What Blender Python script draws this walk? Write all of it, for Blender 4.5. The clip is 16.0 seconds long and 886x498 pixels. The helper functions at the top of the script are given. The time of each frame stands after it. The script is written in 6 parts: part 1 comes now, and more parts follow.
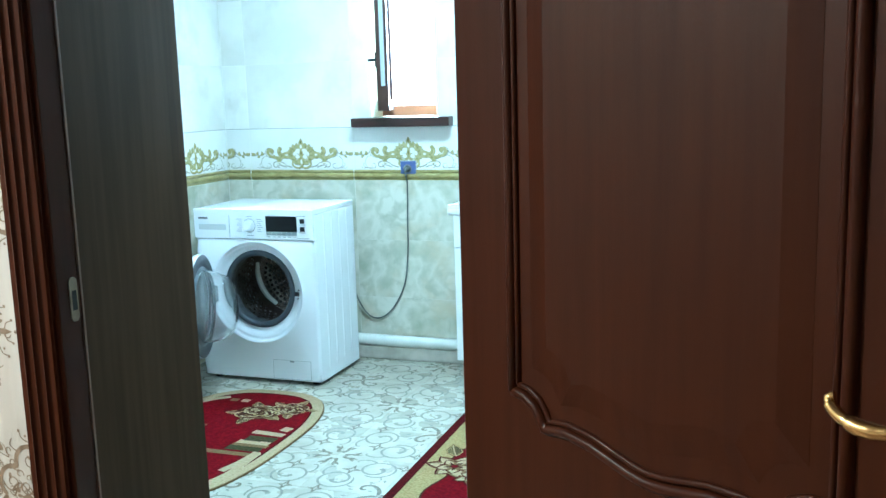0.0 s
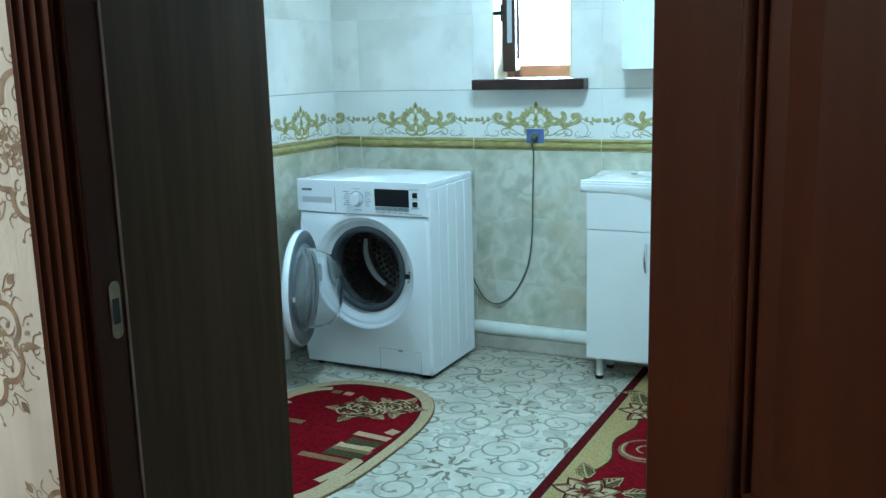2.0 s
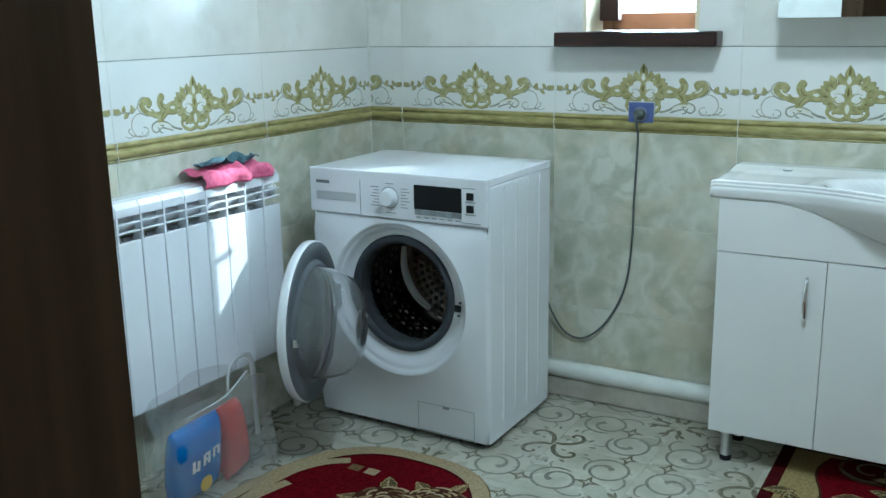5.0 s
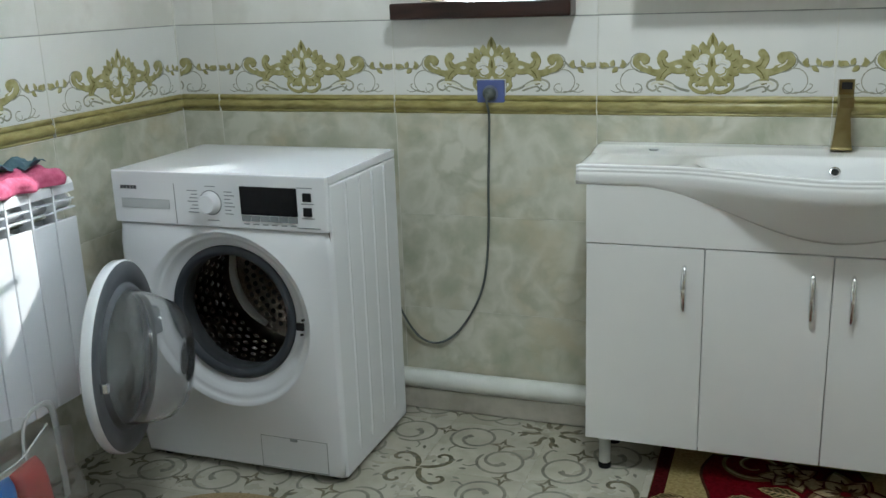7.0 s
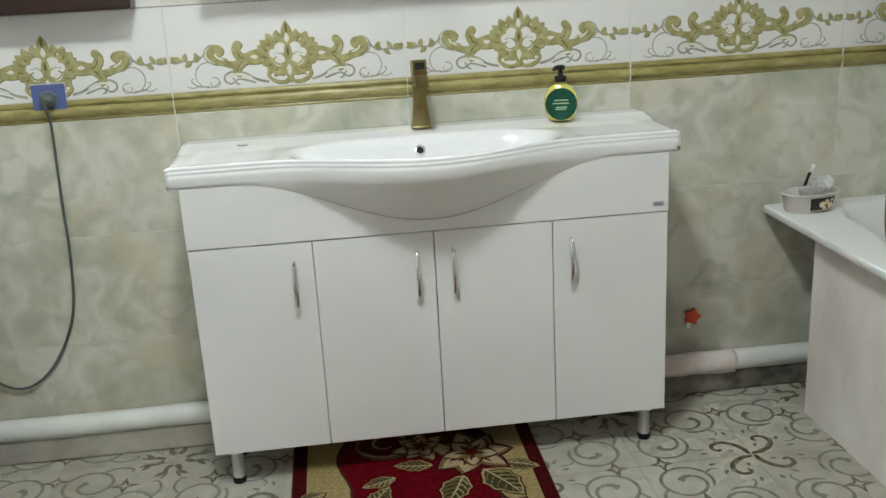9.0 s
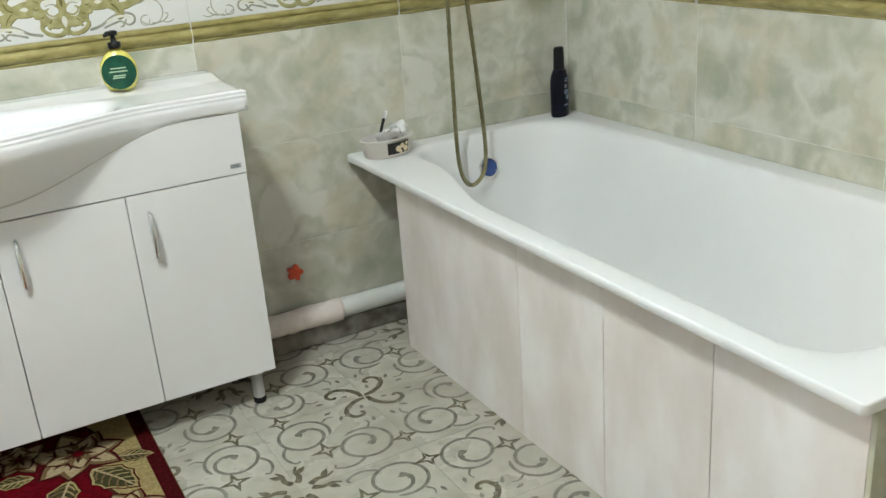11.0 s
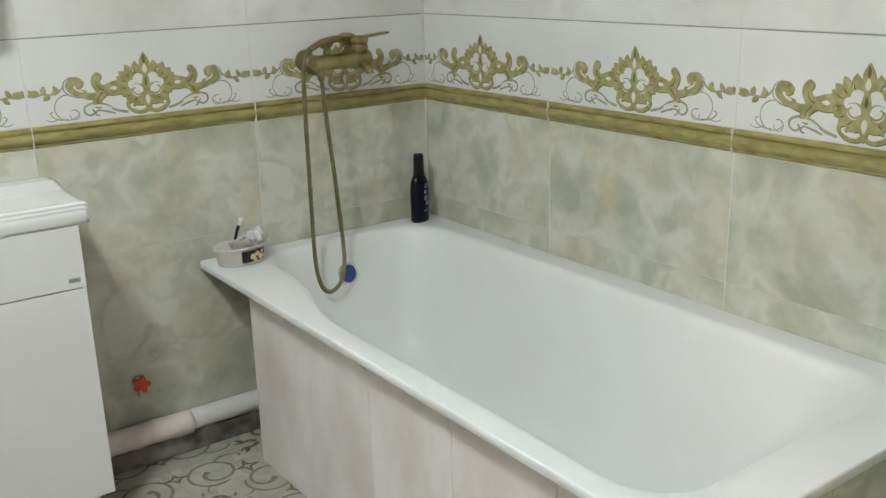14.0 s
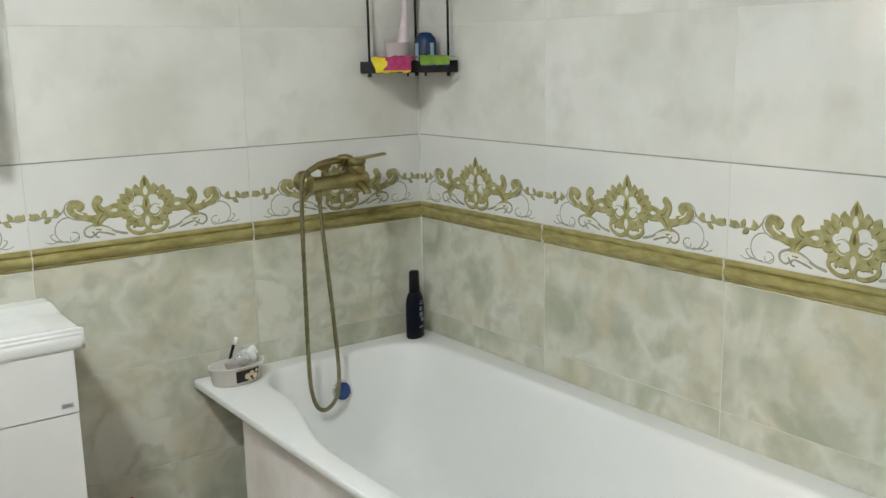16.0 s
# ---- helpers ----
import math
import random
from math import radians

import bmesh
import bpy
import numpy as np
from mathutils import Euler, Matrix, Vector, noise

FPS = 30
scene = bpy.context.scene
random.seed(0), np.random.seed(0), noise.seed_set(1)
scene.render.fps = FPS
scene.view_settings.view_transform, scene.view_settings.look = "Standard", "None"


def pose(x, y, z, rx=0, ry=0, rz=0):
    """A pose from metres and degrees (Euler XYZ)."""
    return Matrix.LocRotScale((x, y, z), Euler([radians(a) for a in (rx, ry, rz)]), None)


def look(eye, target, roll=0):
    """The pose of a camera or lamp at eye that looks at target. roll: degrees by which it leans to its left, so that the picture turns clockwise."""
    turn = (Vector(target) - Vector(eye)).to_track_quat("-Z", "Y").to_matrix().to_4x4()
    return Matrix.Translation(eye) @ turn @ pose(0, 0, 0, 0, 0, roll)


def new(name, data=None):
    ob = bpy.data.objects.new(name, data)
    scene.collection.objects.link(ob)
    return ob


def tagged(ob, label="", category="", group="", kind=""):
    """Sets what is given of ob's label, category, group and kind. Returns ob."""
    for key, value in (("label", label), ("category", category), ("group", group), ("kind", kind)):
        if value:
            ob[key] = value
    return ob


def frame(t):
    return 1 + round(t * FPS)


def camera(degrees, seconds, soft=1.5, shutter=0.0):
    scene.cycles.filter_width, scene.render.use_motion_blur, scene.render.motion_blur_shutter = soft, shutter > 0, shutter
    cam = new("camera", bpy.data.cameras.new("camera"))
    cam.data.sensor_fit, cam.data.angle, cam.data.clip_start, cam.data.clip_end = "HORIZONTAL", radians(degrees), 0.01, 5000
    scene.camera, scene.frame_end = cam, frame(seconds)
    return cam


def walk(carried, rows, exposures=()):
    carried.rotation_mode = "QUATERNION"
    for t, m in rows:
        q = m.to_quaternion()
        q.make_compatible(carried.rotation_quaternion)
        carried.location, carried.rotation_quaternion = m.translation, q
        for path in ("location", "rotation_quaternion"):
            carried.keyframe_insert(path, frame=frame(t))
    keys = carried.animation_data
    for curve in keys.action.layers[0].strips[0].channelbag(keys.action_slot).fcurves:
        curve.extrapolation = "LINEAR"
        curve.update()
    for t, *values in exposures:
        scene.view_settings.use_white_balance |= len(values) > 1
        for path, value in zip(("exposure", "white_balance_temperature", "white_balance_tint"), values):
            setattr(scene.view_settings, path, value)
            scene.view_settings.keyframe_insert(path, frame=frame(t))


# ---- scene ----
cam = camera(50.3, 16.0)
PATH = [
    (0, (0.251, -0.194, 1.344), (-0.42, 1.662, 1.019), -1.7),
    (0.5, (0.158, -0.136, 1.343), (-0.614, 1.677, 1.005), -1.2),
    (1, (0.086, -0.059, 1.342), (-0.723, 1.735, 0.986), -1.2),
    (1.5, (0.048, 0.066, 1.332), (-0.781, 1.846, 0.953), -1.2),
    (2, (0.009, 0.268, 1.321), (-0.877, 2.018, 0.93), -1.5),
    (2.5, (-0.061, 0.443, 1.304), (-1.026, 2.15, 0.911), -1.2),
    (3, (-0.172, 0.631, 1.312), (-1.165, 2.322, 0.917), -0.9),
    (3.5, (-0.243, 0.799, 1.278), (-1.242, 2.482, 0.869), -0.6),
    (4, (-0.33, 1.0, 1.265), (-1.336, 2.676, 0.841), -0.6),
    (6.5, (-0.691, 1.527, 1.304), (-1.552, 3.248, 0.758), -1.2),
    (7, (-0.71, 1.597, 1.263), (-1.379, 3.407, 0.737), -2.0),
    (7.5, (-0.742, 1.63, 1.278), (-1.247, 3.486, 0.73), -2.3),
    (8, (-0.737, 1.664, 1.279), (-1.04, 3.559, 0.715), -2.6),
    (8.5, (-0.783, 1.681, 1.268), (-0.809, 3.598, 0.697), -2.8),
    (9, (-0.794, 1.705, 1.264), (-0.594, 3.607, 0.677), -3.2),
    (9.5, (-0.777, 1.718, 1.254), (-0.365, 3.581, 0.656), -3.5),
    (10, (-0.725, 1.701, 1.245), (-0.114, 3.497, 0.61), -3.9),
    (12.5, (-0.559, 1.695, 1.283), (0.49, 3.232, 0.551), -2.9),
    (13, (-0.551, 1.699, 1.303), (0.532, 3.232, 0.613), -2.1),
    (13.5, (-0.548, 1.707, 1.321), (0.553, 3.246, 0.676), -1.8),
    (14, (-0.541, 1.713, 1.342), (0.577, 3.265, 0.759), -1.5),
    (14.5, (-0.533, 1.714, 1.36), (0.595, 3.274, 0.819), -1.4),
    (15, (-0.524, 1.713, 1.381), (0.612, 3.282, 0.884), -1.4),
    (15.5, (-0.538, 1.721, 1.402), (0.616, 3.294, 0.962), -1.2),
    (16, (-0.535, 1.717, 1.428), (0.622, 3.299, 1.029), -1.1),
]
# seconds, stops, kelvin, tint
EXPOSURES = [(0.0, 1.5, 4350, -16), (0.3, 1.07, 4300, -17), (1.0, 0.71, 4350, -18), (2.5, 0.6, 4450, -16), (4.2, 0.32, 4750, -10), (6.3, 0.26, 5600, 0), (7.0, 0.05, 5850, 3), (7.6, 0.25, 5950, 4), (8.2, 0.46, 6150, 7), (9.0, 0.52, 6150, 7), (9.6, 1.0, 6150, 6), (10.2, 1.02, 6150, 6), (12.5, 0.63, 6150, 7), (14.0, 0.67, 6200, 7), (16.0, 0.76, 6250, 8)]
walk(cam, [(t, look(eye, target, roll)) for t, eye, target, roll in PATH], EXPOSURES)

# ---- plan (metres) ----
XW, XE = -2.554, 1.197          # west and east tiled faces
YN, YS = 4.200, 1.816           # north and south tiled faces
CEIL = 2.70
HALL_Y = 1.255                  # hall side of the door wall
OUT_Y = 4.42                    # outer face of the north wall
WIN = (-1.712, -1.338, 1.237, 2.12)
DOOR_L, DOOR_R, DOOR_H = -1.068, -0.205, 2.07

# ---- world and lights ----
SUN_DIR = Vector((-0.90, -0.975, -1.03)).normalized()
world = bpy.data.worlds.new("world")
scene.world = world
world.use_nodes = True
wn = world.node_tree
sky = wn.nodes.new("ShaderNodeTexSky")
sky.sky_type, sky.sun_disc = "NISHITA", False
sky.sun_elevation = math.asin(-SUN_DIR.z)
sky.sun_rotation = math.atan2(-SUN_DIR.x, -SUN_DIR.y)
wn.links.new(sky.outputs[0], wn.nodes["Background"].inputs[0])
wn.nodes["Background"].inputs[1].default_value = 0.12


def lamp(name, kind, m, power, color, size=0.2, size_y=None, angle=0.01):
    data = bpy.data.lights.new(name, kind)
    data.energy, data.color = power, color
    if kind == "AREA":
        data.size = size
        data.shape = "RECTANGLE" if size_y else "DISK"
        if size_y:
            data.size_y = size_y
    elif kind == "SUN":
        data.angle = angle
    else:
        data.shadow_soft_size = size
    ob = new(name, data)
    ob.matrix_world = m
    return ob


lamp("sun", "SUN", look((0, 0, 0), SUN_DIR), 5.0, (1.0, 0.94, 0.84), angle=radians(0.5))
lamp("window_daylight", "AREA", look((-1.525, 4.45, 1.68), (-1.525, 3.0, 1.3)), 52, (0.86, 0.94, 1.0), 0.36, 0.86)
lamp("bathroom_lamp", "AREA", look((-0.84, 2.84, 2.61), (-0.84, 2.841, 0)), 25, (0.97, 1.0, 0.97), 0.36)
# unseen hall light, its place assumed so that little enters the doorway
lamp("hall_lamp", "AREA", look((-2.55, 0.1, 2.61), (-2.55, 0.101, 0)), 66, (1.0, 0.74, 0.55), 0.4)


# ---- materials ----
def mat(name, c1, c2=None, rough=0.5, metal=0.0, scale=6.0, detail=4.0, mix=(0.35, 0.65), bump=0.0, bump_scale=200.0, coat=0.0,
        per_object=0.0, stretch=(1, 1, 1), transmission=0.0, alpha=1.0, ior=1.45, rough2=None, distort=0.0, sheen=0.0, object_space=False, fleck=None):
    m = bpy.data.materials.new(name)
    m.use_nodes = True
    nt = m.node_tree
    bs = nt.nodes["Principled BSDF"]
    bs.inputs["Base Color"].default_value = (*c1, 1)
    bs.inputs["Roughness"].default_value = rough
    bs.inputs["Metallic"].default_value = metal
    bs.inputs["Coat Weight"].default_value = coat
    bs.inputs["Coat Roughness"].default_value = 0.06
    bs.inputs["Transmission Weight"].default_value = transmission
    bs.inputs["Alpha"].default_value = alpha
    bs.inputs["IOR"].default_value = ior
    bs.inputs["Sheen Weight"].default_value = sheen
    if object_space:
        where = nt.nodes.new("ShaderNodeTexCoord").outputs["Object"]
    else:
        where = nt.nodes.new("ShaderNodeNewGeometry").outputs["Position"]
    info = nt.nodes.new("ShaderNodeObjectInfo")
    mul = nt.nodes.new("ShaderNodeVectorMath")
    mul.operation = "MULTIPLY_ADD"
    comb = nt.nodes.new("ShaderNodeCombineXYZ")
    for k in range(3):
        nt.links.new(info.outputs["Random"], comb.inputs[k])
    mul.inputs[1].default_value = (37 * per_object, 53 * per_object, 71 * per_object)
    nt.links.new(comb.outputs[0], mul.inputs[0])
    nt.links.new(where, mul.inputs[2])
    st = nt.nodes.new("ShaderNodeVectorMath")
    st.operation = "MULTIPLY"
    st.inputs[1].default_value = stretch
    nt.links.new(mul.outputs[0], st.inputs[0])
    if c2:
        nz = nt.nodes.new("ShaderNodeTexNoise")
        nz.inputs["Scale"].default_value, nz.inputs["Detail"].default_value = scale, detail
        nz.inputs["Distortion"].default_value = distort
        nt.links.new(st.outputs[0], nz.inputs["Vector"])
        rp = nt.nodes.new("ShaderNodeValToRGB")
        rp.color_ramp.elements[0].position, rp.color_ramp.elements[1].position = mix
        rp.color_ramp.elements[0].color, rp.color_ramp.elements[1].color = (*c1, 1), (*c2, 1)
        nt.links.new(nz.outputs["Fac"], rp.inputs[0])
        out = rp.outputs[0]
        if fleck:
            fc, fs, lo, hi = fleck
            fz = nt.nodes.new("ShaderNodeTexNoise")
            fz.inputs["Scale"].default_value, fz.inputs["Detail"].default_value, fz.inputs["Distortion"].default_value = fs, 5.0, 0.0
            nt.links.new(st.outputs[0], fz.inputs["Vector"])
            fr = nt.nodes.new("ShaderNodeMapRange")
            fr.inputs[1].default_value, fr.inputs[2].default_value = lo, hi
            nt.links.new(fz.outputs["Fac"], fr.inputs[0])
            fm = nt.nodes.new("ShaderNodeMix")
            fm.data_type = "RGBA"
            nt.links.new(fr.outputs[0], fm.inputs[0])
            nt.links.new(out, fm.inputs[6])
            fm.inputs[7].default_value = (*fc, 1)
            out = fm.outputs[2]
        nt.links.new(out, bs.inputs["Base Color"])
        if rough2 is not None:
            mr = nt.nodes.new("ShaderNodeMapRange")
            mr.inputs[1].default_value, mr.inputs[2].default_value = 0.3, 0.7
            mr.inputs[3].default_value, mr.inputs[4].default_value = rough, rough2
            nt.links.new(nz.outputs["Fac"], mr.inputs[0])
            nt.links.new(mr.outputs[0], bs.inputs["Roughness"])
    if bump:
        bz = nt.nodes.new("ShaderNodeTexNoise")
        bz.inputs["Scale"].default_value, bz.inputs["Detail"].default_value = bump_scale, 3.0
        nt.links.new(st.outputs[0], bz.inputs["Vector"])
        bp = nt.nodes.new("ShaderNodeBump")
        bp.inputs["Strength"].default_value, bp.inputs["Distance"].default_value = bump, 0.002
        nt.links.new(bz.outputs["Fac"], bp.inputs["Height"])
        nt.links.new(bp.outputs[0], bs.inputs["Normal"])
    return m


def marble(name, dark, mid, light, warm, scale, rough):
    """Polished marbled glaze: broad clouds, warm stains, thin pale veins, a little unevenness."""
    m = bpy.data.materials.new(name)
    m.use_nodes = True
    nt = m.node_tree
    bs = nt.nodes["Principled BSDF"]
    bs.inputs["Roughness"].default_value = rough
    where = nt.nodes.new("ShaderNodeNewGeometry").outputs["Position"]
    info = nt.nodes.new("ShaderNodeObjectInfo")
    shift = nt.nodes.new("ShaderNodeVectorMath")
    shift.operation = "SCALE"
    shift.inputs[0].default_value = (3.1, 4.7, 5.9)
    nt.links.new(info.outputs["Random"], shift.inputs["Scale"])
    add = nt.nodes.new("ShaderNodeVectorMath")
    nt.links.new(where, add.inputs[0])
    nt.links.new(shift.outputs[0], add.inputs[1])

    def cloud(s_, detail, distort):
        n = nt.nodes.new("ShaderNodeTexNoise")
        n.inputs["Scale"].default_value, n.inputs["Detail"].default_value, n.inputs["Distortion"].default_value = s_, detail, distort
        n.inputs["Roughness"].default_value = 0.47
        nt.links.new(add.outputs[0], n.inputs["Vector"])
        return n.outputs["Fac"]

    def blend(fac, a, color, lo, hi, most):
        r = nt.nodes.new("ShaderNodeMapRange")
        r.inputs[1].default_value, r.inputs[2].default_value, r.inputs[4].default_value = lo, hi, most
        nt.links.new(fac, r.inputs[0])
        x = nt.nodes.new("ShaderNodeMix")
        x.data_type = "RGBA"
        nt.links.new(r.outputs[0], x.inputs[0])
        nt.links.new(a, x.inputs[6])
        x.inputs[7].default_value = (*color, 1)
        return x.outputs[2]

    ramp = nt.nodes.new("ShaderNodeValToRGB")
    ramp.color_ramp.elements[0].position, ramp.color_ramp.elements[0].color = 0.34, (*dark, 1)
    ramp.color_ramp.elements[1].position, ramp.color_ramp.elements[1].color = 0.62, (*light, 1)
    for at, c in ((0.44, mid), (0.51, light), (0.58, mid)):
        e = ramp.color_ramp.elements.new(at)
        e.color = (*c, 1)
    nt.links.new(cloud(scale, 5, 0.25), ramp.inputs[0])
    out = blend(cloud(scale * 1.3, 5, 0.3), ramp.outputs[0], warm, 0.50, 0.66, 0.75)
    out = blend(cloud(scale * 1.9, 5, 0.35), out, light, 0.50, 0.64, 0.55)
    out = blend(cloud(scale * 2.6, 5, 0.3), out, dark, 0.54, 0.68, 0.60)
    vein = nt.nodes.new("ShaderNodeMath")
    vein.operation = "SUBTRACT"
    vein.inputs[1].default_value = 0.5
    nt.links.new(cloud(scale * 0.9, 5, 0.5), vein.inputs[0])
    absv = nt.nodes.new("ShaderNodeMath")
    absv.operation = "ABSOLUTE"
    nt.links.new(vein.outputs[0], absv.inputs[0])
    out = blend(absv.outputs[0], out, light, 0.010, 0.0, 0.10)
    nt.links.new(out, bs.inputs["Base Color"])
    bp = nt.nodes.new("ShaderNodeBump")
    bp.inputs["Strength"].default_value, bp.inputs["Distance"].default_value = 0.03, 0.004
    nt.links.new(cloud(9.0, 1, 0.0), bp.inputs["Height"])
    nt.links.new(bp.outputs[0], bs.inputs["Normal"])
    return m


M_LOWER = marble("tile_green_marble", (0.40, 0.41, 0.315), (0.51, 0.51, 0.41), (0.65, 0.64, 0.555), (0.57, 0.515, 0.375), 4.6, 0.09)
M_UPPER = mat("tile_white_marble", (0.665, 0.65, 0.60), (0.785, 0.77, 0.735), 0.07, scale=3.6, detail=8, mix=(0.35, 0.6), per_object=0.03, distort=0.0, fleck=((0.60, 0.575, 0.53), 7.0, 0.55, 0.82))
M_MOTIF = mat("tile_white_plain", (0.71, 0.705, 0.685), (0.785, 0.775, 0.75), 0.14, scale=3.0)
M_OLIVE = mat("border_olive", (0.235, 0.20, 0.06), (0.42, 0.365, 0.15), 0.34, scale=38, detail=5, mix=(0.3, 0.72), stretch=(0.6, 0.6, 2.0), bump=0.3, bump_scale=60)
M_GOLD = mat("print_gold", (0.27, 0.245, 0.095), (0.47, 0.43, 0.22), 0.25, scale=45, mix=(0.3, 0.7))
M_GREYINK = mat("print_grey", (0.27, 0.27, 0.22), (0.42, 0.41, 0.33), 0.25, scale=40)
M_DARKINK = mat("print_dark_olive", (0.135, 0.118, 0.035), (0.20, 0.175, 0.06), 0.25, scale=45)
M_CREAMINK = mat("print_pale", (0.68, 0.66, 0.56), (0.74, 0.73, 0.66), 0.25, scale=30)
M_GROUT = mat("grout", (0.64, 0.63, 0.57), (0.71, 0.70, 0.65), 0.85, scale=30, bump=0.2)
M_LINE = mat("joint_grey", (0.25, 0.26, 0.25), (0.34, 0.35, 0.33), 0.6, scale=30)
M_FLOOR = mat("floor_tile", (0.34, 0.315, 0.25), (0.50, 0.48, 0.41), 0.34, scale=7, detail=7, mix=(0.3, 0.7), per_object=0.05, rough2=0.24, fleck=((0.29, 0.265, 0.205), 22.0, 0.50, 1.05))
M_FLOORJOINT = mat("floor_joint", (0.33, 0.31, 0.255), (0.42, 0.40, 0.335), 0.8, scale=30, bump=0.2)
M_FLOORINK = mat("floor_print", (0.125, 0.122, 0.095), (0.26, 0.252, 0.20), 0.36, scale=45, detail=6, mix=(0.3, 0.75))
M_FLOORINK2 = mat("floor_print_brown", (0.070, 0.062, 0.034), (0.165, 0.142, 0.085), 0.36, scale=60, detail=4)
M_PLASTER = mat("plaster_pale", (0.44, 0.43, 0.40), (0.50, 0.49, 0.46), 0.8, scale=4, bump=0.15, bump_scale=80)
M_REVEAL = mat("reveal_cream", (0.74, 0.66, 0.48), (0.80, 0.73, 0.56), 0.7, scale=8)
M_PAPER = mat("wallpaper", (0.52, 0.485, 0.435), (0.64, 0.61, 0.565), 0.6, scale=14, detail=6, stretch=(1.0, 1.0, 0.12), bump=0.2, bump_scale=300)
M_PAPERINK = mat("wallpaper_print", (0.16, 0.115, 0.075), (0.32, 0.24, 0.16), 0.45, scale=40, mix=(0.3, 0.7))
M_WOOD = mat("door_wood", (0.031, 0.0076, 0.0025), (0.047, 0.0126, 0.0045), 0.40, ior=1.22, scale=5, detail=6, stretch=(8, 8, 0.5), mix=(0.25, 0.75), bump=0.06, bump_scale=60, rough2=0.28)
M_WOODDARK = mat("lining_wood", (0.040, 0.025, 0.0135), (0.057, 0.035, 0.019), 0.55, ior=1.1, scale=4, detail=5, stretch=(9, 9, 0.5), bump=0.06, bump_scale=60)
M_SEAL = mat("seal_strip", (0.17, 0.115, 0.085), (0.24, 0.165, 0.12), 0.6, scale=20)
M_SILL = mat("sill_brown", (0.018, 0.007, 0.005), (0.036, 0.013, 0.009), 0.3, scale=8, stretch=(1, 8, 8))
M_FRAMEBROWN = mat("frame_brown", (0.040, 0.020, 0.013), (0.06, 0.03, 0.02), 0.35, scale=8)
M_FRAMEWOOD = mat("frame_wood", (0.36, 0.17, 0.085), (0.46, 0.23, 0.12), 0.4, scale=8)
M_WHITE = mat("white_enamel", (0.76, 0.77, 0.81), (0.78, 0.79, 0.83), 0.22, scale=3, coat=0.3)
M_CERAMIC = mat("white_ceramic", (0.80, 0.80, 0.80), (0.82, 0.82, 0.82), 0.10, scale=3, coat=0.5)
M_ACRYLIC = mat("white_acrylic", (0.79, 0.79, 0.78), (0.815, 0.815, 0.81), 0.36, scale=3, rough2=0.28)
M_GLOSSWHITE = mat("white_lacquer", (0.77, 0.765, 0.76), (0.795, 0.79, 0.785), 0.28, scale=5, coat=0.25)
M_CHROME = mat("chrome", (0.78, 0.78, 0.79), None, 0.10, 1.0)
M_SATIN = mat("satin_chrome", (0.72, 0.72, 0.72), (0.80, 0.80, 0.80), 0.32, 0.85, scale=30)
M_BRONZE = mat("antique_bronze", (0.26, 0.215, 0.085), (0.42, 0.36, 0.175), 0.28, 1.0, scale=22, mix=(0.3, 0.7), rough2=0.4)
M_HOSE = mat("hose_bronze", (0.19, 0.17, 0.085), (0.30, 0.275, 0.16), 0.3, 0.9, scale=30, mix=(0.3, 0.7))
M_BRASS = mat("brass", (0.55, 0.36, 0.13), (0.66, 0.46, 0.19), 0.22, 1.0, scale=30)
M_BLACK = mat("black_plastic", (0.008, 0.008, 0.009), None, 0.4, ior=1.33)
M_DISPLAY = mat("black_display", (0.005, 0.005, 0.006), None, 0.22, ior=1.3)
M_GREYRING = mat("grey_rubber", (0.040, 0.046, 0.058), (0.060, 0.067, 0.080), 0.5, scale=12)
M_GASKET = mat("dark_rubber", (0.036, 0.039, 0.043), (0.052, 0.056, 0.06), 0.42, scale=12)
M_GREYPLASTIC = mat("grey_plastic", (0.22, 0.24, 0.26), (0.27, 0.29, 0.31), 0.4, scale=12)
M_STEEL = mat("drum_steel", (0.44, 0.38, 0.33), (0.58, 0.51, 0.45), 0.24, 1.0, scale=12)
# the same steel darkened: the drum's inner shade is put into the colour
M_DRUMSHADE = mat("drum_shaded_steel", (0.10, 0.088, 0.076), (0.15, 0.13, 0.115), 0.3, 1.0, scale=12)
M_HOLE = mat("drum_hole", (0.006, 0.006, 0.006), None, 0.7)
M_TEXT = mat("print_dark", (0.10, 0.10, 0.11), None, 0.5)
M_LIGHTGREY = mat("light_grey", (0.48, 0.50, 0.52), None, 0.4)
M_WHITEGREY = mat("pale_grey", (0.74, 0.74, 0.73), None, 0.4)
M_BLUE = mat("socket_blue", (0.088, 0.115, 0.29), (0.105, 0.135, 0.33), 0.35, scale=15)
M_CORD = mat("cord_grey", (0.085, 0.10, 0.095), (0.12, 0.13, 0.125), 0.55, scale=20)
M_PIPE = mat("pipe_paint", (0.66, 0.67, 0.63), (0.74, 0.745, 0.71), 0.35, scale=12, bump=0.1, bump_scale=30)
M_PLINTH = mat("plinth", (0.36, 0.33, 0.28), (0.48, 0.45, 0.39), 0.6, scale=14, bump=0.2, bump_scale=60)
M_PANEL = mat("bath_panel", (0.68, 0.615, 0.575), (0.80, 0.765, 0.74), 0.22, scale=4.0, detail=7, stretch=(1.0, 1.4, 0.7), mix=(0.36, 0.62), per_object=0.03, fleck=((0.72, 0.65, 0.61), 9.0, 0.55, 0.8))
M_MIRROR = mat("mirror_glass", (0.86, 0.90, 0.90), None, 0.015, 1.0)
M_REDRUG = mat("rug_red", (0.068, 0.0012, 0.0042), (0.110, 0.0028, 0.0075), 0.9, scale=90, detail=3, bump=0.8, bump_scale=420, ior=1.08)
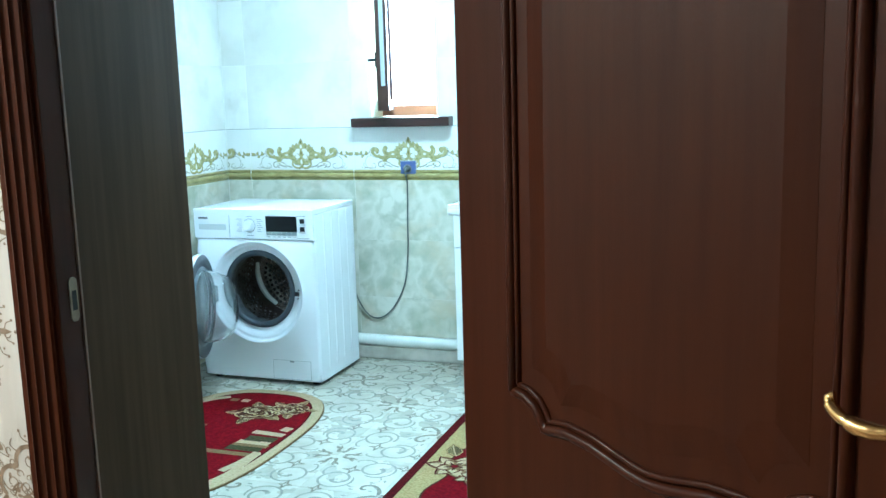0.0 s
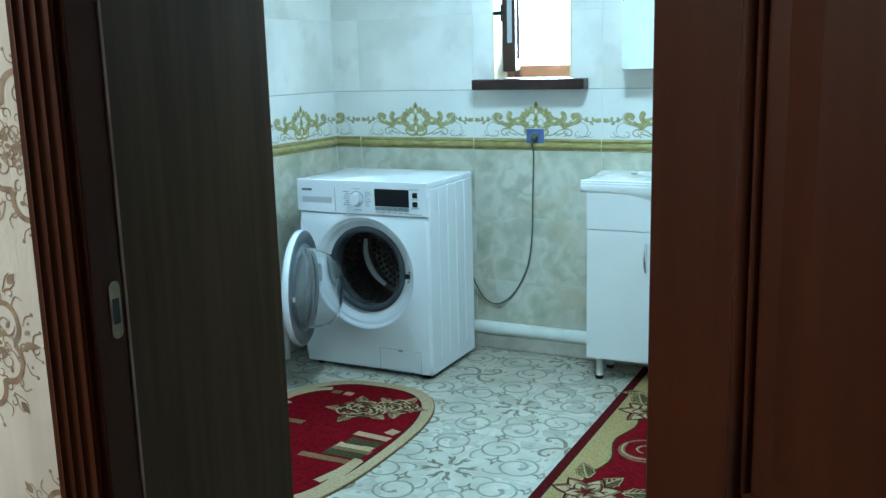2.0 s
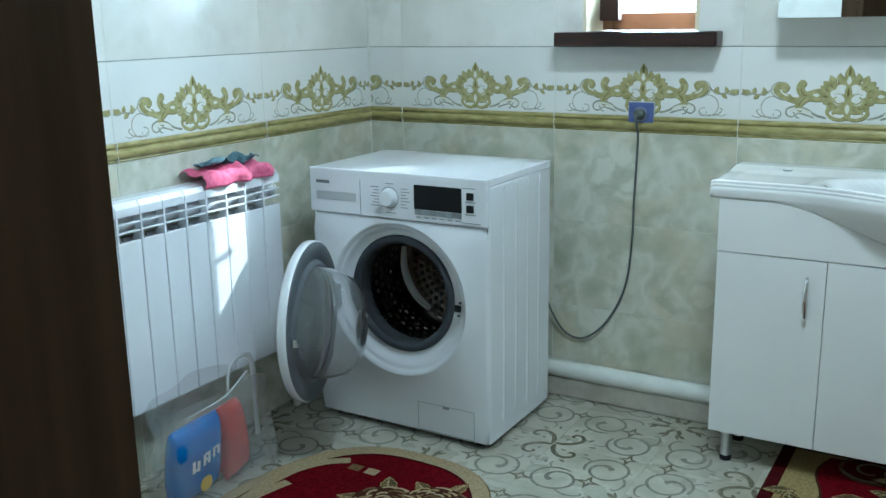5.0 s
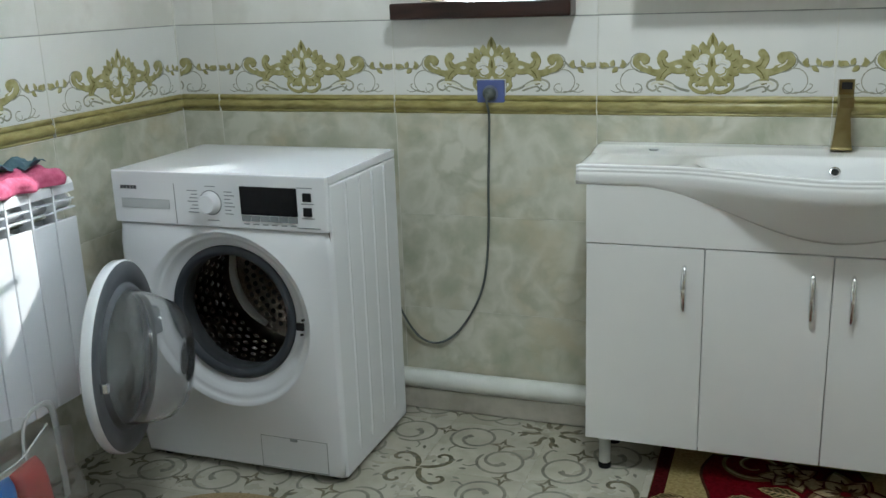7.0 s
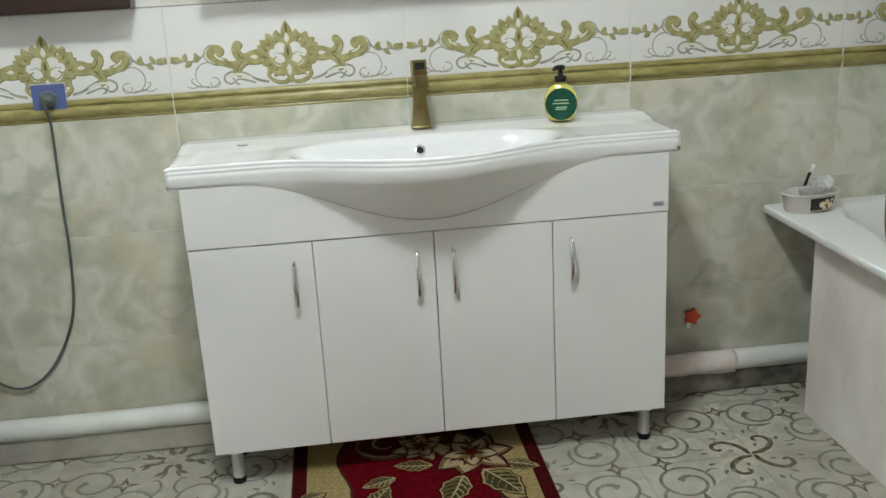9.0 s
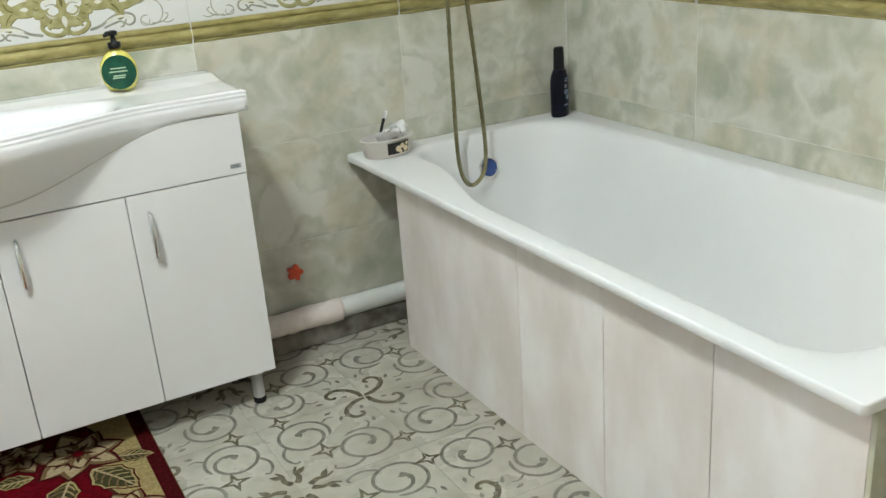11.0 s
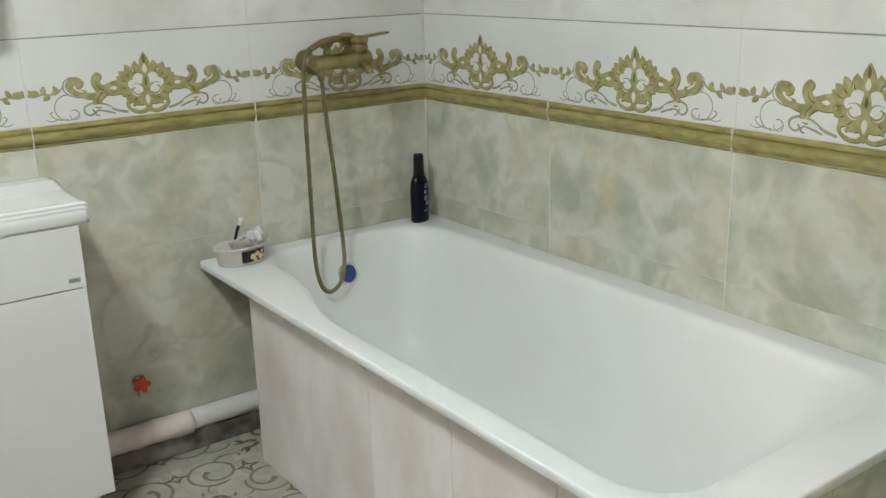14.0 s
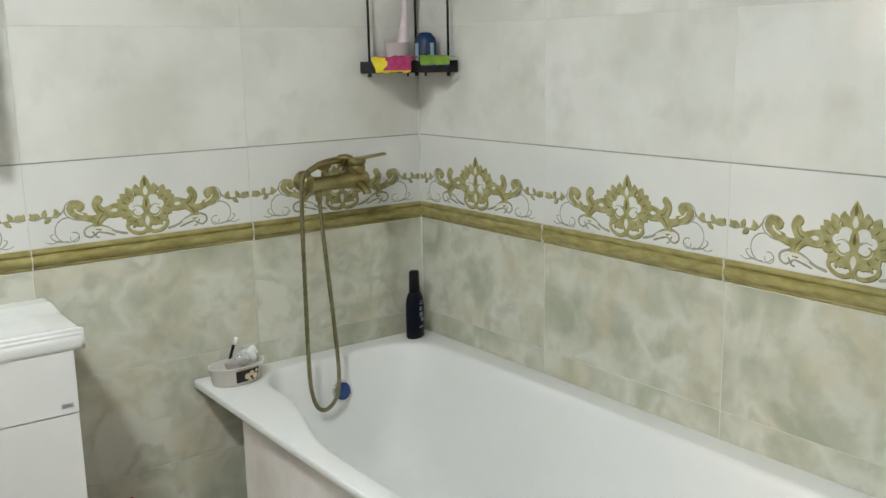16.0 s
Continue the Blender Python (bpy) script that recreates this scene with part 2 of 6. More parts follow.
M_GOLDRUG = mat("rug_gold", (0.23, 0.175, 0.070), (0.33, 0.26, 0.12), 0.9, scale=110, detail=3, bump=0.8, bump_scale=420, ior=1.08)
M_MAROON = mat("rug_maroon", (0.032, 0.003, 0.004), (0.06, 0.006, 0.008), 0.9, scale=110, bump=0.8, bump_scale=420, ior=1.08)
M_CREAMRUG = mat("rug_cream", (0.29, 0.225, 0.125), (0.39, 0.31, 0.19), 0.9, scale=110, bump=0.8, bump_scale=420, ior=1.08)
M_GREENRUG = mat("rug_green", (0.030, 0.030, 0.013), (0.058, 0.054, 0.025), 0.9, scale=110, bump=0.8, bump_scale=420, ior=1.08)
M_BROWNRUG = mat("rug_brown", (0.035, 0.014, 0.008), (0.06, 0.025, 0.014), 0.9, scale=110, bump=0.8, bump_scale=420, ior=1.08)
M_TANRUG = mat("rug_tan", (0.11, 0.07, 0.03), (0.17, 0.115, 0.055), 0.9, scale=110, bump=0.8, bump_scale=420, ior=1.08)
M_GRASS = mat("outside_ground", (0.16, 0.14, 0.11), (0.24, 0.22, 0.18), 0.9, scale=2)


def glass(name, color=(1, 1, 1), rough=0.0, ior=1.45):
    m = mat(name, color, None, rough, transmission=1.0, ior=ior)
    return m


M_GLASS = glass("clear_glass", (0.96, 0.98, 0.98))
M_COVER = mat("smoked_cover", (0.40, 0.43, 0.45), (0.46, 0.49, 0.51), 0.12, scale=8, alpha=0.5)
M_BOWL = mat("door_bowl_glass", (0.96, 0.97, 0.98), None, 0.035, transmission=0.96, ior=1.3)
M_DOORRING = mat("door_ring_grey", (0.080, 0.085, 0.095), (0.11, 0.116, 0.126), 0.42, scale=12)


# ---- mesh helpers ----
def box(bm, x0, x1, y0, y1, z0, z1, bevel=0.0, seg=2, index=0):
    r = bmesh.ops.create_cube(bm, size=1.0, matrix=Matrix.LocRotScale(((x0 + x1) / 2, (y0 + y1) / 2, (z0 + z1) / 2), None, (x1 - x0, y1 - y0, z1 - z0)))
    faces = {f for v in r["verts"] for f in v.link_faces}
    for f in faces:
        f.material_index = index
    if bevel:
        edges = list({e for v in r["verts"] for e in v.link_edges})
        out = bmesh.ops.bevel(bm, geom=edges, offset=bevel, segments=seg, profile=0.6, affect="EDGES")
        for f in out["faces"]:
            f.material_index = index
    return bm


def loft(bm, rings, closed=True, cap=True, index=0, smooth=True):
    """Joins rings of points of equal count."""
    vs = [[bm.verts.new(p) for p in ring] for ring in rings]
    n = len(vs[0])
    for a, b in zip(vs, vs[1:]):
        for i in range(n if closed else n - 1):
            j = (i + 1) % n
            f = bm.faces.new((a[i], a[j], b[j], b[i]))
            f.material_index, f.smooth = index, smooth
    if cap:
        for ring in (vs[0][::-1], vs[-1]):
            f = bm.faces.new(ring)
            f.material_index = index
    return vs


def lathe(bm, profile, m=None, seg=32, cap=True, index=0, sx=1.0, sy=1.0):
    """profile: (radius, height) pairs, turned round z, placed by m."""
    m = m or Matrix()
    rings = [[m @ Vector((r * sx * math.cos(2 * math.pi * i / seg), r * sy * math.sin(2 * math.pi * i / seg), z)) for i in range(seg)] for r, z in profile]
    return loft(bm, rings, True, cap, index)


def tube(bm, pts, r, seg=10, index=0, cap=True, flat=1.0):
    """A round tube along points; r one radius or a list."""
    pts = [Vector(p) for p in pts]
    rs = r if isinstance(r, (list, tuple)) else [r] * len(pts)
    rings = []
    side = None
    for i, p in enumerate(pts):
        d = (pts[min(i + 1, len(pts) - 1)] - pts[max(i - 1, 0)]).normalized()
        if side is None:
            side = d.orthogonal().normalized()
        side = (side - d * side.dot(d)).normalized()
        up = d.cross(side)
        rings.append([p + (side * math.cos(2 * math.pi * k / seg) + up * math.sin(2 * math.pi * k / seg) * flat) * rs[i] for k in range(seg)])
    return loft(bm, rings, True, cap, index)


def smooth_path(pts, n=8):
    """Catmull-Rom through points of any dimension."""
    P = [Vector(p) for p in pts]
    out = []
    for i in range(len(P) - 1):
        a, b, c, d = P[max(i - 1, 0)], P[i], P[i + 1], P[min(i + 2, len(P) - 1)]
        for k in range(n):
            t = k / n
            out.append(0.5 * (2 * b + (c - a) * t + (2 * a - 5 * b + 4 * c - d) * t * t + (3 * b - a - 3 * c + d) * t ** 3))
    out.append(P[-1])
    return out


def finish(name, bm, mats, smooth_angle=None):
    bmesh.ops.recalc_face_normals(bm, faces=bm.faces)
    me = bpy.data.meshes.new(name)
    bm.to_mesh(me)
    bm.free()
    for mm in mats if isinstance(mats, (list, tuple)) else [mats]:
        me.materials.append(mm)
    return me


def part(name, bm, material, parent=None, label="", m=None):
    """Links a bmesh as one mesh object under a thing or a part."""
    ob = new(name, finish(name, bm, material))
    if parent:
        ob.parent = parent
    if m is not None:
        ob.matrix_basis = m
    if label:
        tagged(ob, label)
    return ob


def share(name, mesh, parent, m):
    ob = new(name, mesh)
    ob.parent, ob.matrix_basis = parent, m
    return ob


def thing(name, label, category, m=None, group="", kind=""):
    ob = new(name)
    ob.empty_display_size = 0.1
    if m is not None:
        ob.matrix_basis = m
    return tagged(ob, label, category, group, kind)


def new_bm():
    return bmesh.new()


class Ink:
    """Flat printed or woven shapes in a plane, each a thin layer over the last."""

    def __init__(self):
        self.polys = []

    def poly(self, pts, index=0, layer=0):
        self.polys.append(([Vector((p[0], p[1])) for p in pts], index, layer))

    def stroke(self, pts, w0, w1=None, index=0, layer=0, n=6, raw=False, taper=True):
        P = [Vector((p[0], p[1])) for p in pts] if raw else smooth_path([(p[0], p[1]) for p in pts], n)
        w1 = w0 if w1 is None else w1
        left, right = [], []
        for i, p in enumerate(P):
            d = P[min(i + 1, len(P) - 1)] - P[max(i - 1, 0)]
            if d.length < 1e-9:
                continue
            d.normalize()
            t = i / (len(P) - 1)
            w = (w0 + (w1 - w0) * t) / 2
            if taper and (i == 0 or i == len(P) - 1):
                w *= 0.35
            left.append(p + Vector((-d.y, d.x)) * w)
            right.append(p - Vector((-d.y, d.x)) * w)
        for i in range(len(left) - 1):
            self.polys.append(([left[i], left[i + 1], right[i + 1], right[i]], index, layer))

    def spiral(self, x, y, r0, r1, a0, turns, w0, w1=None, index=0, layer=0, n=22):
        pts = []
        steps = max(8, int(n * abs(turns)))
        for i in range(steps + 1):
            t = i / steps
            a = radians(a0) + 2 * math.pi * turns * t
            r = r0 + (r1 - r0) * t
            pts.append((x + r * math.cos(a), y + r * math.sin(a)))
        self.stroke(pts, w0, w1, index, layer, raw=True)
        return pts

    def leaf(self, x, y, angle, length, width, index=0, layer=0, n=6):
        a = radians(angle)
        c, s = math.cos(a), math.sin(a)
        up = [(length * i / n, width / 2 * math.sin(math.pi * (i / n) ** 0.8)) for i in range(n + 1)]
        pts = up + [(u, -v) for u, v in up[-2:0:-1]]
        self.poly([(x + c * u - s * v, y + s * u + c * v) for u, v in pts], index, layer)

    def disc(self, x, y, r, index=0, layer=0, n=14, sy=1.0):
        self.poly([(x + r * math.cos(2 * math.pi * i / n), y + r * sy * math.sin(2 * math.pi * i / n)) for i in range(n)], index, layer)

    def mirrored(self):
        self.polys += [([Vector((-p.x, p.y)) for p in pts[::-1]], i, l) for pts, i, l in self.polys]

    def turned(self, angle, dx=0.0, dy=0.0, scale=1.0):
        c, s = math.cos(radians(angle)) * scale, math.sin(radians(angle)) * scale
        out = Ink()
        out.polys = [([Vector((c * p.x - s * p.y + dx, s * p.x + c * p.y + dy)) for p in pts], i, l) for pts, i, l in self.polys]
        return out

    def add(self, other):
        self.polys += other.polys

    def into(self, bm, place, lift=0.0004, base=0.0004, offset=0):
        """place(u, v, h) gives the point of the plane at height h."""
        for k, (pts, index, layer) in enumerate(self.polys):
            h = base + lift * layer + 2.0e-6 * (k % 53)
            f = bm.faces.new([bm.verts.new(place(p.x, p.y, h)) for p in pts])
            f.material_index = index + offset


# ---- structure: bathroom shell ----
T = 0.008   # tile thickness
G = 0.0007  # depth of the joints


def wall(name, label, *boxes, material=M_GROUT):
    bm = new_bm()
    for b in boxes:
        box(bm, *b)
    ob = new(name, finish(name, bm, material))
    return tagged(ob, label, "wall", kind="structure")


wx0, wx1, wz0, wz1 = WIN
wall_north = wall("wall_north", "bathroom wall of green and white marble tiles with olive border", (XW - 0.3, wx0, YN + G, OUT_Y, 0, CEIL), (wx1, XE + 0.3, YN + G, OUT_Y, 0, CEIL),
                  (wx0, wx1, YN + G, OUT_Y, 0, wz0 - 0.05), (wx0, wx1, YN + G, OUT_Y, wz1, CEIL))
wall_west = wall("wall_west", "bathroom wall of green and white marble tiles behind a radiator", (XW - 0.3, XW - G, YS - 0.56, YN + G, 0, CEIL))
wall_east = wall("wall_east", "bathroom wall of green and white marble tiles beside the bathtub", (XE + G, XE + 0.3, YS - 0.56, YN + G, 0, CEIL))
JL, JR = DOOR_L - 0.12, DOOR_R + 0.12   # rough opening
wall_south = wall("wall_south", "thick inner wall with the doorway", (XW - G, JL, HALL_Y + 0.004, YS - G, 0, CEIL), (JR, XE + G, HALL_Y + 0.004, YS - G, 0, CEIL),
                  (JL, JR, HALL_Y + 0.004, YS - G, DOOR_H + 0.09, CEIL))
ceiling = wall("ceiling", "plain pale grey ceiling", (-3.4, 2.6, -2.6, OUT_Y, CEIL, CEIL + 0.15), material=M_PLASTER)
floor = wall("floor", "beige floor of patterned tiles with grey scrolls", (XW - 0.3, XE + 0.3, HALL_Y, OUT_Y, -0.2, -G), material=M_FLOORJOINT)
floor["category"], ceiling["category"] = "floor", "ceiling"

# hall
hall_floor = wall("floor_hall", "plain brown hall floor", (-3.4, 2.6, -2.6, HALL_Y, -0.2, -0.002), material=mat("hall_laminate", (0.14, 0.085, 0.05), (0.22, 0.14, 0.08), 0.4, scale=4, stretch=(1, 8, 1)))
hall_floor["category"] = "floor"
wall_hall = wall("wall_hall", "cream wallpaper with brown ornamental medallions", (-3.2, JL, HALL_Y, HALL_Y + 0.004, 0, CEIL), (JR, 2.4, HALL_Y, HALL_Y + 0.004, 0, CEIL), (JL, JR, HALL_Y, HALL_Y + 0.004, DOOR_H + 0.09, CEIL), material=M_PAPER)
wall("wall_hall_west", "cream hall wall", (-3.4, -3.2, -2.6, HALL_Y, 0, CEIL), material=M_PAPER)
wall("wall_hall_east", "cream hall wall", (2.4, 2.6, -2.6, HALL_Y, 0, CEIL), material=M_PAPER)
wall("wall_hall_south", "cream hall wall", (-3.2, 2.4, -2.6, -2.4, 0, CEIL), material=M_PAPER)
ground = wall("ground", "bare ground outside the window", (-300, 300, OUT_Y + 0.01, 600, -0.7, -0.5), material=M_GRASS)
ground["category"] = "ground"
# unseen overhang, added to keep the sun off the window's upper part
roof_overhang = wall("roof_overhang", "unseen plain eave added to shade the window top", (-6, 5, OUT_Y + 0.01, OUT_Y + 0.54, 2.66, 2.80), material=M_PLASTER)
roof_overhang["category"] = "eave"
glow = bpy.data.materials.new("hazy_sky")
glow.use_nodes = True
glow.node_tree.nodes["Principled BSDF"].inputs["Emission Color"].default_value = (0.90, 0.96, 1.0, 1)
glow.node_tree.nodes["Principled BSDF"].inputs["Emission Strength"].default_value = 5.0
backdrop = wall("backdrop", "bright hazy distance outside the window", (-120, 120, 70, 70.5, -5, 30), material=glow)
backdrop["category"] = "backdrop"

# window: reveal lining, frame, open sash, sill
window = thing("window_1", "brown framed narrow window with its sash open inwards", "window", kind="structure")
bm = new_bm()
box(bm, wx0 - 0.0, wx0 + 0.012, YN, OUT_Y - 0.075, wz0, wz1)
box(bm, wx1 - 0.012, wx1, YN, OUT_Y - 0.075, wz0, wz1)
box(bm, wx0 + 0.012, wx1 - 0.012, YN, OUT_Y - 0.075, wz1 - 0.012, wz1)
part("reveal", bm, M_REVEAL, window, "cream window reveal")
fy0, fy1 = OUT_Y - 0.075, OUT_Y - 0.015
bm = new_bm()
for b in ((wx0, wx0 + 0.045, fy0, fy1, wz0, wz1), (wx1 - 0.045, wx1, fy0, fy1, wz0, wz1)):
    box(bm, *b, bevel=0.004)
box(bm, wx0 + 0.045, wx1 - 0.045, fy0, fy1, wz1 - 0.05, wz1, bevel=0.004)
box(bm, wx0 + 0.045, wx1 - 0.045, fy0, fy1, wz0, wz0 + 0.055, bevel=0.004)
part("window_frame", bm, M_FRAMEWOOD, window, "reddish brown window frame")
sash = part("sash", box(new_bm(), 0, 0.045, -0.028, 0.028, 0.0, wz1 - wz0 - 0.09, 0.004), M_FRAMEBROWN, window, "dark brown open sash", pose(wx0 + 0.05, fy0 - 0.005, wz0 + 0.032, 0, 0, -72))
SW = 0.29
hz = wz1 - wz0 - 0.09
bm = new_bm()
box(bm, SW - 0.05, SW, -0.028, 0.028, 0, hz, 0.004)
box(bm, 0.0455, SW - 0.0505, -0.028, 0.028, 0, 0.05, 0.003)
box(bm, 0.0455, SW - 0.0505, -0.028, 0.028, hz - 0.05, hz, 0.003)
part("sash_rails", bm, M_FRAMEBROWN, sash)
bm = new_bm()
box(bm, SW + 0.0005, SW + 0.003, -0.008, 0.012, 0.12, hz - 0.1)
part("sash_hardware", bm, M_LIGHTGREY, sash, "grey metal sash hardware")
pane = part("pane", box(new_bm(), 0.046, SW - 0.051, -0.008, 0.008, 0.051, hz - 0.051), M_GLASS, sash, "clear glass pane")
pane.visible_shadow = False
bm = new_bm()
box(bm, SW - 0.04, SW - 0.012, -0.036, -0.0285, 0.21, 0.28, 0.003)
tube(bm, [(SW - 0.026, -0.034, 0.245), (SW - 0.026, -0.062, 0.245), (SW - 0.04, -0.066, 0.245), (SW - 0.12, -0.066, 0.245)], 0.008, 8)
part("handle", bm, M_BLACK, sash, "dark window handle")
bm = new_bm()
box(bm, wx0 - 0.07, wx1 + 0.075, YN - 0.075, YN - 0.002, wz0 - 0.047, wz0 - 0.002, 0.006)
box(bm, wx0 + 0.002, wx1 - 0.002, YN - 0.001, fy0 - 0.001, wz0 - 0.047, wz0 - 0.002)
part("window_sill", bm, M_SILL, window, "dark brown window sill board")

# ---- door frame, casing, leaf ----
door_frame = thing("trim_door_frame", "dark brown wooden door frame with fluted casing", "door frame", kind="structure")


def casing_bm(x0, x1, z0, z1):
    bm = new_bm()
    n = 40
    prof = []
    for i in range(n + 1):
        t = i / n
        flute = 0.006 * (1 - abs(math.sin(math.pi * t * 4))) ** 1.5 if 0.08 < t < 0.92 else 0.0
        prof.append((x0 + (x1 - x0) * t, HALL_Y - 0.020 - flute - (0.004 if 0.03 < t < 0.97 else 0)))
    prof = [(x0, HALL_Y - 0.0005)] + prof + [(x1, HALL_Y - 0.0005)]
    loft(bm, [[Vector((x, y, z)) for x, y in prof] for z in (z0, z1)], True, True, 0, False)
    return bm


part("casing", casing_bm(DOOR_L - 0.104, DOOR_L - 0.011, 0, DOOR_H + 0.105), M_WOOD, door_frame)
part("casing", casing_bm(DOOR_R + 0.011, DOOR_R + 0.104, 0, DOOR_H + 0.105), M_WOOD, door_frame)
bm = new_bm()
box(bm, DOOR_L - 0.0105, DOOR_R + 0.0105, HALL_Y - 0.022, HALL_Y - 0.0005, DOOR_H + 0.012, DOOR_H + 0.105, 0.004)
part("casing_head", bm, M_WOOD, door_frame)
for s, xj in ((-1, DOOR_L), (1, DOOR_R)):
    bm = new_bm()
    box(bm, min(xj, xj + s * 0.0385), max(xj, xj + s * 0.0385), HALL_Y - 0.0125, HALL_Y + 0.050, 0, DOOR_H, 0.003)
    part("jamb_post", bm, M_WOOD, door_frame)
    bm = new_bm()
    x = xj - s * 0.002
    box(bm, min(x, x + s * 0.014), max(x, x + s * 0.014), HALL_Y + 0.0505, HALL_Y + 0.0555, 0, DOOR_H - 0.001)
    part("seal", bm, M_SEAL, door_frame, "pale rubber sealing strip")
    # splayed lining
    bm = new_bm()
    xa, xb = xj + s * 0.018, xj + s * 0.089
    ya, yb = HALL_Y + 0.056, YS + 0.004
    loft(bm, [[Vector((xa, ya, z)), Vector((xb, yb, z)), Vector((xb + s * 0.025, yb, z)), Vector((xa + s * 0.03, ya, z))] for z in (0, DOOR_H)], True, True, 0, False)
    part("lining", bm, M_WOODDARK, door_frame, "dark brown lining board")
    bm = new_bm()
    box(bm, min(xb + s * 0.0255, xb + s * 0.095), max(xb + s * 0.0255, xb + s * 0.095), YS + 0.0005, YS + 0.014, 0, DOOR_H + 0.08, 0.003)
    part("inner_casing", bm, M_WOODDARK, door_frame)
bm = new_bm()
box(bm, JL, JR, HALL_Y + 0.01, YS + 0.004, DOOR_H + 0.001, DOOR_H + 0.03)
part("lining_head", bm, M_WOODDARK, door_frame)
bm = new_bm()
zc, w2, h2 = 0.962, 0.011, 0.045
ring = [Vector((0, w2 * math.cos(a) , (h2 - w2) * (1 if math.sin(a) > 0 else -1) + w2 * math.sin(a))) for a in [2 * math.pi * (i + 0.5) / 20 for i in range(20)]]
loft(bm, [[Vector((DOOR_L + 0.0002, HALL_Y + 0.030, zc)) + p for p in ring], [Vector((DOOR_L + 0.0022, HALL_Y + 0.030, zc)) + p for p in ring]], True, True)
box(bm, DOOR_L + 0.0023, DOOR_L + 0.0028, HALL_Y + 0.024, HALL_Y + 0.037, zc - 0.022, zc + 0.018, index=1)
part("strike_plate", bm, [mat("strike_bronze", (0.16, 0.12, 0.085), (0.22, 0.17, 0.12), 0.35, 0.8, scale=30), M_HOLE], door_frame, "bronze strike plate")

LEAF_W, LEAF_H = 0.845, 2.045
door = thing("door_1", "dark red-brown panelled wooden door standing open", "door", pose(-0.240, 1.246, 0.012, 0, 0, -37), kind="structure")
bm = new_bm()
box(bm, 0, LEAF_W, 0.0, 0.042, 0, LEAF_H, 0.003)
leaf = part("leaf", bm, M_WOOD, door)


def ogee_outline(u0, u1, z0, z1, inset=0.0, top_flip=False):
    """Panel outline with an ogee lower edge, as local (u, z)."""
    c, hw = (u0 + u1) / 2, (u1 - u0) / 2 - inset
    shape = [(-1.0, 0.068), (-0.90, 0.066), (-0.81, 0.056), (-0.755, 0.040), (-0.732, 0.027), (-0.70, 0.029), (-0.573, 0.035), (-0.369, 0.031), (-0.2, 0.021), (-0.104, 0.016), (0.0, 0.013)]
    low = [(c + hw * a, z0 + b + inset) for a, b in shape] + [(c - hw * a, z0 + b + inset) for a, b in shape[-2::-1]]
    return low + [(c + hw, z1 - inset), (c - hw, z1 - inset), low[0]]


def along(pts, step=0.012):
    out = [Vector(pts[0])]
    for a, b in zip(pts, pts[1:]):
        a, b = Vector(a), Vector(b)
        n = max(1, int((b - a).length / step)) if (b - a).length < 0.2 else 6
        out += [a + (b - a) * (i + 1) / n for i in range(n)]
    return out


for z0, z1 in ((0.808, 1.925), (0.13, 0.66)):
    bm = new_bm()
    for inset, r in ((0.0, 0.009), (0.014, 0.005)):
        tube(bm, [(u, -0.001, z) for u, z in along(ogee_outline(0.139, 0.706, z0, z1, inset))], r, 8, 0, True, 1.0)
    part("panel_moulding", bm, M_WOOD, leaf)
    bm = new_bm()
    o = ogee_outline(0.139, 0.706, z0, z1, 0.045)[:-1]
    i2 = ogee_outline(0.139, 0.706, z0, z1, 0.085)[:-1]
    loft(bm, [[Vector((u, -0.0005, z)) for u, z in o], [Vector((u, -0.006, z)) for u, z in i2]], True, True, 0, False)
    part("panel_field", bm, M_WOOD, leaf)
bm = new_bm()
lathe(bm, [(0.024, 0), (0.026, 0.004), (0.018, 0.010), (0.011, 0.014), (0.010, 0.045)], pose(0.795, -0.0005, 1.010, 90, 0, 0), 20)
tube(bm, smooth_path([(0.795, -0.048, 1.010), (0.780, -0.054, 1.007), (0.758, -0.056, 1.005), (0.735, -0.055, 1.009), (0.720, -0.053, 1.018), (0.716, -0.051, 1.025), (0.721, -0.049, 1.027)], 5), [0.008] * 8 + [0.009] * 6 + [0.007] * 8 + [0.005] * 9, 10)
part("door_handle", bm, M_BRASS, door, "curved brass lever handle")
for z in (0.25, 1.75):
    bm = new_bm()
    tube(bm, [(-0.006, 0.046, z), (-0.006, 0.046, z + 0.1)], 0.0075, 10)
    part("hinge", bm, M_BRASS, door)

# ---- washing machine ----
WX0, WX1, WY0, WY1, WZ0, WZ1 = -2.392, -1.757, 3.622, 4.055, 0.018, 0.838
PC, PZ = (WX0 + WX1) / 2 + 0.002, 0.452


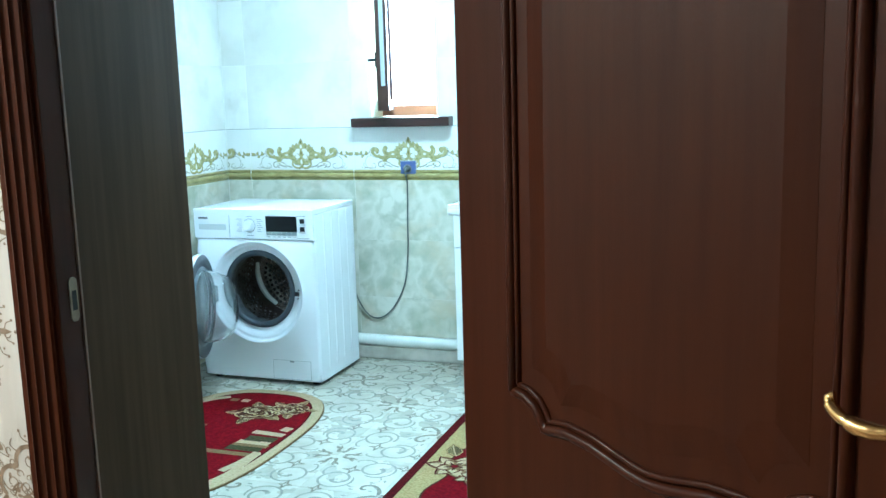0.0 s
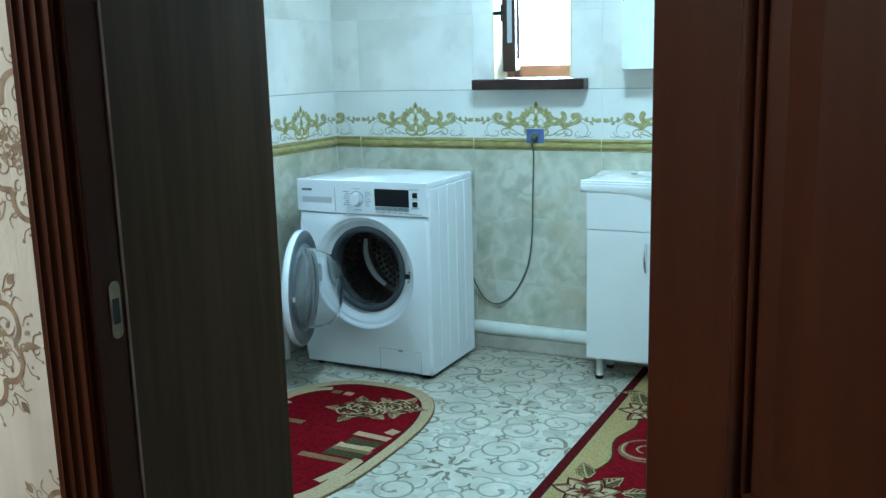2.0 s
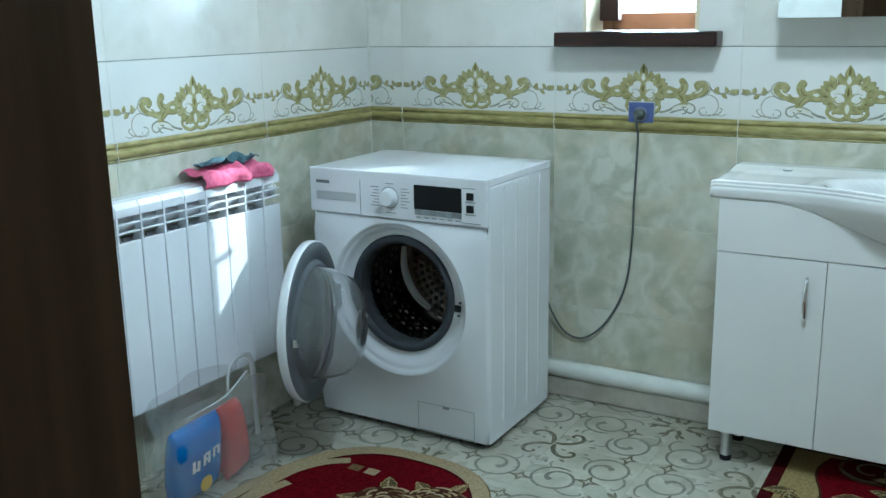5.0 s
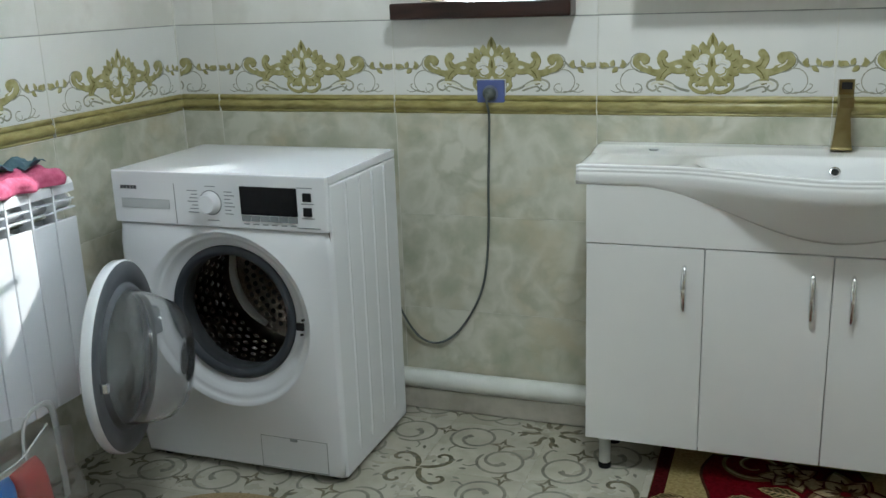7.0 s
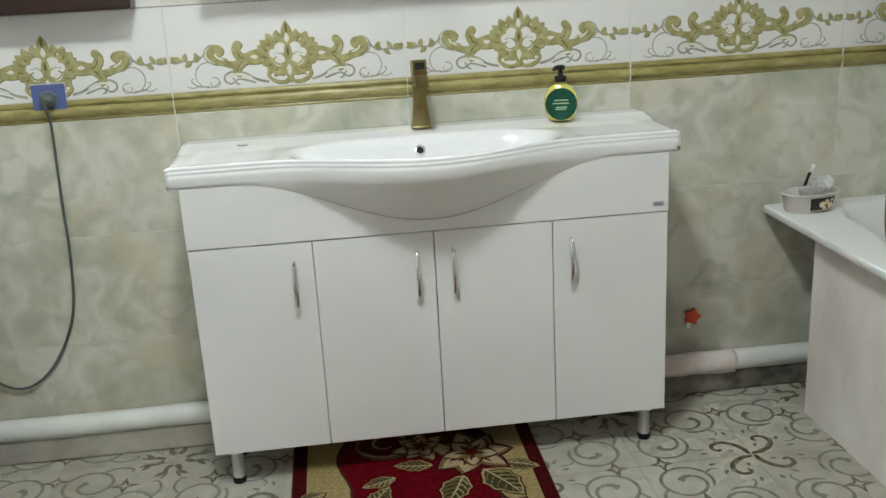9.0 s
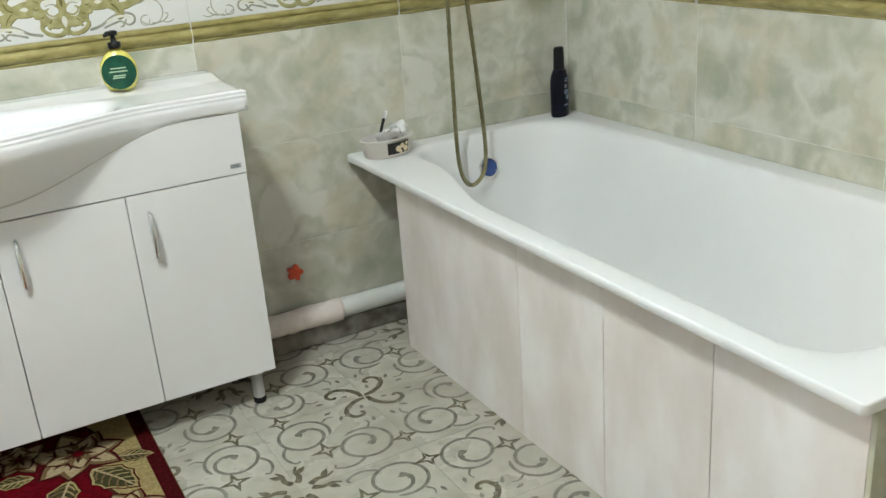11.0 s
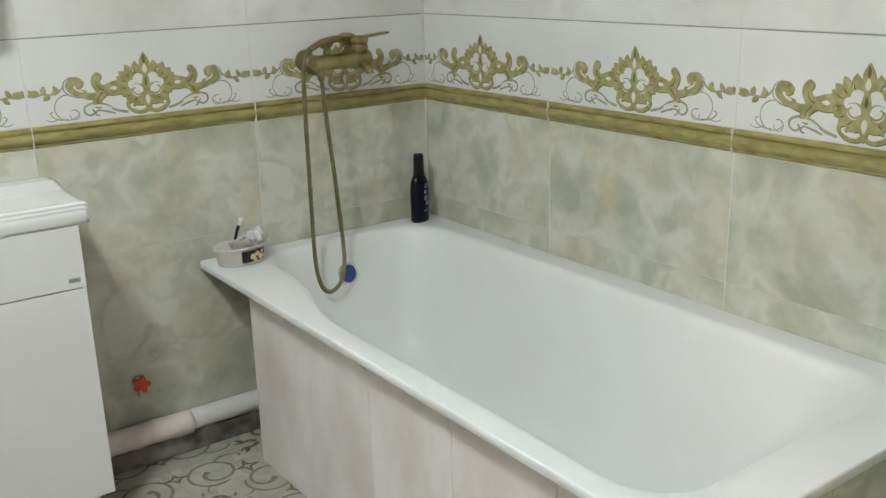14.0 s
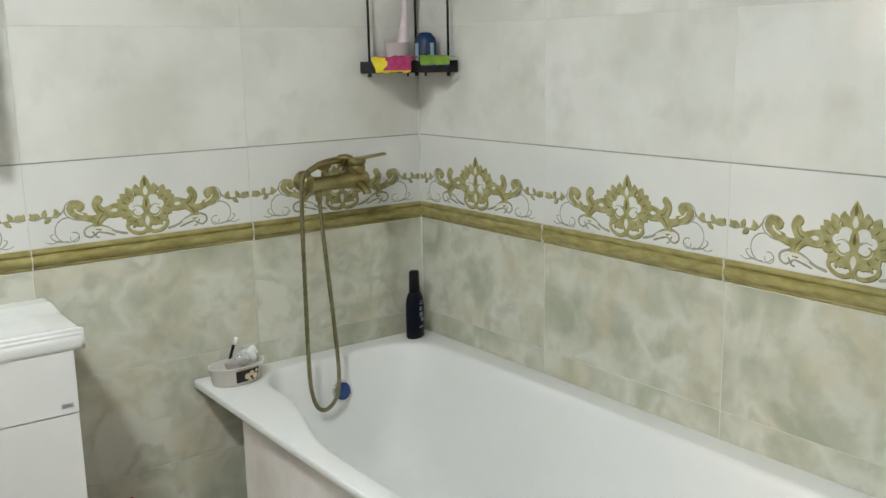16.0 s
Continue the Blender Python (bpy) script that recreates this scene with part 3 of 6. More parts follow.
def washing_machine():
    w = thing("washing_machine", "white front-loading washing machine with its round door open", "washing machine", pose(PC, WY0, 0))
    hw, d = (WX1 - WX0) / 2, WY1 - WY0
    seg = 64

    def rect_ring(x, z0, z1, y, r=0.018):
        out = []
        for i in range(seg):
            a = 2 * math.pi * (i + 0.5) / seg
            c, s = math.cos(a), math.sin(a)
            zc, hz_ = (z0 + z1) / 2, (z1 - z0) / 2
            k = min(x / abs(c) if c else 9, hz_ / abs(s) if s else 9)
            out.append(Vector((k * c, y, zc + k * s)))
        return out

    def circle(r, y, zc=PZ):
        return [Vector((r * math.cos(2 * math.pi * (i + 0.5) / seg), y, zc + r * math.sin(2 * math.pi * (i + 0.5) / seg))) for i in range(seg)]

    ztop = 0.695
    bm = new_bm()
    loft(bm, [rect_ring(hw, WZ0, ztop, 0.012), rect_ring(hw - 0.004, WZ0 + 0.004, ztop - 0.003, 0.002), rect_ring(hw - 0.012, WZ0 + 0.01, ztop - 0.006, 0.0), circle(0.246, -0.001, PZ - 0.012), circle(0.243, -0.003, PZ - 0.012), circle(0.236, 0.010, PZ - 0.011), circle(0.226, 0.0125, PZ - 0.009),
              circle(0.219, 0.013, PZ - 0.006), circle(0.212, 0.026, PZ - 0.004), circle(0.197, 0.029), circle(0.184, 0.034)], True, False)
    part("front_panel", bm, M_WHITE, w)
    bm = new_bm()
    box(bm, -hw, hw, 0.0125, d, WZ0, WZ1 - 0.024, 0.006)
    # opening in the casing behind the port
    part_body = [f for f in bm.faces if f.normal.y < -0.9 and f.calc_area() > 0.1]
    bmesh.ops.delete(bm, geom=part_body, context="FACES")
    body = part("body", bm, M_WHITE, w)
    for k in range(4):
        bm = new_bm()
        y = 0.10 + k * 0.082
        z0, z1 = 0.085, 0.782
        rail = [(hw - 0.0055, y - 0.016, z0), (hw - 0.0035, y - 0.006, z0 + 0.008), (hw - 0.0025, y, z0 + 0.035), (hw - 0.0025, y, z1 - 0.03), (hw - 0.0020, y, z1 - 0.006), (hw - 0.0050, y, z1)]
        tube(bm, smooth_path(rail, 5), 0.0062, 10, flat=1.0)
        part("side_rib", bm, M_WHITE, body)
    bm = new_bm()
    box(bm, -hw + 0.001, hw - 0.001, 0.0122, d, WZ1 - 0.0235, WZ1 - 0.0015, 0.003, 2)
    part("top_panel", bm, M_WHITE, w)
    bm = new_bm()
    box(bm, -hw, hw, -0.006, 0.0118, ztop + 0.002, WZ1, 0.0055, 3)
    ctl = part("control_panel", bm, M_WHITE, w)
    x_, yf = lambda x: x - PC, -0.0065
    bm = new_bm()
    box(bm, x_(-1.998), x_(-1.836), yf - 0.002, yf, 0.735, 0.808, 0.001)
    part("display", bm, M_DISPLAY, ctl, "glossy black display")
    for k in range(6):
        bm = new_bm()
        xk = -1.996 + k * 0.0268
        box(bm, x_(xk), x_(xk + 0.0248), yf - 0.003, yf, 0.7185, 0.7335, 0.001)
        part("button", bm, M_GREYPLASTIC, ctl, "small dark grey button")
    for z in (0.775, 0.738):
        bm = new_bm()
        box(bm, x_(-1.820), x_(-1.796), yf - 0.003, yf, z, z + 0.022, 0.002)
        part("button", bm, M_BLACK, ctl, "square black button")
    bm = new_bm()
    lathe(bm, [(0.030, 0), (0.030, 0.004), (0.026, 0.006), (0.025, 0.022), (0.022, 0.026)], pose(x_(-2.085), yf, 0.762, 90, 0, 0), 32)
    lathe(bm, [(0.032, 0.0005), (0.033, 0.0025)], pose(x_(-2.085), yf, 0.762, 90, 0, 0), 32, index=1)
    part("knob", bm, [M_WHITE, M_GREYPLASTIC], ctl, "white program knob with a grey ring")
    bm = new_bm()
    box(bm, x_(-2.362), x_(-2.212), yf - 0.0015, yf, 0.738, 0.764, 0.001)
    part("drawer_grip", bm, M_LIGHTGREY, ctl, "grey detergent drawer grip")
    bm = new_bm()
    box(bm, x_(-2.195), x_(-2.1935), yf - 0.0006, yf + 0.002, ztop + 0.006, WZ1 - 0.03)
    for k in range(7):
        for side in (-1, 1):
            zz = 0.79 - k * 0.0095
            xx = -2.085 + side * 0.040
            ln = 0.018 + 0.012 * ((k * 7 + side) % 3) / 2
            box(bm, x_(min(xx, xx + side * ln)), x_(max(xx, xx + side * ln)), yf - 0.0005, yf + 0.001, zz, zz + 0.0025)
    for k in range(6):
        box(bm, x_(-1.992 + k * 0.0268), x_(-1.976 + k * 0.0268), yf - 0.0005, yf + 0.001, 0.709, 0.712)
    for x0, x1, z in ((-2.10, -2.07, 0.803), (-2.10, -2.065, 0.714), (-1.835, -1.792, 0.808), (-1.825, -1.79, 0.768), (-1.825, -1.79, 0.731), (-1.84, -1.775, 0.706)):
        box(bm, x_(x0), x_(x1), yf - 0.0005, yf + 0.001, z, z + 0.0025)
    tagged(part("printed_marks", bm, M_GREYPLASTIC, ctl), kind="stuff")
    bm = new_bm()
    for k in range(5):
        box(bm, x_(-2.362 + k * 0.0105), x_(-2.3535 + k * 0.0105), yf - 0.0006, yf + 0.001, 0.789, 0.7985)
    part("maker_mark", bm, M_TEXT, ctl)
    # port: gasket, drum
    bm = new_bm()
    loft(bm, [circle(0.188, 0.030), circle(0.184, 0.023), circle(0.175, 0.020), circle(0.166, 0.023), circle(0.161, 0.030)], True, False)
    gasket = part("gasket", bm, M_GREYRING, w, "dark grey rubber gasket")
    bm = new_bm()
    loft(bm, [circle(0.161, 0.0305), circle(0.158, 0.042), circle(0.160, 0.060), circle(0.165, 0.075), circle(0.164, 0.0905)], True, False)
    part("bellows", bm, M_GASKET, gasket, "near-black folded bellows")
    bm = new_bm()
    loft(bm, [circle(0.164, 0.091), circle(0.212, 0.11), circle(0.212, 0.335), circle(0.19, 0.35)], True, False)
    drum = part("drum", bm, M_DRUMSHADE, w, "steel drum inside, its shade put into the dark colour")
    bm = new_bm()
    bm.faces.new([bm.verts.new(p) for p in circle(0.19, 0.3505)])
    part("drum_back", bm, M_STEEL, drum, "perforated steel drum back")
    bm = new_bm()
    for ring, (r, n) in enumerate(((0.03, 8), (0.055, 14), (0.08, 20), (0.105, 26), (0.13, 32), (0.155, 38))):
        for k in range(n):
            a = 2 * math.pi * (k + 0.5 * (ring % 2)) / n
            c = Vector((r * math.cos(a), 0.3495, PZ + r * math.sin(a)))
            bm.faces.new([bm.verts.new(c + Vector((0.0085 * math.cos(t), 0, 0.0085 * math.sin(t)))) for t in [2 * math.pi * q / 8 for q in range(8)]])
    tagged(part("drum_perforation", bm, M_HOLE, drum), kind="stuff")
    # wall perforation as chrome bumps, its glints put into the lighter metal
    bm = new_bm()
    for row in range(7):
        for k in range(44):
            a = 2 * math.pi * (k + 0.5 * (row % 2)) / 44
            y = 0.13 + row * 0.03
            c = Vector((0.2112 * math.cos(a), y, PZ + 0.2112 * math.sin(a)))
            tang, ax = Vector((-math.sin(a), 0, math.cos(a))), Vector((0, 1, 0))
            inward = Vector((-math.cos(a), 0, -math.sin(a)))
            rim = [bm.verts.new(c + (tang * math.cos(t) + ax * math.sin(t)) * 0.0088) for t in [2 * math.pi * q / 8 for q in range(8)]]
            tip = bm.verts.new(c + inward * 0.005)
            for q in range(8):
                bm.faces.new((rim[q], rim[(q + 1) % 8], tip)).smooth = True
    tagged(part("drum_bump", bm, M_CHROME, drum), kind="stuff")
    bm = new_bm()
    rib = smooth_path([(-0.180, 0.322, PZ + 0.070), (-0.172, 0.306, PZ + 0.01), (-0.150, 0.300, PZ - 0.05), (-0.118, 0.304, PZ - 0.10), (-0.080, 0.320, PZ - 0.14)], 6)
    tube(bm, rib, [0.009 + 0.005 * math.sin(math.pi * i / (len(rib) - 1)) for i in range(len(rib))], 12)
    part("drum_paddle", bm, M_WHITEGREY, drum, "pale grey curved drum paddle")
    # latch hole, lower flap, feet
    bm = new_bm()
    box(bm, x_(-1.868), x_(-1.848), -0.0035, 0.004, 0.432, 0.452, 0.001)
    box(bm, x_(-1.852), x_(-1.846), -0.0035, 0.004, 0.458, 0.463)
    box(bm, x_(-1.858), x_(-1.852), -0.0035, 0.004, 0.418, 0.422)
    part("latch", bm, M_BLACK, w, "black latch opening")
    bm = new_bm()
    for b in ((x_(-2.004), x_(-1.806), 0.118, 0.1195), (x_(-2.004), x_(-1.806), 0.026, 0.0275), (x_(-2.0055), x_(-2.004), 0.026, 0.1195), (x_(-1.806), x_(-1.8045), 0.026, 0.1195)):
        box(bm, b[0], b[1], -0.0008, 0.004, b[2], b[3])
    box(bm, x_(-1.915), x_(-1.893), -0.002, 0.004, 0.110, 0.1185, 0.001)
    part("filter_flap", bm, M_GREYPLASTIC, w, "small filter flap with a grey outline")
    for sx in (-1, 1):
        for y in (0.05, d - 0.05):
            bm = new_bm()
            lathe(bm, [(0.02, 0.0), (0.02, 0.012), (0.012, 0.014), (0.012, 0.022)], pose(sx * (hw - 0.05), y, 0), 14)
            part("foot", bm, M_BLACK, w)
    # open door, turned about its hinge
    hinge = pose(-0.222, -0.018, PZ - 0.028, 0, 0, -71)
    R = 0.238
    cm = hinge @ Matrix.Translation((R + 0.012, 0, 0)) @ pose(0, 0, 0, -90, 0, 0)   # local z: into the machine side
    bm = new_bm()
    lathe(bm, [(R - 0.03, -0.016), (R - 0.007, -0.015), (R - 0.001, -0.010), (R, 0.006), (R - 0.0015, 0.0115), (R - 0.004, 0.0130)], None, 64, False)
    d_ring = part("door", bm, M_WHITE, w, "round white door rim", cm)
    bm = new_bm()
    lathe(bm, [(R - 0.0042, 0.0131), (R - 0.008, 0.0150), (R - 0.048, 0.0155), (R - 0.053, 0.012), (R - 0.060, 0.012), (R - 0.064, 0.022), (R - 0.074, 0.022)], None, 64, False)
    part("door_ring", bm, M_DOORRING, d_ring, "grey inner door ring")
    bm = new_bm()
    outer = [(R - 0.0705, 0.016), (R - 0.074, 0.040), (R - 0.082, 0.085), (R - 0.098, 0.128), (R - 0.128, 0.156), (R - 0.175, 0.168), (0.004, 0.172)]
    inner = [(max(r - 0.005, 0.003), z - 0.005) for r, z in outer]
    lathe(bm, outer + inner[::-1], Matrix.Shear("XY", 4, (0.22, 0.0)), 48, False)
    part("glass_bowl", bm, M_BOWL, d_ring, "clear glass door bowl")
    bm = new_bm()
    lathe(bm, [(R - 0.031, -0.0155), (R - 0.08, -0.020), (0.01, -0.024)], None, 48, True)
    part("door_cover", bm, M_COVER, d_ring, "tinted outer door cover")
    bm = new_bm()
    box(bm, R - 0.048, R - 0.030, -0.012, 0.012, 0.017, 0.034, 0.003)
    part("latch_hook", bm, M_CHROME, d_ring, "metal latch hook")
    bm = new_bm()
    box(bm, -0.246, -0.212, -0.022, 0.012, PZ - 0.065, PZ + 0.02, 0.004)
    part("hinge", bm, M_GREYPLASTIC, w)
    return w


washing_machine()

# ---- radiator ----
def radiator():
    n, pitch, y1 = 13, 0.0805, 3.543
    x0, x1, z0, z1 = -2.535, -2.452, 0.250, 0.836
    r = thing("radiator", "white aluminium sectional radiator hung under the tiled border", "radiator", pose(x1, y1, z0))
    H = z1 - z0

    def section():
        bm = new_bm()
        w = pitch / 2 - 0.0012
        box(bm, -0.010, 0.0, -w, w, 0.0, H - 0.108, 0.004, 3)               # front fin plate
        box(bm, -0.074, -0.0105, -0.006, 0.006, 0.01, H - 0.112)              # web
        box(bm, -0.083, -0.0745, -w + 0.004, w - 0.004, 0.02, H - 0.115, 0.002)
        for z in (0.03, H - 0.068):
            tube(bm, [(-0.042, -pitch / 2, z), (-0.042, pitch / 2, z)], 0.021, 12)
        # rounded cap and grille slats
        pts = [(0.002, H - 0.040), (0.001, H - 0.018), (-0.008, H - 0.004), (-0.03, H), (-0.07, H), (-0.083, H - 0.006), (-0.083, H - 0.02), (-0.02, H - 0.026)]
        loft(bm, [[Vector((x, y, z)) for x, z in pts] for y in (-w, w)], True, True, 0, False)
        for z in (H - 0.062, H - 0.085):
            box(bm, -0.012, 0.0, -w, w, z, z + 0.0045, 0.001)
        box(bm, -0.03, 0.0005, -w, -w + 0.006, H - 0.109, H - 0.036)
        return finish("section", bm, M_WHITE)

    me = section()
    for k in range(n):
        share("section", me, r, pose(0, -(k + 0.5) * pitch, 0))
    for k in (2, 9):
        bm = new_bm()
        box(bm, XW + 0.0005 - x1, -0.078, -k * pitch - 0.012, -k * pitch + 0.012, H - 0.09, H - 0.065)
        part("bracket", bm, M_PIPE, r)
    bm = new_bm()
    tube(bm, smooth_path([(-0.042, 0.003, 0.03), (-0.042, 0.05, 0.03), (-0.045, 0.075, 0.01), (-0.045, 0.08, -0.05), (-0.045, 0.08, -0.243)], 5), 0.013, 10)
    part("supply_pipe", bm, M_PIPE, r)
    bm = new_bm()
    tube(bm, [(-0.042, 0.001, H - 0.068), (-0.042, 0.012, H - 0.068)], 0.02, 12)
    part("end_plug", bm, M_PIPE, r)
    return r


radiator()


def cloth_bm(w, l, f, nx=16, ny=20):
    bm = new_bm()
    g = [[bm.verts.new(f(i / nx, j / ny)) for j in range(ny + 1)] for i in range(nx + 1)]
    for i in range(nx):
        for j in range(ny):
            bm.faces.new((g[i][j], g[i + 1][j], g[i + 1][j + 1], g[i][j + 1])).smooth = True
    return bm


def thick(ob, t):
    md = ob.modifiers.new("thickness", "SOLIDIFY")
    md.thickness, md.offset = t, 1.0
    return ob


def rag(name, label, y0, y1, material, seed, lift, drop):
    def f(u, v):
        y = y0 + (y1 - y0) * v
        s = u * (0.085 + drop)
        x = -2.54 + min(s, 0.088)
        z = 0.8395 + lift - max(0, s - 0.088)
        k = noise.noise(Vector((u * 3.0, v * 5.0, seed)))
        z += 0.006 + (0.024 * (k + 0.55) + 0.008 * abs(noise.noise(Vector((u * 6.0, v * 9.0, seed + 2))))) * (1 if s < 0.088 else 0.3)
        x += 0.012 * noise.noise(Vector((v * 6, seed, 2))) + (0.008 + 0.008 * math.sin(v * 19 + seed) if s >= 0.088 else 0)
        return (x, y + 0.015 * noise.noise(Vector((u * 4, seed, v * 2))), z)
    ob = tagged(new(name, finish(name, cloth_bm(1, 1, f), material)), label, "cloth", "cloths on the radiator")
    return thick(ob, 0.002)


M_PINK = mat("pink_cloth", (0.54, 0.09, 0.19), (0.66, 0.16, 0.28), 0.85, scale=60, bump=0.5, bump_scale=300)
M_TEAL = mat("teal_cloth", (0.05, 0.10, 0.13), (0.10, 0.17, 0.20), 0.85, scale=40, bump=0.5, bump_scale=300)
rag("cloth", "crumpled pink cloth lying on the radiator", 3.215, 3.505, M_PINK, 3.0, 0.0, 0.030)
rag("cloth", "folded dark teal cloth lying on the pink one", 3.27, 3.485, M_TEAL, 8.0, 0.022, -0.022)

# ---- vanity cabinet ----
VX0, VX1, VY, VZ0, VZT = -1.171, 0.003, 3.893, 0.096, 0.786
VC = (VX0 + VX1) / 2


def vanity():
    v = thing("vanity_cabinet", "white lacquered vanity cabinet with four doors on chrome legs", "cabinet", pose(VC, VY, 0))
    hw, d = (VX1 - VX0) / 2, YN - VY - 0.004
    bm = new_bm()
    box(bm, -hw, hw, 0.0195, d, VZ0, 0.66)
    part("body", bm, M_GLOSSWHITE, v)
    # fascia with the dip below the basin
    bm = new_bm()
    n = 48
    top = []
    for i in range(n + 1):
        u = -1 + 2 * i / n
        a = abs(u * hw) / 0.44
        dip = 0.112 * (0.5 + 0.5 * math.cos(math.pi * min(a, 1)))
        top.append((u * hw, VZT - dip))
    rings = []
    for y in (0.0, 0.019):
        rings.append([Vector((x, y, 0.6385)) for x, _ in top] + [Vector((x, y, z)) for x, z in reversed(top)])
    loft(bm, rings, True, True, 0, False)
    part("fascia", bm, M_GLOSSWHITE, v)
    for s in (-1, 1):
        part("side_panel", box(new_bm(), min(s * hw, s * (hw - 0.018)), max(s * hw, s * (hw - 0.018)), 0.0195, d, 0.6605, VZT), M_GLOSSWHITE, v)
    edges = [VX0, -0.878, -0.585, -0.291, VX1]
    handles = [-0.925, -0.629, -0.540, -0.245]
    for k in range(4):
        g = 0.0010
        bm = new_bm()
        box(bm, edges[k] - VC + g, edges[k + 1] - VC - g, 0.0, 0.0185, VZ0, 0.6350, 0.0015)
        dr = part("door", bm, M_GLOSSWHITE, v)
        bm = new_bm()
        hx = handles[k] - VC
        pts = smooth_path([(hx, -0.001, 0.590), (hx, -0.010, 0.584), (hx, -0.020, 0.560), (hx, -0.024, 0.531), (hx, -0.020, 0.502), (hx, -0.010, 0.478), (hx, -0.001, 0.472)], 4)
        rs = [0.0035 + 0.0038 * math.sin(math.pi * i / (len(pts) - 1)) for i in range(len(pts))]
        tube(bm, pts, rs, 10)
        part("handle", bm, M_CHROME, dr, "bow-shaped chrome handle")
    for x, y in ((-1.122 - VC, 0.03), (-0.044 - VC, 0.03), (-1.122 - VC, d - 0.12), (-0.044 - VC, d - 0.12)):
        bm = new_bm()
        lathe(bm, [(0.0150, 0.0165), (0.0155, 0.018), (0.0155, 0.086), (0.0210, 0.0865), (0.0210, 0.0955)], pose(x, y, 0), 20)
        leg = part("leg", bm, M_SATIN, v, "satin chrome leg")
        bm = new_bm()
        lathe(bm, [(0.0165, 0.0), (0.0175, 0.003), (0.0175, 0.013), (0.0155, 0.016)], pose(x, y, 0), 18)
        part("rubber_foot", bm, M_BLACK, leg, "black rubber foot")
    bm = new_bm()
    box(bm, -0.036 - VC, -0.008 - VC, -0.0012, -0.0002, 0.652, 0.664)
    box(bm, -0.034 - VC, -0.011 - VC, -0.0016, -0.0012, 0.655, 0.657, index=1)
    box(bm, -0.034 - VC, -0.014 - VC, -0.0016, -0.0012, 0.659, 0.661, index=1)
    part("maker_badge", bm, [M_LIGHTGREY, M_TEXT], v, "small grey badge")
    return v


vanity()


def basin():
    b = thing("washbasin", "wide white ceramic washbasin with a wavy bulging front", "washbasin", pose(VC, 0, 0))
    hw = 0.613
    bulge = lambda x: 0.5 + 0.5 * math.cos(math.pi * min(abs(x) / 0.40, 1.0))
    front = lambda x: 3.888 - 0.110 * bulge(x)
    n, m = 120, 40
    bm = new_bm()

    def top_z(x, y):
        z = 0.838 + 0.010 * max(0, min(1, (y - 4.06) / 0.08))
        f = front(x)
        yc = 3.965 - 0.02 * bulge(x)
        a = (abs(x) / 0.335) ** 2.6 + (abs(y - yc) / (0.125 if y > yc else 0.135 + 0.02 * bulge(x))) ** 2.6
        if a < 1:
            k = min(1.0, (1 - a) / 0.85)
            z -= 0.102 * k * k * (3 - 2 * k)
        # shallow soap tray hollows
        t = ((abs(x) - 0.46) / 0.10) ** 4 + ((y - 3.99) / 0.10) ** 4
        if t < 1:
            z -= 0.004 * (1 - t) ** 0.5
        return z

    rows = []
    for i in range(n + 1):
        x = -hw + 2 * hw * i / n
        f = front(x)
        drop = 0.5 + 0.5 * math.cos(math.pi * min(abs(x) / 0.47, 1.0))
        zb = 0.787 - 0.122 * drop
        inset = 0.006 if (i in (0, n)) else 0
        line = [Vector((x, YN - 0.001, 0.80)), ]
        for j in range(m + 1):
            y = YN - 0.001 + (f + 0.012 - YN + 0.001) * j / m
            line.append(Vector((x, y, top_z(x, y) - inset)))
        # rim: stepped ridges, apron, belly
        for dy, dz in ((0.0085, 0.8388), (0.0045, 0.8380), (0.0022, 0.8360), (0.0014, 0.8335), (0.0020, 0.8312), (0.0023, 0.8300), (0.0018, 0.8288), (0.0004, 0.8268), (-0.0004, 0.8240), (0.0002, 0.8218), (0.0004, 0.8204), (0.0, 0.8188), (-0.0012, 0.8160), (-0.0016, 0.810), (-0.0010, 0.803), (0.0, 0.795)):
            line.append(Vector((x, f + dy, dz - inset * 0.5)))
        for q in range(1, 13):
            t = q / 12
            line.append(Vector((x, f + (3.8928 - f) * t ** 1.25, 0.795 + (zb - 0.795) * (1.2 * t - 0.2 * t * t))))
        rows.append(line)
    vs = [[bm.verts.new(p) for p in line] for line in rows]
    for a, c in zip(vs, vs[1:]):
        for j in range(len(a) - 1):
            bm.faces.new((a[j], a[j + 1], c[j + 1], c[j])).smooth = True
    for e in (vs[0], vs[-1]):
        bm.faces.new(e)
    # underside behind the fascia
    for a, c in zip(vs, vs[1:]):
        bm.faces.new((a[0], c[0], c[-1], a[-1]))
    part("bowl", bm, M_CERAMIC, b)
    bm = new_bm()
    lathe(bm, [(0.013, 0.0), (0.013, 0.004), (0.0095, 0.004)], pose(-0.008, 4.050, 0.806, 58, 0, 0), 18, False)
    lathe(bm, [(0.0095, 0.0005), (0.0001, 0.0005)], pose(-0.008, 4.050, 0.806, 58, 0, 0), 18, False, index=1)
    part("overflow", bm, [M_CHROME, M_HOLE], b, "round dark overflow hole")
    bm = new_bm()
    lathe(bm, [(0.013, -0.002), (0.013, 0.0015), (0.009, 0.0025)], pose(-0.45, 4.10, 0.8445), 18)
    part("hole_cover", bm, M_LIGHTGREY, b, "grey hole cover")
    return b


basin()


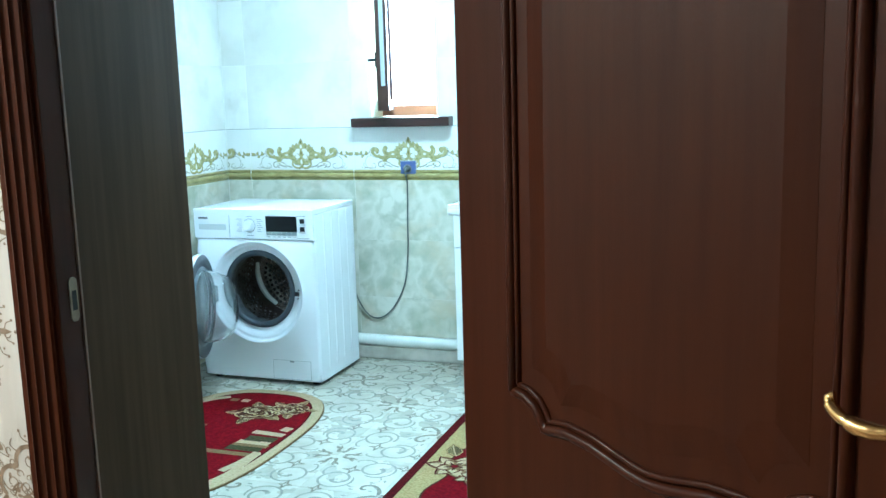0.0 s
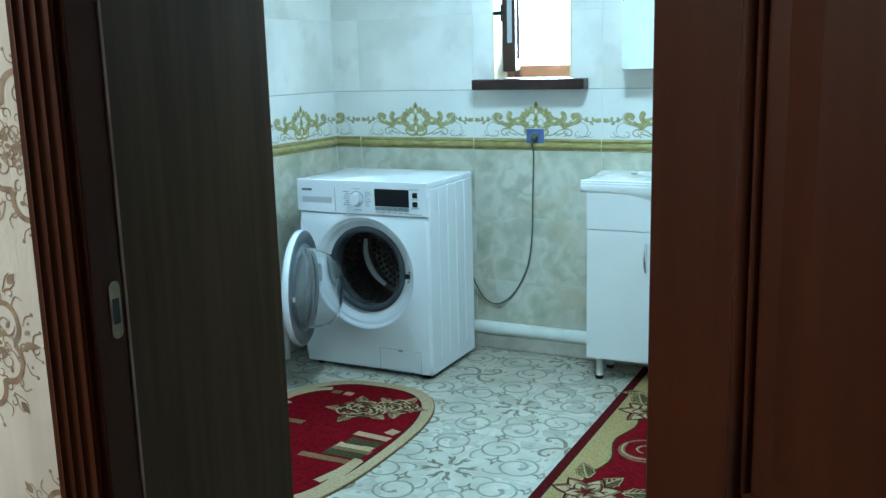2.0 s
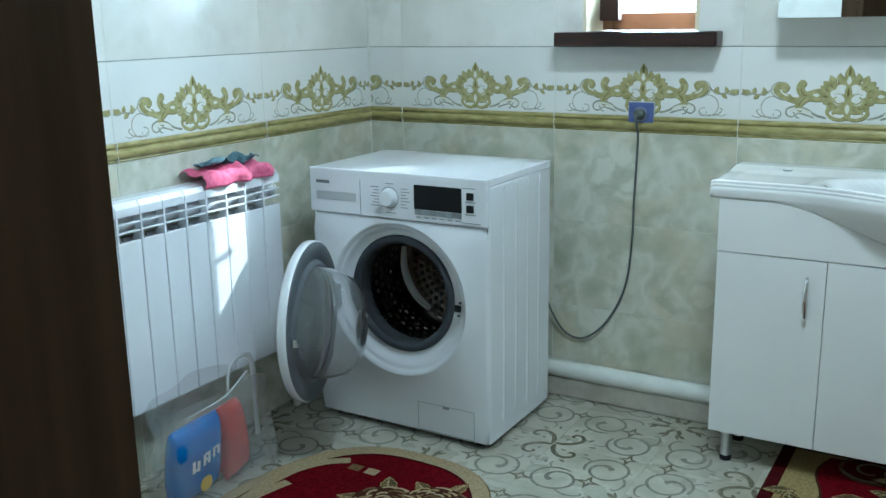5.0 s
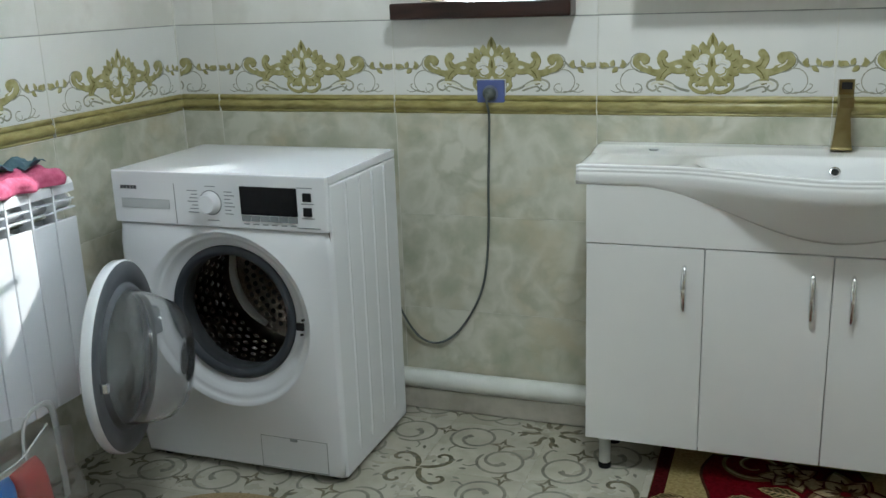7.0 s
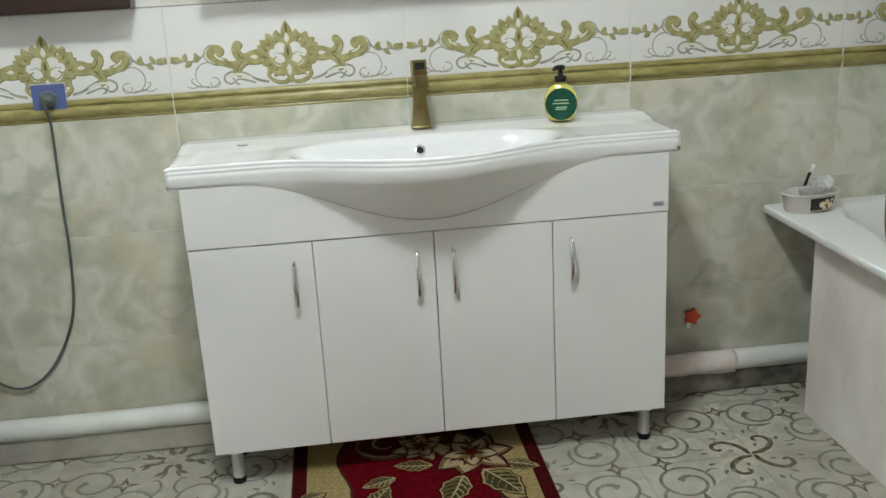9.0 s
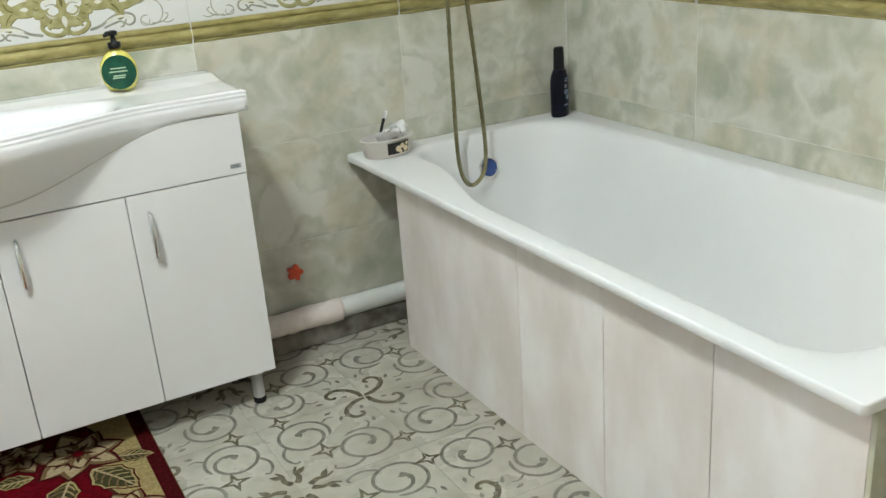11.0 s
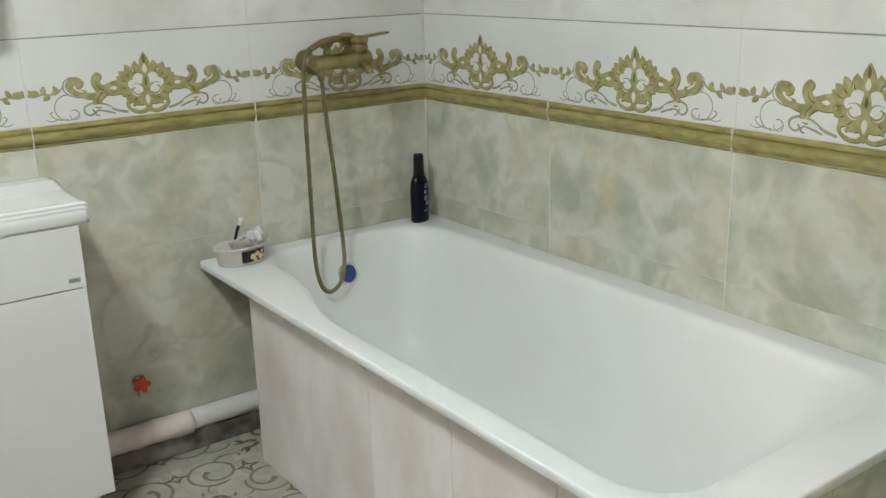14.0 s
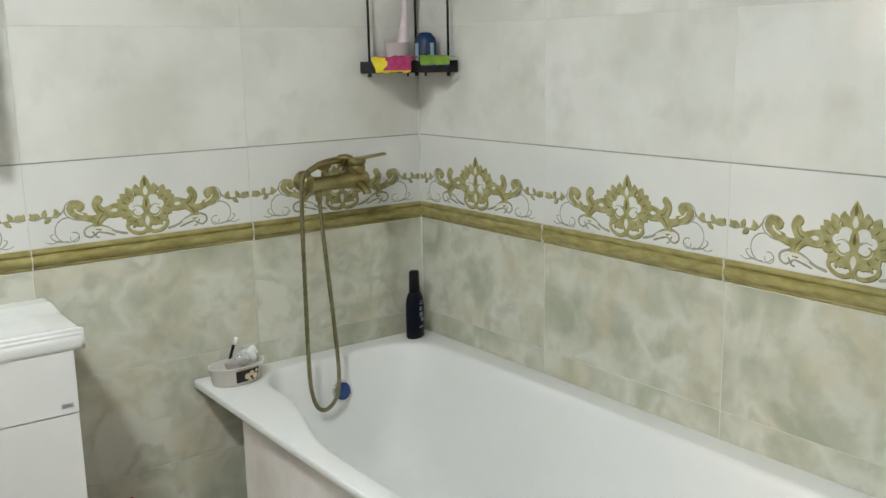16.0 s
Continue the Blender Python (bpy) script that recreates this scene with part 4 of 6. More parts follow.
def basin_tap():
    t = thing("basin_tap", "antique bronze single-lever tap on the washbasin", "tap", pose(-0.578, 4.135, 0.8495))
    bm = new_bm()
    sq = lambda hx, hy, z, dy=0.0: [Vector((sx * hx, sy * hy + dy, z)) for sx, sy in ((-1, -1), (1, -1), (1, 1), (-1, 1))]
    loft(bm, [sq(0.0250, 0.0250, 0.0), sq(0.0250, 0.0250, 0.005), sq(0.0235, 0.0235, 0.007), sq(0.0205, 0.0205, 0.030), sq(0.0165, 0.0165, 0.075), sq(0.0150, 0.0150, 0.118)], True, True, 0, False)
    part("body", bm, M_BRONZE, t)
    bm = new_bm()
    loft(bm, [[Vector((x, y, z)) for x, z in ((-0.0162, 0.119 + a), (0.0162, 0.119 + a), (0.0162, 0.142 + a), (-0.0162, 0.142 + a))] for y, a in ((0.0195, 0), (-0.06, 0.0), (-0.105, -0.004))], True, True, 0, False)
    part("spout", bm, M_BRONZE, t)
    bm = new_bm()
    loft(bm, [[Vector((x, y, z)) for x, z in ((-0.0172, 0.1425), (0.0172, 0.1425), (0.0172, 0.170 + a), (-0.0172, 0.170 + a))] for y, a in ((0.021, 0.0), (-0.02, 0.004), (-0.062, 0.009))], True, True, 0, False)
    part("lever", bm, M_BRONZE, t)
    bm = new_bm()
    box(bm, -0.012, 0.012, -0.0640, -0.0625, 0.155, 0.172)
    part("lever_end", bm, M_HOLE, t)
    return t


basin_tap()


def soap_bottle():
    s = thing("soap_bottle", "clear yellow pump soap bottle with green label", "soap bottle", pose(-0.213, 4.105, 0.8465, 0, 0, -12))
    M_SOAP = mat("yellow_soap", (0.78, 0.70, 0.16), (0.84, 0.77, 0.24), 0.12, scale=10, coat=0.6)
    bm = new_bm()
    prof = [(0.55, 0.0), (0.72, 0.003), (0.9, 0.018), (1.0, 0.042), (0.93, 0.066), (0.62, 0.086), (0.33, 0.094), (0.30, 0.100)]
    lathe(bm, [(r * 0.044, z) for r, z in prof], None, 32, True, 0, 1.0, 0.55)
    part("bottle", bm, M_SOAP, s)
    bm = new_bm()
    rings = []
    for r in (1.0, 0.001):
        rings.append([Vector((0.0405 * r * math.cos(a), -0.0245 - 0.0012 + 0.004 * (r * math.cos(a)) ** 2 - 0.001 * (1 - r), 0.045 + 0.0415 * r * math.sin(a))) for a in [2 * math.pi * i / 28 for i in range(28)]])
    loft(bm, rings, True, False)
    M_LABEL = mat("label_green", (0.006, 0.055, 0.032), (0.012, 0.09, 0.05), 0.35, scale=60)
    lab = part("label", bm, M_LABEL, s, "round dark green label")
    bm = new_bm()
    for x0, x1, z in ((-0.018, 0.018, 0.054), (-0.022, 0.020, 0.046), (-0.014, 0.014, 0.036), (-0.016, 0.012, 0.031)):
        box(bm, x0, x1, -0.0285, -0.0278, z, z + 0.003)
    part("label_marks", bm, mat("label_pale", (0.45, 0.60, 0.40), None, 0.4), lab)
    bm = new_bm()
    lathe(bm, [(0.0155, 0.1005), (0.0155, 0.114), (0.007, 0.116), (0.0055, 0.130), (0.012, 0.131), (0.012, 0.140), (0.006, 0.142)], None, 20)
    tube(bm, [(0.0, 0.0, 0.136), (-0.012, -0.016, 0.137), (-0.018, -0.026, 0.133)], [0.007, 0.006, 0.004], 8)
    part("pump", bm, M_BLACK, s, "black pump head")


soap_bottle()

# ---- mirror above the vanity ----
mirror = thing("wall_mirror", "frameless wall mirror cabinet above the washbasin", "mirror", pose(VC, YN, 1.268))
bm = new_bm()
box(bm, -0.495, 0.505, -0.105, -0.001, 0.012, 0.72, 0.002)
part("cabinet_body", bm, M_GLOSSWHITE, mirror)
bm = new_bm()
box(bm, -0.505, 0.505, -0.111, -0.1055, 0.0, 0.73, 0.0015)
part("mirror_glass", bm, M_MIRROR, mirror, "mirror glass")

# ---- socket and cord ----
socket = thing("wall_socket", "blue wall socket in the olive border", "socket", pose(-1.508, YN, 0.975))
bm = new_bm()
box(bm, -0.041, 0.041, -0.008, 0.0, -0.041, 0.041, 0.004, 2)
part("cover_plate", bm, M_BLUE, socket)
bm = new_bm()
lathe(bm, [(0.022, 0.0), (0.0235, 0.003), (0.020, 0.003)], pose(0, -0.0081, 0.004, 90, 0, 0), 24, True)
part("socket_ring", bm, mat("ring_grey", (0.16, 0.18, 0.26), None, 0.4), socket)
bm = new_bm()
box(bm, -0.043, 0.043, -0.003, -0.0005, 0.0415, 0.0435)
box(bm, 0.0415, 0.0435, -0.003, -0.0005, -0.041, 0.041)
part("plate_edge", bm, mat("plate_pale", (0.55, 0.57, 0.66), None, 0.5), socket)
plug = thing("power_cord", "grey plug and cord running down to the washing machine", "cord", pose(-1.508, YN, 0.979))
bm = new_bm()
lathe(bm, [(0.017, 0.0), (0.018, 0.016), (0.012, 0.026), (0.007, 0.030)], pose(0, -0.0115, 0, 90, 0, 0), 20)
part("plug", bm, M_CORD, plug, "dark grey plug")
bm = new_bm()
cp = [(-1.508, 4.158, 0.979), (-1.508, 4.148, 0.965), (-1.508, 4.172, 0.92), (-1.515, 4.19, 0.84), (-1.520, 4.19, 0.70), (-1.522, 4.19, 0.58), (-1.535, 4.19, 0.44), (-1.565, 4.19, 0.345), (-1.615, 4.19, 0.262), (-1.665, 4.19, 0.216), (-1.713, 4.19, 0.202), (-1.760, 4.188, 0.222), (-1.800, 4.180, 0.285), (-1.830, 4.165, 0.375), (-1.850, 4.12, 0.45), (-1.870, 4.066, 0.47)]
tube(bm, [p - Vector((-1.508, YN, 0.979)) for p in smooth_path(cp, 6)], 0.0036, 8)
part("cord", bm, M_CORD, plug)

# ---- heating pipe and plinth ----
pipe = thing("heating_pipe", "white painted heating pipe running above the plinth", "pipe")
bm = new_bm()
pp = [(x, 4.155 + 0.003 * math.sin(x * 5), 0.098 + 0.008 * (x + 2.5) / 3 * -1) for x in [XW + 0.02 + k * 0.25 for k in range(15)]]
tube(bm, smooth_path(pp, 3), 0.0305, 16)
part("pipe", bm, M_PIPE, pipe)
for x in (-1.45, -0.7, 0.35):
    part("pipe_clip", box(new_bm(), x - 0.012, x + 0.012, 4.16, YN - 0.0005, 0.0705, 0.082), M_PIPE, pipe)
bm = new_bm()
pr = smooth_path([(0.02, 4.147, 0.094), (0.12, 4.147, 0.093), (0.22, 4.147, 0.094), (0.30, 4.149, 0.092)], 5)
tube(bm, [p + Vector((0, 0.003 * noise.noise(p * 30), 0.004 * noise.noise(p * 40))) for p in pr], [0.0335 + 0.003 * noise.noise(p * 25) for p in pr], 14)
part("pipe_wrap", bm, mat("wrap_pale", (0.66, 0.58, 0.54), (0.74, 0.67, 0.63), 0.85, scale=30, bump=0.6, bump_scale=80), pipe, "pale plaster wrap on the pipe")
plinth = tagged(part("baseboard", box(new_bm(), XW + 0.001, -0.15, 4.135, YN - 0.001, 0.001, 0.070, 0.006), M_PLINTH), "rough beige cement plinth along the wall", "plinth", kind="structure")
M_PLINTHDARK = mat("plinth_dark", (0.085, 0.075, 0.06), (0.26, 0.24, 0.205), 0.8, scale=14, detail=6, bump=0.4, bump_scale=60)
tagged(part("baseboard", box(new_bm(), -0.1495, XE - 0.001, 4.139, YN - 0.001, 0.001, 0.066, 0.006), M_PLINTHDARK), "dark patchy cement plinth beside the bathtub", "plinth", kind="structure")
valve = thing("stop_valve", "small stop valve with a red plastic handle", "valve", pose(0.178, YN, 0.237))
bm = new_bm()
tube(bm, [(0, -0.0005, 0), (0, -0.03, 0)], 0.009, 12)
tube(bm, [(0, -0.012, 0), (0, -0.012, -0.045)], 0.006, 10)
part("stem", bm, M_PIPE, valve)
bm = new_bm()
nn = 40
outl = [(0.021 + 0.0045 * math.cos(5 * 2 * math.pi * i / nn), 2 * math.pi * i / nn) for i in range(nn)]
loft(bm, [[Vector((r * math.cos(a), y, r * math.sin(a))) for r, a in outl] for y in (-0.030, -0.044)], True, True)
part("handle", bm, mat("valve_red", (0.55, 0.055, 0.02), (0.62, 0.08, 0.03), 0.4, scale=30), valve, "red lobed handle")

# ---- bathtub ----
TX0, TX1, TY0, TY1, TZ = 0.392, XE - 0.002, 2.425, YN - 0.002, 0.545


def bathtub():
    t = thing("bathtub", "white acrylic bathtub boxed in with marbled panels", "bathtub", pose(TX0, TY0, 0))
    W, L = TX1 - TX0, TY1 - TY0
    n_long, n_short, n_corner = 44, 16, 9

    def rounded(x0, x1, y0, y1, r, z, notch=0.0):
        """Rounded rectangle; notch pushes the inner front edge back near the head end."""
        out = []
        for (ax, ay), (bx, by), n, a0 in (((x1, y0 + r), (x1, y1 - r), n_long, 0), ((x1 - r, y1), (x0 + r, y1), n_short, 90), ((x0, y1 - r), (x0, y0 + r), n_long, 180), ((x0 + r, y0), (x1 - r, y0), n_short, 270)):
            for i in range(n):
                k = i / n
                out.append((ax + (bx - ax) * k, ay + (by - ay) * k))
            ox, oy = bx - r * math.cos(radians(a0)), by - r * math.sin(radians(a0))
            for i in range(n_corner):
                a = radians(a0 + 90 * i / n_corner)
                out.append((ox + r * math.cos(a), oy + r * math.sin(a)))
        pts = []
        cx, hx = (x0 + x1) / 2, (x1 - x0) / 2
        for x, y in out:
            if notch and x < cx:
                k = max(0.0, min(1.0, (y - 1.07) / 0.44))
                w = min(1.0, (cx - x) / hx * 1.05)
                x += notch * k * k * (3 - 2 * k) * w
            pts.append(Vector((x, y, z)))
        return pts

    seg = 2 * (n_long + n_short) + 4 * n_corner
    bm = new_bm()
    R = 0.012
    rings = [rounded(0.014, W - 0.004, 0.014, L - 0.004, R, TZ - 0.0205), rounded(0.0015, W, 0.0015, L, R, TZ - 0.0205), rounded(0.0, W, 0.0, L, R, TZ - 0.0190), rounded(0.0, W, 0.0, L, R, TZ - 0.0035), rounded(0.0009, W - 0.0005, 0.0009, L - 0.0005, R, TZ - 0.0013), rounded(0.0026, W - 0.0015, 0.0026, L - 0.0015, R, TZ - 0.0002), rounded(0.0046, W - 0.003, 0.0046, L - 0.003, R, TZ),
             rounded(0.044, W - 0.062, 0.034, L - 0.056, 0.14, TZ, 0.088), rounded(0.051, W - 0.069, 0.056, L - 0.061, 0.14, TZ - 0.0006, 0.091), rounded(0.057, W - 0.075, 0.078, L - 0.066, 0.14, TZ - 0.0030, 0.092), rounded(0.062, W - 0.080, 0.100, L - 0.070, 0.14, TZ - 0.0085, 0.092), rounded(0.066, W - 0.085, 0.122, L - 0.074, 0.14, TZ - 0.019, 0.09), rounded(0.070, W - 0.090, 0.145, L - 0.079, 0.14, TZ - 0.036, 0.085),
             rounded(0.075, W - 0.097, 0.170, L - 0.085, 0.14, TZ - 0.062, 0.075), rounded(0.082, W - 0.107, 0.198, L - 0.092, 0.14, TZ - 0.10, 0.06), rounded(0.095, W - 0.124, 0.24, L - 0.104, 0.14, TZ - 0.18, 0.04), rounded(0.108, W - 0.142, 0.29, L - 0.116, 0.14, TZ - 0.26, 0.02), rounded(0.132, W - 0.163, 0.34, L - 0.14, 0.14, TZ - 0.335, 0.0), rounded(0.165, W - 0.19, 0.385, L - 0.175, 0.12, TZ - 0.38), rounded(0.205, W - 0.225, 0.44, L - 0.23, 0.12, TZ - 0.402), rounded(0.27, W - 0.29, 0.55, L - 0.35, 0.08, TZ - 0.41)]
    loft(bm, rings, True, False)
    bm.verts.ensure_lookup_table()
    bm.faces.new(list(bm.verts)[-seg:]).smooth = True
    part("tub", bm, M_ACRYLIC, t)
    bm = new_bm()
    lathe(bm, [(0.033, 0.0), (0.034, 0.006), (0.029, 0.010), (0.027, 0.006)], pose(0.818 - TX0, L - 0.096, 0.440, 80, 0, 0), 24, True)
    lathe(bm, [(0.0265, 0.0085), (0.024, 0.0125), (0.004, 0.0135)], pose(0.818 - TX0, L - 0.096, 0.440, 80, 0, 0), 24, True, index=1)
    part("overflow_cap", bm, [M_CHROME, mat("blue_film", (0.025, 0.06, 0.24), (0.04, 0.085, 0.30), 0.25, scale=40)], t, "chrome overflow cap with blue film")
    # panels of the front and of the foot end
    for y0, y1 in ((3.3645, 3.965), (3.0555, 3.3625), (2.7535, 3.0535), (2.4430, 2.7515)):
        bm = new_bm()
        box(bm, 0.433 - TX0, 0.443 - TX0, y0 - TY0, y1 - TY0, 0.0, TZ - 0.0210, 0.001)
        part("panel", bm, M_PANEL, t, "pinkish white marbled panel")
    for x0, x1 in ((0.4335, 0.735), (0.737, 1.037), (1.039, XE - 0.001)):
        bm = new_bm()
        box(bm, x0 - TX0, x1 - TX0, 0.008, 0.0175, 0.0, TZ - 0.0210, 0.001)
        part("end_panel", bm, M_LOWER, t, "green-grey marble tile at the foot end")
    for x, y in ((0.12, 0.25), (0.12, L - 0.4), (W - 0.15, 0.25), (W - 0.15, L - 0.4)):
        bm = new_bm()
        lathe(bm, [(0.02, 0), (0.02, 0.12)], pose(x, y, 0), 12)
        part("leg", bm, M_BLACK, t)
    return t


bathtub()


def bath_mixer():
    m = thing("bath_mixer", "antique bronze bath mixer with hand shower and hose", "tap", pose(0.835, YN, 1.075))
    # eccentric rosettes and body
    for x in (-0.062, 0.088):
        bm = new_bm()
        lathe(bm, [(0.032, 0.0), (0.030, 0.006), (0.018, 0.014), (0.015, 0.06)], pose(x, -0.0005, 0.0, 90, 0, 0), 24)
        tube(bm, [(x, -0.055, 0), (x, -0.085, 0)], 0.020, 16)
        part("wall_union", bm, M_BRONZE, m)
    bm = new_bm()
    tube(bm, [(-0.082, -0.085, 0), (-0.078, -0.085, 0), (-0.03, -0.085, 0), (0.0, -0.085, 0), (0.045, -0.085, 0.002), (0.10, -0.085, 0.002), (0.104, -0.085, 0.002)], [0.019, 0.021, 0.021, 0.022, 0.025, 0.025, 0.022], 18)
    part("body", bm, M_BRONZE, m)
    bm = new_bm()
    lathe(bm, [(0.023, 0.018), (0.024, 0.038), (0.021, 0.046)], pose(0.075, -0.085, 0), 22)
    lathe(bm, [(0.0225, 0.046), (0.026, 0.052), (0.026, 0.060), (0.020, 0.064)], pose(0.075, -0.085, 0), 22)
    loft(bm, [[Vector((x, -0.085 + y * k, z + a)) for y, z in ((-0.017, 0.060), (0.017, 0.060), (0.017, 0.066), (-0.017, 0.066))] for x, a, k in ((0.060, 0.0, 1), (0.098, 0.001, 1), (0.135, 0.005, 0.85), (0.172, 0.008, 0.6))], True, True, 0, False)
    part("lever", bm, M_BRONZE, m)
    bm = new_bm()
    tube(bm, smooth_path([(0.072, -0.095, -0.008), (0.072, -0.115, -0.014), (0.072, -0.135, -0.024), (0.072, -0.140, -0.036)], 4), 0.013, 12)
    part("spout", bm, M_BRONZE, m)
    # hand shower lying in its cradle
    bm = new_bm()
    tube(bm, [(-0.035, -0.085, 0.020), (-0.035, -0.085, 0.040)], [0.012, 0.010], 12)
    tube(bm, [(-0.060, -0.10, 0.048), (-0.035, -0.085, 0.042), (-0.010, -0.070, 0.048)], [0.006, 0.009, 0.006], 10)
    part("cradle", bm, M_BRONZE, m)
    bm = new_bm()
    tube(bm, smooth_path([(-0.100, -0.105, 0.040), (-0.06, -0.095, 0.055), (0.0, -0.075, 0.062), (0.04, -0.058, 0.058)], 5), [0.0085] * 5 + [0.0105] * 11, 12)
    lathe(bm, [(0.012, 0.014), (0.030, 0.004), (0.032, -0.006), (0.028, -0.010)], pose(0.058, -0.052, 0.058, -20, 25, 0), 24)
    part("hand_shower", bm, M_BRONZE, m, "bronze hand shower")
    # hose: from the handset's tail down in a loop and back to the body
    o = Vector((0.835, YN, 1.075))
    pts = [(-0.100, -0.105, 0.040), (-0.118, -0.110, 0.028), (-0.128, -0.112, -0.02), (-0.132, -0.115, -0.15), (-0.134, -0.118, -0.35), (-0.136, -0.122, -0.52), (-0.134, -0.128, -0.600), (-0.120, -0.130, -0.650), (-0.094, -0.131, -0.668), (-0.062, -0.130, -0.650), (-0.044, -0.127, -0.610), (-0.038, -0.122, -0.54), (-0.044, -0.112, -0.38), (-0.054, -0.098, -0.18), (-0.058, -0.088, -0.06), (-0.058, -0.085, -0.018)]
    path = smooth_path(pts, 30)
    bm = new_bm()
    tube(bm, path, [0.0062 + 0.0008 * math.sin(i * 1.9) for i in range(len(path))], 10)
    part("hose", bm, M_HOSE, m, "ribbed bronze shower hose")
    bm = new_bm()
    tube(bm, [(-0.058, -0.085, -0.016), (-0.058, -0.085, -0.050)], [0.012, 0.010], 12)
    part("hose_nut", bm, M_BRONZE, m)
    return m


bath_mixer()

# ---- rugs ----
RUGMATS = [M_REDRUG, M_GOLDRUG, M_MAROON, M_CREAMRUG, M_GREENRUG, M_BROWNRUG, M_TANRUG]
RED, GOLD, MAROON, CREAM, GREEN, BROWN, TAN = range(7)


def flower(ink, x, y, r, seed, petals=7, angle=0.0, core=RED, layer=4):
    """A woven flower: dark outlined, two-tone petals round a small core."""
    rnd = random.Random(seed)
    for ring, (k, rr, n) in enumerate(((1.0, 0.62, petals), (0.62, 0.5, petals - 2))):
        for i in range(n):
            a = angle + 360 * (i + 0.5 * ring) / n + rnd.uniform(-9, 9)
            L, W = r * k * rnd.uniform(0.88, 1.1), r * rr * rnd.uniform(0.9, 1.15)
            ox, oy = x + 0.08 * r * math.cos(radians(a)), y + 0.08 * r * math.sin(radians(a))
            ink.leaf(ox, oy, a, L * 1.09, W * 1.24, MAROON, layer + 5 * ring)
            ink.leaf(ox, oy, a, L, W, TAN, layer + 1 + 5 * ring)
            ink.leaf(ox + 0.12 * r * math.cos(radians(a)), oy + 0.12 * r * math.sin(radians(a)), a + 4, L * 0.80, W * 0.66, CREAM, layer + 2 + 5 * ring)
            ink.leaf(ox, oy, a - 5, L * 0.62, W * 0.20, BROWN, layer + 3 + 5 * ring)
            ink.leaf(ox, oy, a + 14, L * 0.48, W * 0.12, BROWN, layer + 3 + 5 * ring)
    ink.disc(x, y, r * 0.17, BROWN, layer + 11)
    ink.disc(x, y, r * 0.12, core, layer + 12)


def leafy(ink, x, y, angle, length, seed, layer=2, side=GREEN):
    """A toothed leaf with a pale rib and edge."""
    rnd = random.Random(seed)
    a = radians(angle)
    c, s = math.cos(a), math.sin(a)
    put = lambda u, v: (x + c * u - s * v, y + s * u + c * v)
    for k, col, lay in ((1.04, MAROON, 0), (0.95, GOLD, 1), (0.83, side, 2)):
        up, dn = [], []
        n = 12
        for i in range(n + 1):
            t = i / n
            w = length * 0.27 * math.sin(math.pi * t ** 0.85) * (1.09 if i % 3 == 1 else 0.93) * k
            up.append(put(length * (0.5 + (t - 0.5) * k), w))
            dn.append(put(length * (0.5 + (t - 0.5) * k), -w))
        ink.poly(up + dn[-2:0:-1], col, layer + lay)
    ink.stroke([put(0.04 * length, 0), put(0.5 * length, 0.02 * length), put(0.93 * length, 0)], 0.007, 0.003, CREAM, layer + 3)
    for t in (0.16, 0.30, 0.44, 0.58, 0.72):
        for sg in (-1, 1):
            reach = 0.19 * math.sin(math.pi * (t + 0.10) ** 0.85)
            ink.stroke([put(t * length, 0), put((t + 0.07) * length, sg * reach * 0.6 * length), put((t + 0.16) * length, sg * reach * length)], 0.0060, 0.0035, GOLD if sg > 0 else TAN, layer + 3)


def rose(ink, x, y, r, seed, angle, layer=4):
    rnd = random.Random(seed)
    for i in range(5):
        leafy(ink, x + 0.5 * r * math.cos(radians(angle + 72 * i)), y + 0.5 * r * math.sin(radians(angle + 72 * i)), angle + 72 * i, r * 0.95, seed + i, layer, TAN if i % 2 else GREEN)
    ink.disc(x, y, r * 0.98, BROWN, layer + 5, 22, 0.84)
    for ring, (rr, n) in enumerate(((0.90, 9), (0.72, 8), (0.54, 7), (0.36, 5), (0.18, 3))):
        for i in range(n):
            a = radians(angle + 360 * i / n + 31 * ring + rnd.uniform(-12, 12))
            half = math.pi / n * rnd.uniform(0.62, 0.95)
            lean = rnd.uniform(-0.10, 0.10)
            arc = [(x + r * (rr + lean * q + 0.05 * (1 - q * q)) * math.cos(a + half * q), y + r * (rr + lean * q + 0.05 * (1 - q * q)) * math.sin(a + half * q) * 0.84) for q in (-1, -0.4, 0.2, 0.7, 1)]
            ink.stroke(arc, r * 0.105, r * 0.05, (CREAM, TAN, CREAM, GOLD)[(i + 2 * ring) % 4], layer + 6)


def rug(name, label, outline, ink, h=0.007):
    r = thing(name, label, "rug", pose(0, 0, 0.0005))
    bm = new_bm()
    low = [Vector((x, y, 0.0)) for x, y in outline]
    cx, cy = sum(p.x for p in low) / len(low), sum(p.y for p in low) / len(low)
    mid = Vector((cx, cy, 0))
    loft(bm, [low, [p + Vector((0, 0, h * 0.6)) for p in low], [mid + (p - mid) * 0.994 + Vector((0, 0, h)) for p in low]], True, True, 0)
    part("rug_body", bm, M_TANRUG, r, "woven rug body with a bound edge")
    bm = new_bm()
    ink.into(bm, lambda u, v, z: Vector((u, v, h + z)), 0.00012, 0.0003)
    part("woven_pattern", bm, RUGMATS, r)
    return r


